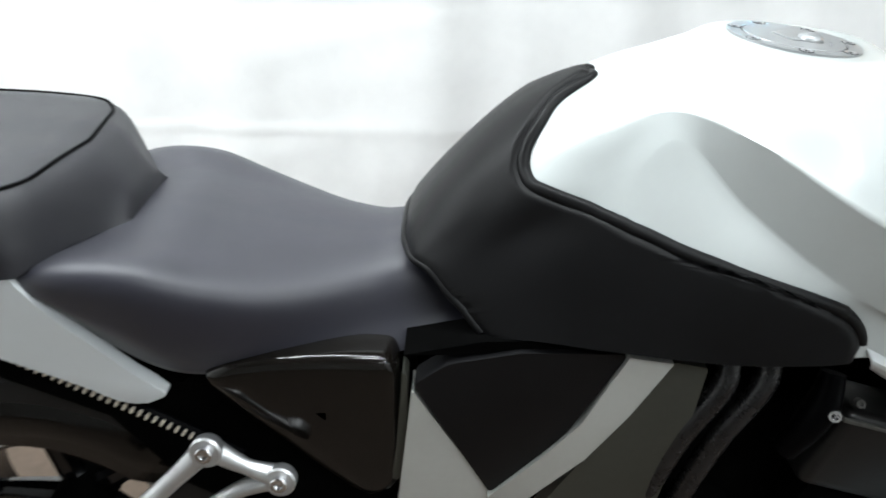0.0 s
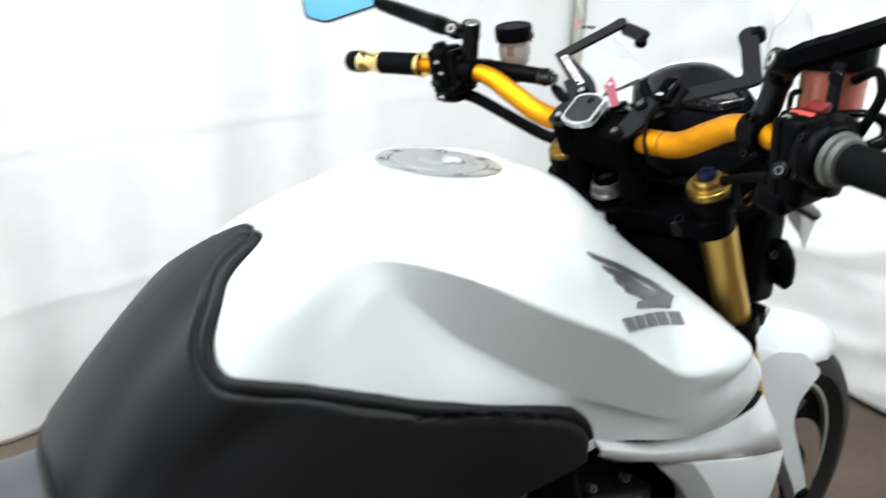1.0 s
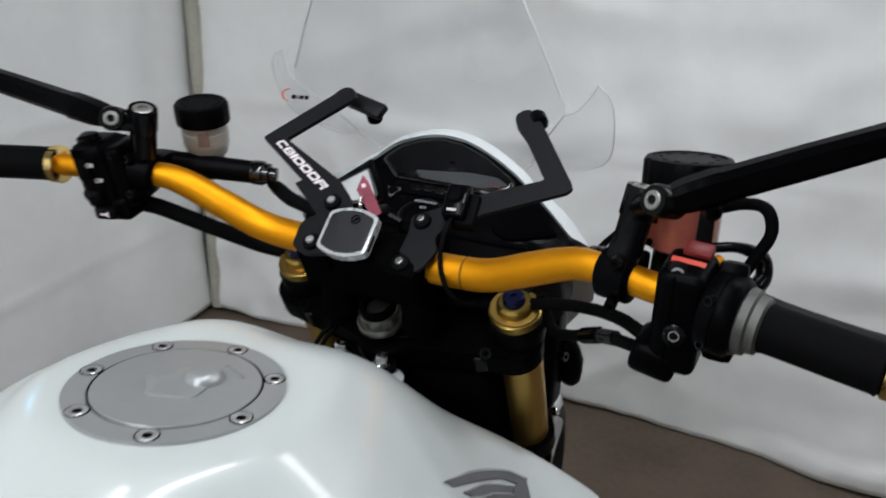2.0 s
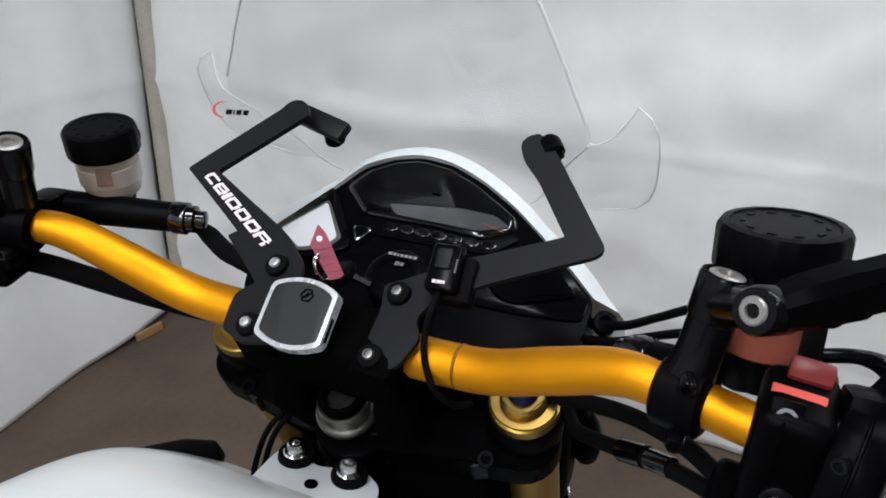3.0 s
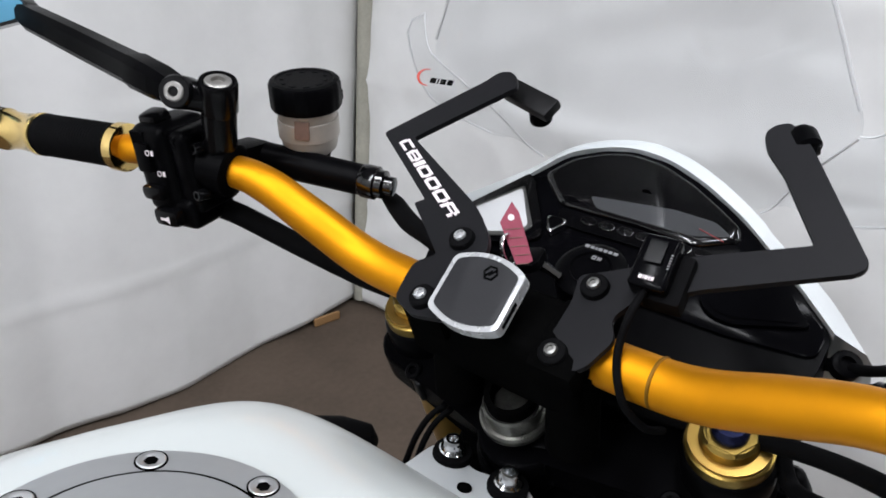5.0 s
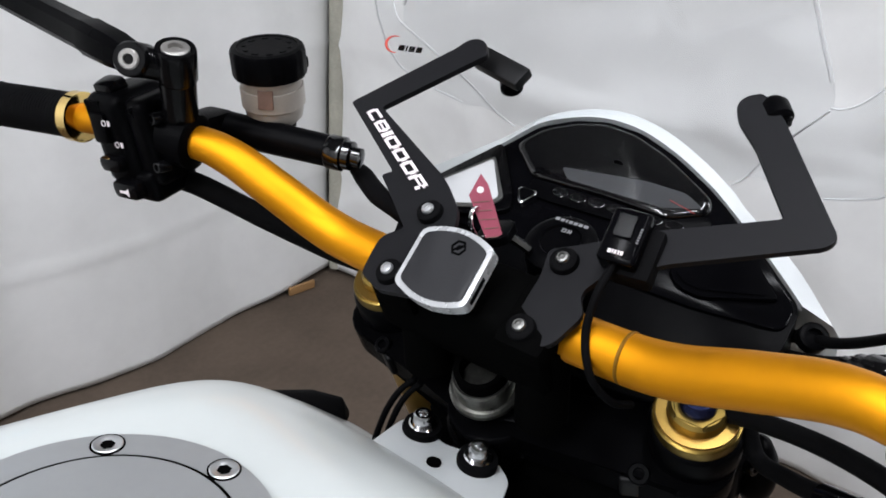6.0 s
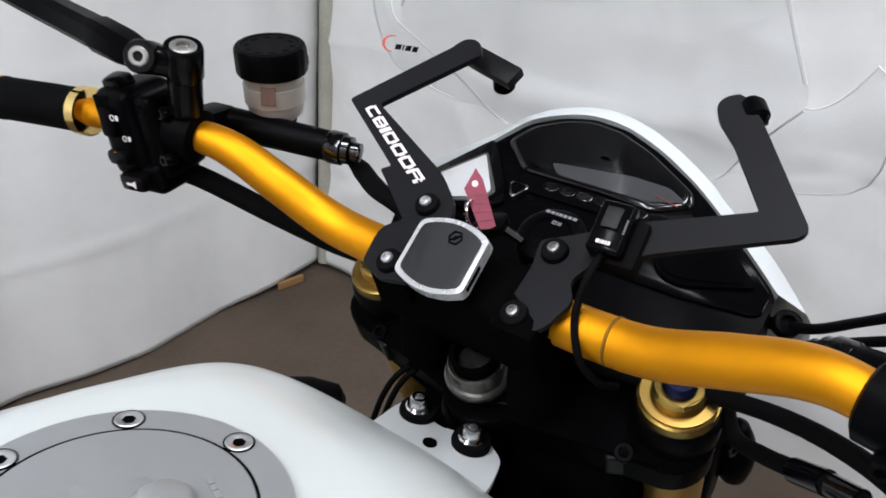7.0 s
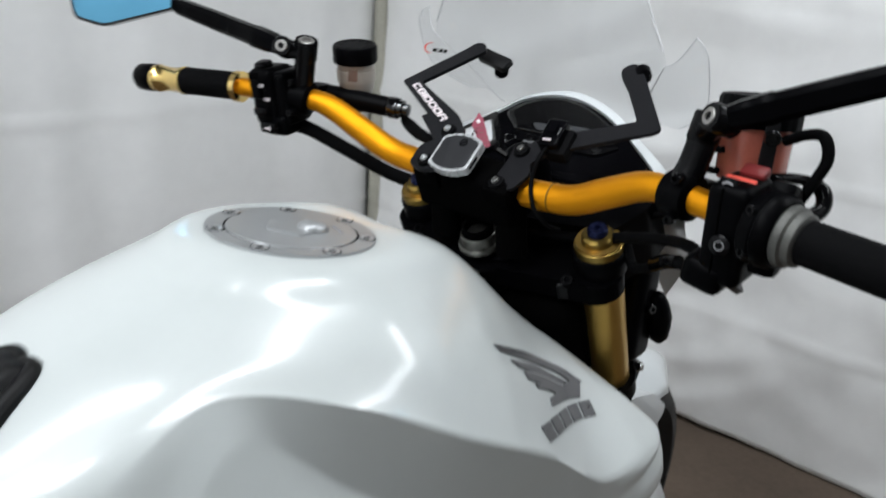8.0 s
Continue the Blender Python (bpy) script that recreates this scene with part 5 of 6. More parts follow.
def pad_outline(w, h, bulge, n=9):
    pts = []
    for k in range(n):
        f = -1 + 2 * k / (n - 1)
        pts.append((f * w, h + bulge * (1 - f * f)))
    for k in range(n):
        f = 1 - 2 * k / (n - 1)
        pts.append((f * w, -h - bulge * (1 - f * f)))
    return round_poly(pts, 0.005, 3)


pad_turn = pose(0, 0, 0, 0, 0, 1.5)
phone_pad = part("phone_pad", plate(pad_outline(0.0248, 0.0178, 0.0065), 0.0085, PAD_M @ pad_turn, 0.0022, 3), RIM_SILVER, bike, "rounded phone pad with a bright rim")
part("pad_face", plate(pad_outline(0.0215, 0.0153, 0.0058), 0.003, PAD_M @ pad_turn @ pose(0, 0, 0.0008), 0.0006, 2), PAD_GREY, phone_pad, "dark grey rubber face")
part("pad_badge", ring(0.0038, 0.0050, 0, 0.0006, PAD_M @ pad_turn @ pose(0.004, 0.0125, 0.0008), 6), PLASTIC, phone_pad)
for k in (-1, 1):
    part("pad_badge", block(0.0012, 0.006, 0.0006, PAD_M @ pad_turn @ pose(0.004 + k * 0.0012, 0.0125 + k * 0.0006, 0.0011, 0, 0, -40), 0.0001, 1), PLASTIC, phone_pad)
part("ball_joint", tube([PAD_M @ Vector((0, 0, -0.006)), PAD_M @ Vector((0.004, 0.008, -0.028))], [0.014, 0.010], 16), PLASTIC, phone_pad)
part("rim_print", block(0.0006, 0.016, 0.003, PAD_M @ pad_turn @ pose(0.0250, -0.006, -0.004), 0.0001, 1), PLASTIC, phone_pad)

# gear display
GEAR_M = slope((0.674, -0.0765, 1.0785), (-0.68, 0.0, 0.72)) @ pose(0, 0, 0, 0, 0, 4)
gear = part("gear_display", block(0.0212, 0.0318, 0.015, GEAR_M @ pose(0, 0, -0.009), 0.0028, 3), DARK_GLASS, bike, "small gloss black gear display")
part("gear_holder", block(0.0230, 0.0310, 0.016, GEAR_M @ pose(0.0065, -0.0035, -0.0185), 0.003, 2), RUBBER, gear)
bars("brand_bar", [0.0018, 0.0006, 0.0014, 0.0010, 0.0014], 0.0022, 0.0005, GEAR_M @ pose(-0.0045, -0.0125, 0.0006), PRINT_WHITE, gear)
bars("side_print", [0.0006] * 6, 0.0012, 0.0010, GEAR_M @ pose(0.0090, -0.004, 0.0006, 0, 0, 90), HOSE_PRINT, gear)
part("digit_window", plate(round_poly([(-0.0045, -0.005), (0.005, -0.005), (0.005, 0.008), (-0.0045, 0.008)], 0.001, 2), 0.0005, GEAR_M @ pose(-0.001, 0.003, 0.0006), 0.0), DARK_GLASS, gear)
part("gear_cable", tube([GEAR_M @ Vector((-0.001, -0.016, -0.008)), (0.655, -0.0755, 1.050), (0.648, -0.076, 1.028), (0.643, -0.085, 1.008), (0.652, -0.096, 0.992), (0.668, -0.102, 0.984)], 0.0023, 10), RUBBER, bike, "thin black cable round the bar")

# ---- dash ----
DASH_M = slope((0.775, -0.003, 1.020), (-0.529, 0, 0.849))
face = [(-0.137, -0.022), (-0.135, 0.002), (-0.121, 0.015), (-0.0930, 0.059), (-0.0755, 0.088), (-0.051, 0.1035), (-0.026, 0.1100), (0.004, 0.1068), (0.0365, 0.0930), (0.068, 0.0742), (0.086, 0.0610),
        (0.1250, 0.0285), (0.1545, 0.0015), (0.154, -0.030), (0.135, -0.070), (0.06, -0.085), (-0.06, -0.085), (-0.125, -0.060)]
dash = part("dash", plate(round_poly(face, 0.006, 4), 0.085, DASH_M, 0.003, 2), PLASTIC, bike, "black instrument panel with a gloss lens in a white cowl")
lens = [(-0.131, -0.018), (-0.130, 0.001), (-0.119, 0.012), (-0.0905, 0.058), (-0.0735, 0.0865), (-0.050, 0.1012), (-0.026, 0.1075), (0.003, 0.1043), (0.035, 0.0908), (0.066, 0.0722), (0.084, 0.0592),
        (0.1230, 0.0267), (0.1515, 0.0010), (0.151, -0.018), (0.10, -0.024), (-0.09, -0.024)]
part("dash_lens", plate(round_poly(lens, 0.006, 4), 0.004, DASH_M @ pose(0, 0, 0.002), 0.001, 2), DARK_GLASS, dash, "gloss black lens")
# the tachometer window swells forward from the lens; its lower lip carries a row of tell-tales
window = [(-0.0540, 0.0360), (0.010, 0.0365), (0.056, 0.0340), (0.081, 0.0480), (0.078, 0.0600), (0.062, 0.0705), (0.033, 0.0880), (0.002, 0.1010), (-0.026, 0.1040), (-0.048, 0.0975), (-0.070, 0.0835), (-0.083, 0.0620)]
part("tacho_window", pillow(round_poly(window, 0.007, 4), DASH_M @ pose(0, 0, 0.002), 0.0045), GLOSS, dash, "gloss black tachometer window", angle=60)
lcd_main = [(-0.0340, 0.0500), (-0.0240, 0.0400), (0.050, 0.0400), (0.0755, 0.0485), (0.060, 0.0575), (0.030, 0.0585)]
part("speed_display", plate(round_poly(lcd_main, 0.004, 3), 0.003, DASH_M @ pose(0, 0, 0.0068), 0.0), LCD, dash, "dark grey display strip")
part("red_line", block(0.020, 0.0006, 0.0006, DASH_M @ pose(0.062, 0.0452, 0.0070, 0, 0, -15), 0.0), RED_SWITCH, dash)
lip = [(-0.052, 0.0340), (0.010, 0.0345), (0.056, 0.0320), (0.0790, 0.0455), (0.086, 0.0400), (0.066, 0.0215), (0.020, 0.0190), (-0.030, 0.0180), (-0.047, 0.0190)]
part("lamp_strip", plate(round_poly(lip, 0.005, 3), 0.006, DASH_M @ pose(0, 0, 0.0045), 0.0012, 2), PLASTIC, dash, "satin black strip of tell-tales")
for k in range(7):
    part("tell_tale", lathe([(0.0052, -0.001), (0.0052, 0.0004), (0.0044, 0.0007), (0.0005, 0.0004)], DASH_M @ pose(-0.0240 + 0.0145 * k, 0.0282 + 0.0002 * k, 0.0045) @ Matrix.Diagonal((1.25, 0.8, 1, 1)), 18), GLOSS, dash, "unlit dark tell-tale")
frame_s = [(-0.1265, 0.004), (-0.0925, 0.0560), (-0.0860, 0.0520), (-0.0560, 0.0130), (-0.0500, 0.000), (-0.068, -0.014), (-0.094, -0.020)]
part("clock_bezel", plate(round_poly(frame_s, 0.005, 3), 0.006, DASH_M @ pose(0, 0, 0.0065), 0.0018, 2), GLOSS, dash, "gloss black clock bezel")
lip_s = [(-0.1205, 0.003), (-0.0890, 0.0420), (-0.0600, 0.0060), (-0.067, -0.0060), (-0.092, -0.0150)]
part("clock_lip", plate(round_poly(lip_s, 0.004, 3), 0.002, DASH_M @ pose(0, 0, 0.0075), 0.0004, 1), DULL_STEEL, dash, "thin silver lip")
lcd_s = [(-0.1170, 0.0025), (-0.0880, 0.0378), (-0.0640, 0.0055), (-0.069, -0.0030), (-0.0925, -0.0122)]
part("clock_display", plate(round_poly(lcd_s, 0.003, 3), 0.002, DASH_M @ pose(0, 0, 0.0083), 0.0), LCD_LIGHT, dash, "pale grey clock display")
frame_r = [(0.073, -0.004), (0.086, 0.016), (0.116, 0.0260), (0.1430, 0.0000), (0.100, -0.0165), (0.084, -0.0150)]
part("trip_bezel", plate(round_poly(frame_r, 0.005, 3), 0.006, DASH_M @ pose(0, 0, 0.0050), 0.0008, 1), DARK_GLASS, dash)
lcd_r = [(0.077, -0.0030), (0.088, 0.0130), (0.1165, 0.0215), (0.1360, 0.0000), (0.098, -0.0120), (0.087, -0.0110)]
part("trip_display", plate(round_poly(lcd_r, 0.004, 3), 0.002, DASH_M @ pose(0, 0, 0.0058), 0.0), DARK_GLASS, dash, "dark grey trip display")
tri = [(0.0115 * math.sin(radians(a)), 0.0115 * math.cos(radians(a)) - 0.001) for a in (60, 180, 300)]
key_m = DASH_M @ pose(-0.0455, 0.0160, 0.0085)
part("key_badge", plate(round_poly(tri, 0.006, 4), 0.006, key_m, 0.001, 2), CHROME, dash, "chrome triangular badge")
part("key_badge_face", plate(round_poly([(0.76 * px, 0.76 * py) for px, py in tri], 0.0045, 4), 0.002, key_m @ pose(0, 0, 0.0008), 0.0003, 1), PLASTIC, dash)

# white cowl round the dash: a rim that rolls over and runs forward to the headlight
cowl_pts = [(-0.158, -0.008), (-0.140, 0.016), (-0.0985, 0.066), (-0.0790, 0.0975), (-0.0510, 0.1165), (-0.018, 0.1235), (0.017, 0.1160), (0.052, 0.0985), (0.085, 0.0760), (0.100, 0.0625), (0.1415, 0.0310), (0.174, -0.003)]
face_edge = [(-0.138, -0.018), (-0.122, 0.014), (-0.0935, 0.0585), (-0.0760, 0.0880), (-0.0510, 0.1040), (-0.026, 0.1105), (0.004, 0.1072), (0.037, 0.0935), (0.068, 0.0748), (0.086, 0.0615), (0.1255, 0.0290), (0.1550, 0.0020)]


def edge_curve(pts, z, grow=1.0, shift=(0, 0)):
    path = smooth_path([(px * grow + shift[0], py * grow + shift[1], z) for px, py in pts], 6)
    return [DASH_M @ q for q in path]


rows = [edge_curve(face_edge, -0.004), edge_curve(face_edge, 0.0035), edge_curve(cowl_pts, 0.0005), edge_curve(cowl_pts, -0.010, 1.03), edge_curve(cowl_pts, -0.045, 1.04, (0, -0.004))]
rows.append([q + Vector((0.085, 0, -0.05)) for q in edge_curve(cowl_pts, -0.060, 0.95, (0, -0.01))])
rows.append([q + Vector((0.150, 0, -0.13)) for q in edge_curve(cowl_pts, -0.060, 0.70, (0, -0.01))])
bm = bmesh.new()
add_rows(bm, rows, False, False)
cowl = part("headlight_cowl", bm, PANEL_WHITE, bike, "white headlight cowl rolled round the dash", angle=50)
bolt(cowl, DASH_M @ Vector((0.166, -0.012, -0.004)), (-0.5, -0.3, 0.8), 0.009, 0.004, PLASTIC)
head = part("headlight", lathe([(0.05, -0.02), (0.085, 0.0), (0.092, 0.05), (0.082, 0.10), (0.05, 0.125), (0.01, 0.13)], aim((0.835, -0.003, 0.930), (0.95, 0, -0.25)), 28), SHADOW_BLACK, bike, "black headlight shell")
part("lens", lathe([(0.080, 0.0), (0.078, 0.010), (0.05, 0.026), (0.005, 0.032)], aim((0.935, -0.003, 0.904), (0.95, 0, -0.25)), 28), GLOSS, head)
for side in (-1, 1):
    part("headlight_stay", plate(round_poly([(-0.01, 0), (0.10, 0.02), (0.13, 0.06), (0.10, 0.09), (0.05, 0.05), (-0.01, 0.05)], 0.008, 3), 0.006,
                                 Matrix.Translation((0.74, side * 0.115, 0.88)) @ Matrix(((1, 0, 0, 0), (0, 0, -side, 0), (0, 1, 0, 0), (0, 0, 0, 1))), 0.001), SHADOW_BLACK, bike, "black headlight stay")

# black side of the headlight, beside the throttle-side fork tube
side_shell = part("headlight_side", block(0.062, 0.052, 0.128, pose(0.822, -0.128, 0.860, 0, 6, 0), 0.018, 4, 0.8), PLASTIC, bike, "black side of the headlight with a bolt")
bolt(side_shell, (0.815, -0.155, 0.868), (-0.3, -0.9, 0.2), 0.006, 0.005, GLOSS)

# ignition lock with key, and the paper tag on the key
lock_m = slope((0.706, -0.012, 1.030), (-0.45, 0.02, 0.89)) @ pose(0.0085, 0.0165, 0)
lock = part("ignition_lock", lathe([(0.024, -0.085), (0.024, -0.008), (0.0235, 0.0), (0.019, 0.003), (0.0135, 0.003), (0.0125, 0.0015)], lock_m, 30), PLASTIC, bike, "black ignition lock")
bars("lock_print", [0.003, 0.0026, 0.0014, 0.0026, 0.0026, 0.0026, 0.003], 0.0024, 0.0009, lock_m @ pose(-0.012, 0.0148, 0.0031), HOSE_PRINT, lock)
fm = lock_m @ pose(-0.003, 0.0065, 0.0034)
letter = []
for q in ([(0, 0), (0.0008, 0), (0.0008, 0.003), (0, 0.003)], [(0.0022, 0), (0.003, 0), (0.003, 0.003), (0.0022, 0.003)], [(0.0008, 0), (0.0022, 0), (0.0022, 0.0007), (0.0008, 0.0007)], [(0.0008, 0.0023), (0.0022, 0.0023), (0.0022, 0.003), (0.0008, 0.003)],
          [(0.004, 0), (0.0048, 0), (0.0048, 0.003), (0.004, 0.003)], [(0.0058, 0), (0.0066, 0), (0.0066, 0.003), (0.0058, 0.003)], [(0.0046, 0.0025), (0.0046, 0.0015), (0.0060, 0.0003), (0.0060, 0.0014)]):
    letter.append(plate([(px, py) for px, py in q], 0.0004, fm))
part("on_mark", merge(*letter), HOSE_PRINT, lock)
key = tagged(new("ignition_key"), "ignition key with a ring in the black lock", "key")
part("key_head", plate(round_poly([(-0.010, -0.004), (0.010, -0.004), (0.012, 0.014), (0.0, 0.022), (-0.012, 0.014)], 0.006, 4), 0.006, aim((0.699, 0.008, 1.045), (-0.3, 0.3, 0.9), (-0.3, 0.8, 0.5)), 0.0015), PLASTIC, key)
part("key_ring", tube([(0.690 + 0.009 * math.cos(a), 0.022 + 0.004 * math.sin(a), 1.048 + 0.009 * math.sin(a)) for a in (2 * math.pi * k / 12 for k in range(13))], 0.0012, 8, 3), CHROME, key)
part("key_blade", tube([(0.700, 0.003, 1.040), (0.704, -0.008, 1.034)], 0.003, 6), CHROME, key)
TAG_M = slope((0.694, 0.020, 1.055), (-0.70, -0.45, 0.55))
tag = tagged(part("key_tag", plate([(-0.0135, 0.0203), (-0.0146, 0.0045), (0.0062, -0.0158), (0.0158, -0.0107), (-0.0062, 0.0157)], 0.0006, TAG_M, 0.0), TAG_PINK), "faded red paper tag hanging on the key", "tag")
part("eyelet", lathe([(0.0022, -0.0008), (0.0022, 0.0004), (0.0004, 0.0005)], TAG_M @ pose(-0.0095, 0.0105, 0.0), 14), PRINT_WHITE, tag, "pale eyelet")
for k in range(5):
    part("writing_bar", block(0.0105 - 0.0015 * (k % 2), 0.0005, 0.0003, TAG_M @ pose(-0.0055 + 0.0042 * k, 0.0040 - 0.0042 * k, 0.0002, 0, 0, 30), 0.0), FLUID_BROWN, tag)

# ---- windscreen ----
SCR_Z = (1.060, 1.085, 1.115, 1.143, 1.18, 1.22, 1.26, 1.30, 1.34, 1.375)
SCR_W = (0.075, 0.110, 0.130, 0.141, 0.1285, 0.1105, 0.0895, 0.065, 0.037, 0.006)


def screen_point(y, z):
    """The bowed, raked surface of the screen."""
    bow = math.sqrt(0.035 ** 2 + (0.78 * y) ** 2) - 0.035
    return Vector((0.876 - 0.52 * (z - 1.08) - bow, 1.03 * y + 0.003, z))


rows = []
zs = [1.060 + 0.315 * k / 45 for k in range(46)]
for z in zs:
    w = spline(SCR_Z, SCR_W, z)
    rows.append([screen_point(w * (-1 + 2 * i / 40), z) for i in range(41)])
bm = bmesh.new()
add_rows(bm, rows, False, False)
WINGS = []
WING_Z = [z for z in zs if 1.076 <= z <= 1.1442]
for side in (-1, 1):
    wing = []
    for k, z in enumerate(WING_Z):
        f = k / (len(WING_Z) - 1)
        w = spline(SCR_Z, SCR_W, z)
        out_y = spline((0, 0.25, 0.6, 0.85, 1.0), (0.147, 0.180, 0.190, 0.185, 0.173), f)
        out_z = spline((0, 0.25, 0.6, 0.85, 1.0), (1.076, 1.097, 1.136, 1.166, 1.174), f)
        row = []
        for i in range(9):
            g = i / 8
            y, zz = w + (out_y * (0.90 if side > 0 else 0.98) - w) * g, z + (out_z - z) * g * g
            q = screen_point(side * y, zz)
            q.x += 0.028 * g * g
            row.append(q)
        wing.append(row)
    WINGS.append([row[-1] for row in wing] + list(reversed(wing[-1]))[1:])
    add_rows(bm, wing, False, False)
bmesh.ops.remove_doubles(bm, verts=bm.verts, dist=1e-5)
screen = part("windscreen", bm, CLEAR, bike, "clear acrylic windscreen with side winglets", angle=70)
solid = screen.modifiers.new("thickness", "SOLIDIFY")
solid.thickness, solid.offset = 0.0028, 0.0
screen.visible_shadow = False
outline = [screen_point(-spline(SCR_Z, SCR_W, z), z) for z in zs[14:]] + [screen_point(spline(SCR_Z, SCR_W, z), z) for z in reversed(zs[14:])]
part("edge", tube(outline, 0.0012, 6, 1), ACRYLIC_EDGE, screen, "thin grey polished edge")
for line in WINGS:
    part("edge", tube(line, 0.0006, 6, 1), ACRYLIC_EDGE, screen)
# the moulded step that runs down from each valley towards the cowl
for side in (-1, 1):
    step = [screen_point(side * y, z) + Vector((-0.002, 0, 0)) for y, z in ((0.141, 1.1430), (0.128, 1.1255), (0.110, 1.1000), (0.096, 1.0750), (0.086, 1.0640))]
    part("moulded_step", tube(step, 0.0007, 6, 4), ACRYLIC_EDGE, screen)
# small maker's sticker on the left winglet: a red arc and dark bars
dm = aim(Vector((0.7725, 0.172, 1.1225)), (-0.85, -0.45, 0.25), (0.1, 0.15, 1))
part("sticker_arc", tube([dm @ Vector((0.006 + 0.0075 * math.cos(a), 0.0015 + 0.0062 * math.sin(a), 0.0012)) for a in (radians(70 + 25 * k) for k in range(9))], [0.0003, 0.0012, 0.0003], 8, 3), RED, screen, "red arc")
bars("sticker_bars", [0.0048, 0.0012, 0.0046, 0.0044], 0.0042, 0.0011, dm @ pose(0.0075, -0.0028, 0.0012, 0, 0, -7), PLASTIC, screen, 0.001)

# ---- cables and hoses ----
part("throttle_cable", tube([(0.652, -0.248, 1.098), (0.668, -0.231, 1.090), (0.710, -0.207, 1.055), (0.756, -0.183, 1.018), (0.785, -0.15, 0.995), (0.80, -0.10, 0.96)], [0.0028, 0.0028, 0.0028, 0.0034, 0.0044, 0.0044], 12), RUBBER, bike, "black throttle cable")
part("throttle_cable", tube([(0.652, -0.246, 1.080), (0.668, -0.229, 1.073), (0.708, -0.203, 1.041), (0.750, -0.179, 1.007), (0.775, -0.14, 0.983), (0.79, -0.09, 0.95)], [0.0028, 0.0028, 0.0028, 0.0034, 0.0044, 0.0044], 12), RUBBER, bike, "black throttle cable")
hose = part("brake_hose", tube([(0.716, -0.150, 0.985), (0.712, -0.165, 0.955), (0.695, -0.185, 0.962), (0.670, -0.205, 0.980), (0.652, -0.222, 0.992), (0.640, -0.240, 0.998), (0.622, -0.264, 1.004)], 0.0052, 14), RUBBER, bike, "black brake hose with printed bars")
for a, b, r in (((0.672, -0.203, 0.978), (0.657, -0.218, 0.990), 0.0072), ((0.655, -0.220, 0.991), (0.645, -0.233, 0.997), 0.0064)):
    part("hose_fitting", tube([a, b], r, 14), GLOSS, hose)
part("hose_below_bar", tube([(0.715, -0.02, 0.955), (0.712, -0.10, 0.965), (0.700, -0.16, 0.985), (0.680, -0.20, 1.000), (0.650, -0.235, 1.012), (0.622, -0.262, 1.014)], 0.0055, 12), RUBBER, bike, "black loom under the bar")
part("clutch_cable", tube([(0.633, 0.250, 1.028), (0.640, 0.230, 1.024), (0.665, 0.190, 1.003), (0.692, 0.155, 0.982), (0.715, 0.11, 0.965), (0.72, 0.05, 0.93)], 0.0085, 12), RUBBER, bike, "black loom under the bar")
part("clutch_hose", tube([(0.712, 0.150, 1.046), (0.712, 0.140, 1.040), (0.700, 0.115, 1.036), (0.692, 0.085, 1.032), (0.70, 0.05, 1.01), (0.715, 0.02, 0.98)], [0.005, 0.0075, 0.0075, 0.006, 0.006, 0.006], 12), RUBBER, bike, "black clutch hose with a crimped end")
for k in range(2):
    part("wire", tube([(0.690, 0.050 + 0.006 * k, 0.915), (0.672, 0.058 + 0.007 * k, 0.905), (0.660, 0.063 + 0.008 * k, 0.880), (0.658, 0.066 + 0.008 * k, 0.845), (0.67, 0.06, 0.78)], 0.0024, 8), RUBBER, bike, "thin black wire")
scoop = part("side_scoop", lathe([(0.003, -0.050), (0.014, -0.044), (0.021, -0.020), (0.022, 0.012), (0.021, 0.024), (0.0185, 0.026), (0.016, 0.010), (0.003, -0.010)], aim((0.655, 0.165, 0.838), (-0.75, 0.55, 0.10)), 22), RUBBER, bike, "black rounded scoop beyond the tank")
part("scoop_lip", lathe([(0.0205, 0.0235), (0.0212, 0.0262), (0.0198, 0.0274), (0.0184, 0.0262)], aim((0.655, 0.165, 0.838), (-0.75, 0.55, 0.10)), 22), GRAPHITE, scoop, "pale grey rim")
for at, w, h in (((0.760, -0.082, 0.842), 0.008, 0.006), ((0.750, -0.068, 0.835), 0.006, 0.004), ((0.755, -0.060, 0.845), 0.004, 0.004)):
    part("connector", block(w, h, 0.006, Matrix.Translation(at) @ slope_turn((-0.5, -0.1, 0.8)), 0.001), PANEL_WHITE, bike, "small white wiring connector")

# ---- lower body: side covers, frame plates, engine, shrouds, wheels ----
def flank(y):
    """A pose whose xy plane is the motorcycle's side view at y, its z pointing outwards on the right."""
    return Matrix(((1, 0, 0, 0), (0, 0, -1, y), (0, 1, 0, 0), (0, 0, 0, 1)))


def both_sides(name, outline, y, thick, mat, label, bevel=0.004, r=0.01):
    for side in (-1, 1):
        m = Matrix(((1, 0, 0, 0), (0, 0, side, side * y), (0, 1, 0, 0), (0, 0, 0, 1)))
        body(name, plate(round_poly(outline, r, 4), thick, m, bevel, 2), mat, bike, label)


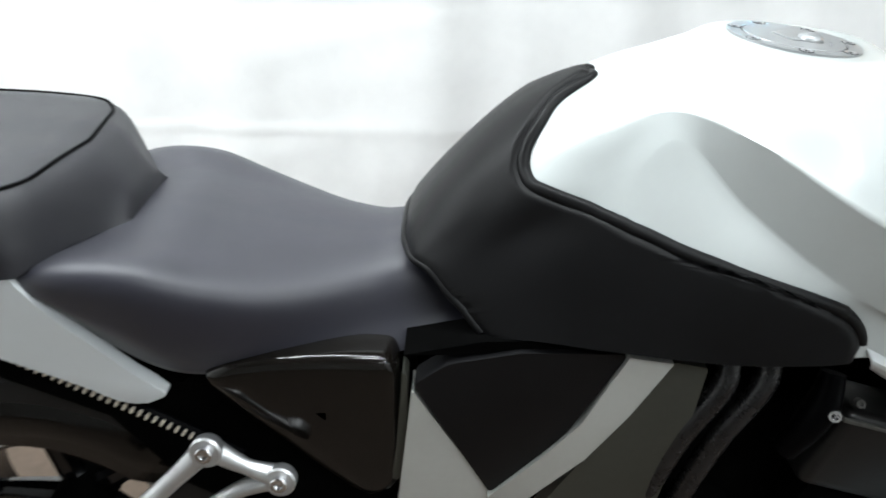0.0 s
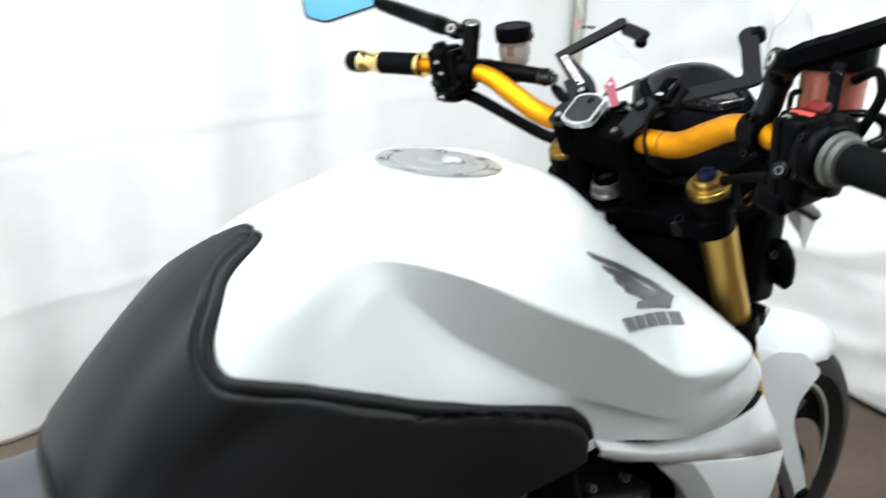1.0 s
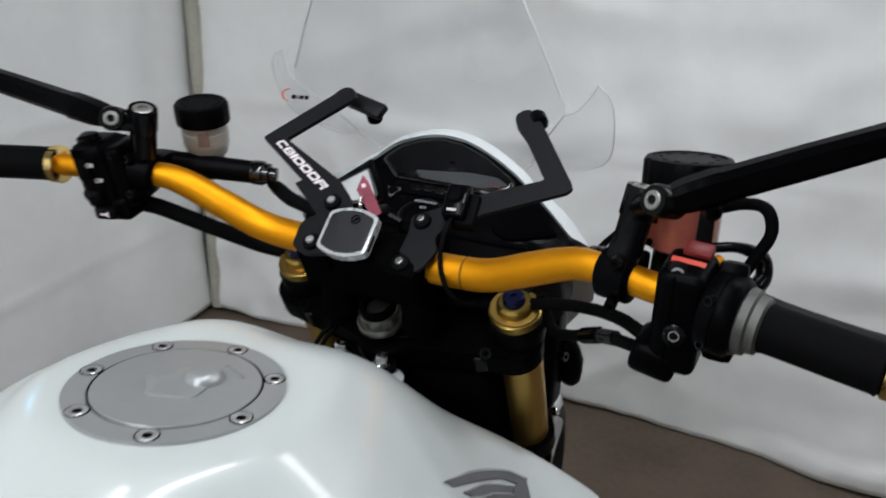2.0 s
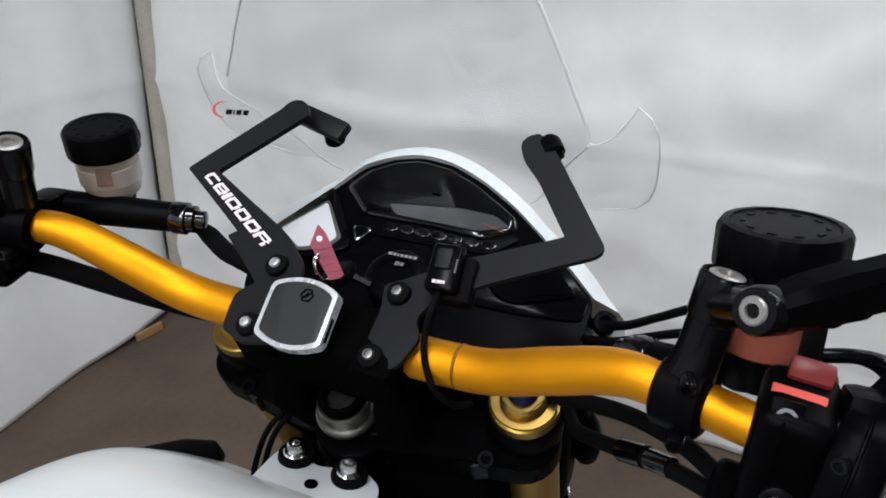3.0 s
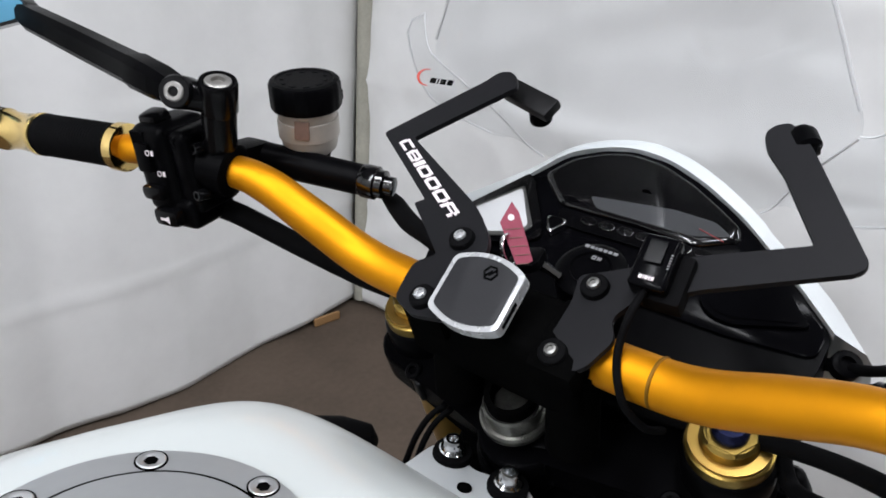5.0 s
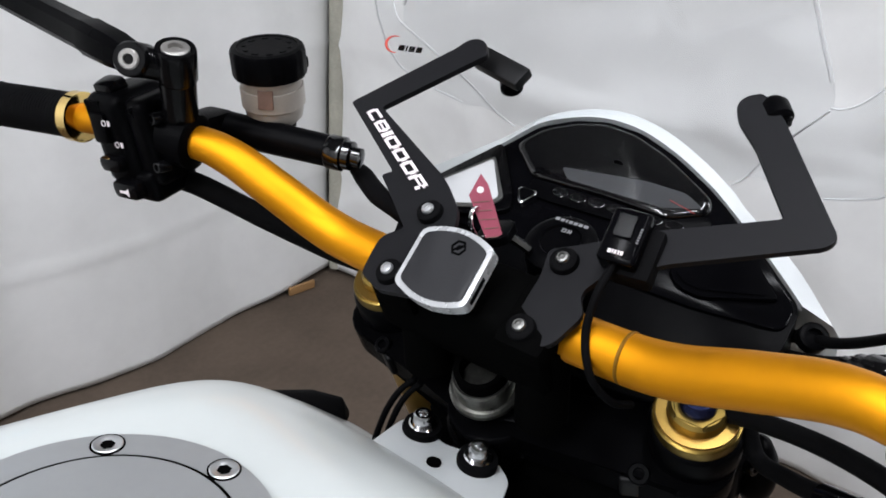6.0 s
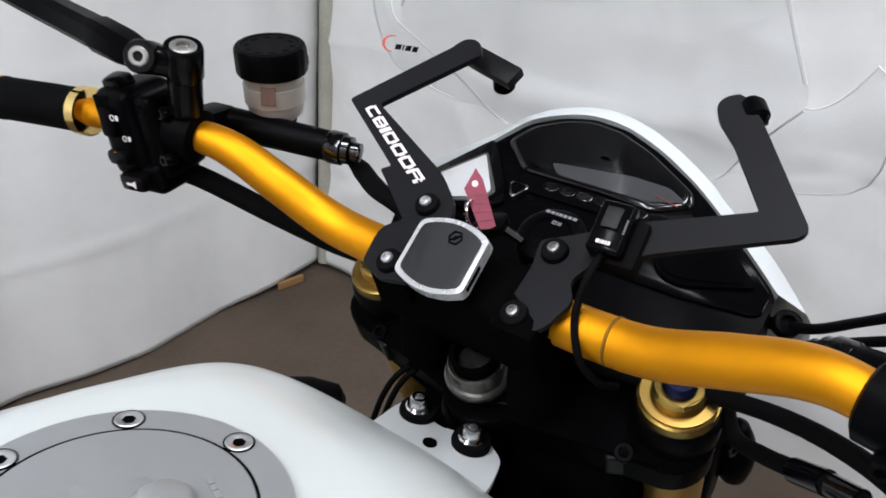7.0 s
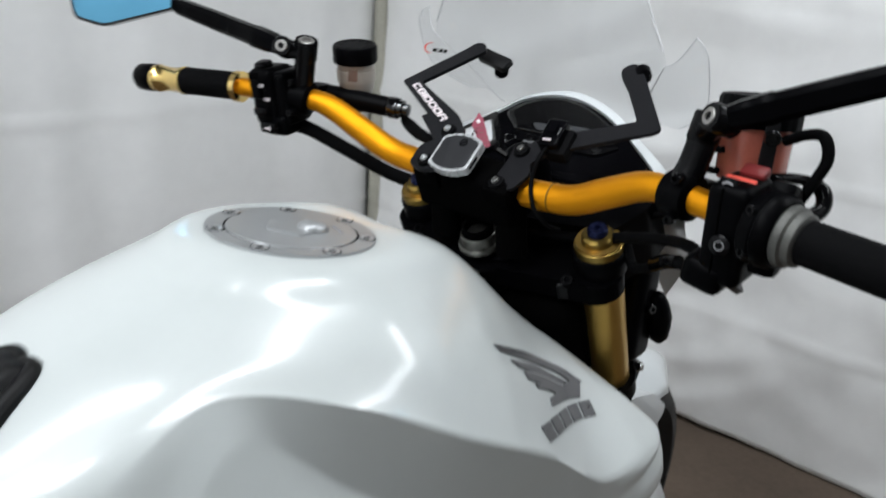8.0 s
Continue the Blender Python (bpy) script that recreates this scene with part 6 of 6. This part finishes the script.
side_cover = [(-0.266, 0.703), (-0.235, 0.719), (-0.178, 0.727), (-0.100, 0.728), (-0.046, 0.724), (-0.036, 0.708), (-0.042, 0.590), (-0.050, 0.520), (-0.085, 0.500), (-0.140, 0.555), (-0.236, 0.668)]
for side in (-1, 1):
    place = Matrix(((1, 0, 0, 0), (0, 0, side, side * 0.146), (0, 1, 0, 0), (0, 0, 0, 1)))
    body("side_cover", pillow(round_poly(side_cover, 0.022, 5), place, 0.022), SMOKE, bike, "gloss dark side cover under the seat", angle=60)
both_sides("cover_edge", [(-0.032, 0.708), (-0.026, 0.700), (-0.034, 0.600), (-0.046, 0.540), (-0.056, 0.540), (-0.046, 0.600)], 0.163, 0.03, GRAPHITE, "worn grey edge of the side cover", 0.003, 0.003)
both_sides("frame_plate", [(-0.022, 0.690), (0.066, 0.528), (0.080, 0.45), (-0.06, 0.45), (-0.045, 0.54)], 0.172, 0.04, SILVER, "silver swingarm pivot plate", 0.006, 0.008)
both_sides("knee_panel", [(-0.020, 0.700), (0.02, 0.728), (0.10, 0.742), (0.214, 0.738), (0.150, 0.622), (0.064, 0.530)], 0.176, 0.03, STEEL_BLACK, "matt black triangular panel", 0.004, 0.008)
both_sides("trim_stripe", [(0.214, 0.738), (0.262, 0.729), (0.220, 0.655), (0.175, 0.590), (0.105, 0.520), (0.060, 0.527), (0.126, 0.595), (0.168, 0.645)], 0.181, 0.02, SILVER, "silver painted stripe", 0.002, 0.002)
both_sides("lower_panel", [(0.262, 0.729), (0.300, 0.720), (0.288, 0.62), (0.262, 0.50), (0.12, 0.50), (0.175, 0.590), (0.220, 0.655)], 0.178, 0.02, GRAPHITE, "dark grey panel", 0.003, 0.004)
# black strips put in for the shade below the tank's lower edge
both_sides("under_tank_shade", [(-0.03, 0.735), (0.06, 0.752), (0.25, 0.752), (0.45, 0.752), (0.47, 0.742), (0.30, 0.728), (0.06, 0.735)], 0.168, 0.05, SHADOW_BLACK, "black strip that paints the shade under the tank", 0.003, 0.004)
for side in (-1, 1):
    for x0 in (0.318, 0.362):
        body("coolant_hose", tube([(x0 + 0.012, side * 0.15, 0.735), (x0 + 0.006, side * 0.168, 0.69), (x0 - 0.030, side * 0.170, 0.62), (x0 - 0.062, side * 0.165, 0.52), (x0 - 0.07, side * 0.15, 0.44)], 0.0135, 14), HOSE_BLACK, bike, "glossy black coolant hose")

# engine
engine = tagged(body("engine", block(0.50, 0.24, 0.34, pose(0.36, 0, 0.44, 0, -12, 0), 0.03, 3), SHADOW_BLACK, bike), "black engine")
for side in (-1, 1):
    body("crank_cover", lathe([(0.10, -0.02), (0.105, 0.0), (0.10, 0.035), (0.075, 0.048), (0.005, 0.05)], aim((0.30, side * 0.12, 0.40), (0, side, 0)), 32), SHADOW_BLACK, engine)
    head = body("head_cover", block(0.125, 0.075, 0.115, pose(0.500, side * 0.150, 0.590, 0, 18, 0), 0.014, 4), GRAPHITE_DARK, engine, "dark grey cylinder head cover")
    # the bright glint on the cover's top edge, added as a slim grey strip
    body("head_edge_glint", block(0.100, 0.004, 0.006, pose(0.500, side * 0.188, 0.640, 0, 18, 0), 0.002), SCUFFED, head)
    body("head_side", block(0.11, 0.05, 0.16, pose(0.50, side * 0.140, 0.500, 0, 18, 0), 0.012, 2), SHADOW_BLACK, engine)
    body("water_pipe", tube([(0.440, side * 0.168, 0.705), (0.432, side * 0.180, 0.672), (0.420, side * 0.182, 0.640), (0.405, side * 0.175, 0.600)], [0.013, 0.017, 0.017, 0.015], 18), PLASTIC, engine, "black water pipe")
    bolt(engine, sit_point((0.436, side * 0.194, 0.669)), (-0.2, side, 0.3), 0.0075, 0.007, CHROME)
    bolt(engine, sit_point((0.470, side * 0.180, 0.672)), (-0.2, side, 0.5), 0.005, 0.006, SCUFFED)
    bolt(engine, sit_point((0.530, side * 0.176, 0.655)), (-0.2, side, 0.5), 0.005, 0.006, SCUFFED)
    for k in range(3):
        body("pipe", tube([(0.55 + 0.01 * k, side * (0.03 + 0.045 * k), 0.53), (0.66, side * (0.03 + 0.045 * k), 0.46), (0.68, side * (0.03 + 0.04 * k), 0.34), (0.60, side * (0.03 + 0.03 * k), 0.20)], 0.019, 12), SHADOW_BLACK, engine)
body("sump", block(0.40, 0.20, 0.14, pose(0.34, 0, 0.22), 0.03, 2), SHADOW_BLACK, engine)
radiator = body("radiator", block(0.035, 0.34, 0.26, pose(0.705, 0, 0.565, 0, -16, 0), 0.006), SHADOW_BLACK, bike, "black radiator")
for k in range(24):
    body("fin", block(0.004, 0.32, 0.003, pose(0.684 + 0.0028 * (k - 12), 0, 0.565 + 0.0098 * (k - 12), 0, -16, 0), 0.0), PLASTIC, radiator)

# radiator shrouds: white panels that carry on the tank's line forwards and down, folded along two creases
def shroud(side):
    seam = smooth_path([(0.440, 0.206, 0.764), (0.504, 0.214, 0.737), (0.562, 0.222, 0.723), (0.619, 0.231, 0.719), (0.671, 0.235, 0.724), (0.709, 0.224, 0.722)], 8)
    fold = smooth_path([(0.446, 0.212, 0.749), (0.508, 0.222, 0.720), (0.572, 0.231, 0.696), (0.640, 0.2385, 0.674), (0.700, 0.240, 0.652), (0.756, 0.234, 0.629)], 8)
    under = smooth_path([(0.452, 0.203, 0.738), (0.480, 0.205, 0.720), (0.508, 0.206, 0.706), (0.530, 0.2065, 0.697), (0.547, 0.207, 0.687), (0.552, 0.207, 0.682)], 8)
    def mirror_rows(*lines):
        return [[Vector((q.x, side * q.y, q.z)) for q in line] for line in lines]
    bm = bmesh.new()
    swell = [(u + v) / 2 + Vector((0, 0.003, 0.001)) for u, v in zip(seam, fold)]
    tuck = [q + Vector((0, -0.02, -0.004)) for q in seam]
    add_rows(bm, mirror_rows(tuck, seam, swell, fold), False, False)
    # the band's underside, back of the point where the leg begins
    back = smooth_path([(0.446, 0.212, 0.749), (0.470, 0.216, 0.737), (0.508, 0.222, 0.720), (0.535, 0.2262, 0.7095), (0.560, 0.2295, 0.7005), (0.572, 0.231, 0.696)], 8)
    add_rows(bm, mirror_rows(back, under), False, False)
    # the leg beside the radiator: a bevel turned back to the opening, then the outer face, then the leading edge
    opening = smooth_path([(0.552, 0.207, 0.682), (0.589, 0.208, 0.640), (0.612, 0.208, 0.606), (0.622, 0.208, 0.580), (0.611, 0.208, 0.561), (0.567, 0.208, 0.536), (0.524, 0.206, 0.510), (0.46, 0.20, 0.47)], 8)
    bevel = smooth_path([(0.572, 0.231, 0.696), (0.603, 0.236, 0.650), (0.622, 0.238, 0.615), (0.630, 0.238, 0.588), (0.617, 0.237, 0.568), (0.575, 0.234, 0.543), (0.535, 0.230, 0.518), (0.475, 0.222, 0.475)], 8)
    mid = smooth_path([(0.650, 0.2405, 0.669), (0.672, 0.245, 0.635), (0.682, 0.246, 0.604), (0.684, 0.246, 0.578), (0.672, 0.245, 0.545), (0.650, 0.243, 0.505), (0.625, 0.239, 0.465), (0.58, 0.232, 0.42)], 8)
    lead = smooth_path([(0.756, 0.234, 0.629), (0.750, 0.237, 0.608), (0.742, 0.238, 0.585), (0.733, 0.238, 0.558), (0.722, 0.237, 0.515), (0.710, 0.235, 0.467), (0.690, 0.232, 0.425), (0.65, 0.226, 0.38)], 8)
    inside = [q + Vector((0.006, -0.025, 0)) for q in lead]
    well = [q + Vector((0.012, -0.03, -0.002)) for q in opening]
    add_rows(bm, mirror_rows(well, opening, bevel, mid, lead, inside), False, False)
    return bm


for side in (-1, 1):
    sh = body("radiator_shroud", shroud(side), PANEL_WHITE, bike, "white folded radiator shroud with a red print", angle=24)
    solid = sh.modifiers.new("thickness", "SOLIDIFY")
    solid.thickness, solid.offset = 0.003, 1.0 if side < 0 else -1.0
    if side < 0:
        bars("red_print", [0.017, 0.015, 0.017, 0.017], 0.026, 0.0045, aim(sit_point((0.630, -0.2520, 0.508)), (0.02, -1, 0.0), (-0.42, 0, 0.91)), RED, sh, 0.006, 0.0012, "red lettering bars")
body("tank_seam", tube([(0.50, -0.210, 0.7415), (0.562, -0.2175, 0.7275), (0.619, -0.2275, 0.7235), (0.671, -0.2315, 0.7285), (0.706, -0.222, 0.727)], 0.0038, 8), PLASTIC, bike, "dark gap under the tank")

# ---- wheels ----


def wheel(name, at, radius, width, rim_r, spokes, label):
    m = aim(at, (0, 1, 0), (0, 0, 1))
    w2 = width / 2
    tyre_profile = [(rim_r, -w2 * 0.62), (rim_r + 0.012, -w2 * 0.80), (radius - 0.055, -w2), (radius - 0.028, -w2 * 0.93), (radius - 0.010, -w2 * 0.66), (radius - 0.002, -w2 * 0.3),
                    (radius, 0), (radius - 0.002, w2 * 0.3), (radius - 0.010, w2 * 0.66), (radius - 0.028, w2 * 0.93), (radius - 0.055, w2), (rim_r + 0.012, w2 * 0.80), (rim_r, w2 * 0.62), (rim_r, -w2 * 0.62)]
    bm = bmesh.new()
    add_rows(bm, [[m @ Vector((r * math.cos(2 * math.pi * k / 72), r * math.sin(2 * math.pi * k / 72), h)) for k in range(72)] for r, h in tyre_profile], True, False)
    whl = part(name, bm, TYRE, bike, label)
    bm = bmesh.new()
    add_rows(bm, [[m @ Vector((r * math.cos(2 * math.pi * k / 64), r * math.sin(2 * math.pi * k / 64), h)) for k in range(64)]
                  for r, h in ((rim_r + 0.004, -w2 * 0.66), (rim_r - 0.012, -w2 * 0.62), (rim_r - 0.018, -w2 * 0.3), (rim_r - 0.018, w2 * 0.3), (rim_r - 0.012, w2 * 0.62), (rim_r + 0.004, w2 * 0.66))], True, False)
    part("rim", bm, GLOSS, whl, "gloss black rim")
    for side in (-1, 1):
        part("rim_stripe", ring(rim_r - 0.004, rim_r + 0.003, side * w2 * 0.665 - 0.0008, side * w2 * 0.665 + 0.0008, m, 64), SILVER, whl, "silver rim stripe")
    for k in range(spokes):
        a = 2 * math.pi * k / spokes
        part("spoke", tube([m @ Vector((0.03 * math.cos(a), 0.03 * math.sin(a), 0)), m @ Vector((0.12 * math.cos(a + 0.05), 0.12 * math.sin(a + 0.05), 0)), m @ Vector(((rim_r - 0.012) * math.cos(a), (rim_r - 0.012) * math.sin(a), 0))], [0.02, 0.013, 0.015], 8, 4), GLOSS, whl)
    part("hub", lathe([(0.03, -0.05), (0.042, -0.045), (0.042, 0.045), (0.03, 0.05)], m, 24), SHADOW_BLACK, whl)
    return whl


FRONT_AXLE, REAR_AXLE = Vector((1.105, -0.005, 0.295)), Vector((-0.505, -0.002, 0.320))
fw = wheel("front_wheel", FRONT_AXLE, 0.295, 0.120, 0.216, 5, "front wheel with a worn black tyre")
wheel("rear_wheel", REAR_AXLE, 0.320, 0.19, 0.168, 5, "rear wheel with a wide black tyre")
for side in (-1, 1):
    disc_m = aim(FRONT_AXLE + Vector((0, side * 0.062, 0)), (0, 1, 0))
    part("brake_disc", ring(0.105, 0.155, -0.0025, 0.0025, disc_m, 48), CHROME, fw, "steel brake disc")
    part("brake_caliper", block(0.10, 0.045, 0.055, pose(0.98, side * 0.085, 0.345, 0, 55, 0), 0.012), SHADOW_BLACK, bike, "black brake caliper")


def fender(axle, r, half, a0, a1, drop):
    rows = []
    for k in range(41):
        a = radians(a0 + (a1 - a0) * k / 40)
        f = k / 40
        taper = min(1.0, 0.35 + 2.4 * f, 0.45 + 2.2 * (1 - f))
        row = []
        for i in range(17):
            g = -1 + 2 * i / 16
            rr = r + 0.006 - drop * abs(g) ** 2.6
            row.append(axle + Vector((rr * math.cos(a), half * taper * (abs(g) ** 0.8) * (1 if g > 0 else -1), rr * math.sin(a))))
        rows.append(row)
    bm = bmesh.new()
    add_rows(bm, rows, False, False)
    return bm


ff = part("front_fender", fender(FRONT_AXLE, 0.325, 0.085, 46, 165, 0.05), PANEL_WHITE, bike, "white front fender", angle=60)
solid = ff.modifiers.new("thickness", "SOLIDIFY")
solid.thickness, solid.offset = 0.004, -1.0
for side in (-1, 1):
    m = Matrix(((1, 0, 0, 0), (0, 0, side, side * 0.103), (0, 1, 0, 0), (0, 0, 0, 1)))
    part("fender_side", plate(round_poly([(0.900, 0.640), (0.965, 0.655), (1.05, 0.625), (1.125, 0.565), (1.062, 0.525), (1.066, 0.478), (1.100, 0.420), (1.135, 0.355), (1.178, 0.262), (1.150, 0.255),
                                          (1.105, 0.340), (1.062, 0.405), (1.030, 0.470), (0.99, 0.520), (0.94, 0.565)], 0.018, 4), 0.024, m, 0.008, 3), PANEL_WHITE, ff, "white fender side")
    part("reflector", block(0.03, 0.012, 0.02, pose(1.14, side * 0.106, 0.30), 0.004), PLASTIC, ff)
hug = part("rear_hugger", fender(REAR_AXLE, 0.342, 0.112, 6, 150, 0.14), SMOKE, bike, "gloss dark rear hugger", angle=60)
solid = hug.modifiers.new("thickness", "SOLIDIFY")
solid.thickness, solid.offset = 0.004, -1.0
part("swingarm", tube([(0.02, 0.10, 0.46), (-0.16, 0.14, 0.42), (-0.34, 0.14, 0.34), (-0.505, 0.12, 0.32)], [0.05, 0.05, 0.045, 0.05], 16), SHADOW_BLACK, bike, "black single-sided swingarm")
part("exhaust", tube([(0.30, -0.06, 0.14), (0.05, -0.15, 0.16), (-0.12, -0.19, 0.24), (-0.30, -0.20, 0.30)], [0.035, 0.05, 0.055, 0.05], 18), SHADOW_BLACK, bike, "short black exhaust")
part("side_stand", tube([(0.10, 0.14, 0.30), (0.10, 0.22, 0.14), (0.11, 0.285, 0.010)], [0.012, 0.011, 0.010], 12), SHADOW_BLACK, bike, "black side stand")
part("stand_foot", block(0.06, 0.04, 0.010, pose(0.11, 0.29, 0.005), 0.003), SHADOW_BLACK, bike)

# passenger peg hangers of cast aluminium
for side in (-1, 1):
    hang = body("peg_hanger", tube([(-0.255, side * 0.200, 0.634), (-0.300, side * 0.207, 0.592), (-0.345, side * 0.216, 0.552), (-0.395, side * 0.226, 0.505)], [0.015, 0.012, 0.012, 0.014], 14, 6, flat=0.7), ALU, bike, "cast aluminium passenger peg hanger")
    body("arm", tube([(-0.255, side * 0.200, 0.634), (-0.215, side * 0.202, 0.605), (-0.178, side * 0.200, 0.586)], [0.014, 0.009, 0.014], 14, 6, flat=0.7), ALU, hang)
    body("arm", tube([(-0.178, side * 0.200, 0.586), (-0.230, side * 0.207, 0.572), (-0.290, side * 0.216, 0.535), (-0.35, side * 0.222, 0.505)], [0.013, 0.010, 0.010, 0.012], 14, 6, flat=0.7), ALU, hang)
    for at in ((-0.255, side * 0.203, 0.632), (-0.178, side * 0.203, 0.585)):
        body("boss", lathe([(0.017, -0.008), (0.0185, -0.005), (0.0185, 0.006), (0.0165, 0.008), (0.010, 0.008)], aim(at, (0, side, 0.25)), 22), ALU, hang)
        bolt(hang, sit_point(Vector(at) + Vector((0, side * 0.008, 0.002))), (0, side, 0.25), 0.0095, 0.006)
    body("peg", tube([(-0.40, side * 0.225, 0.502), (-0.42, side * 0.30, 0.498)], 0.012, 14), RUBBER, hang)
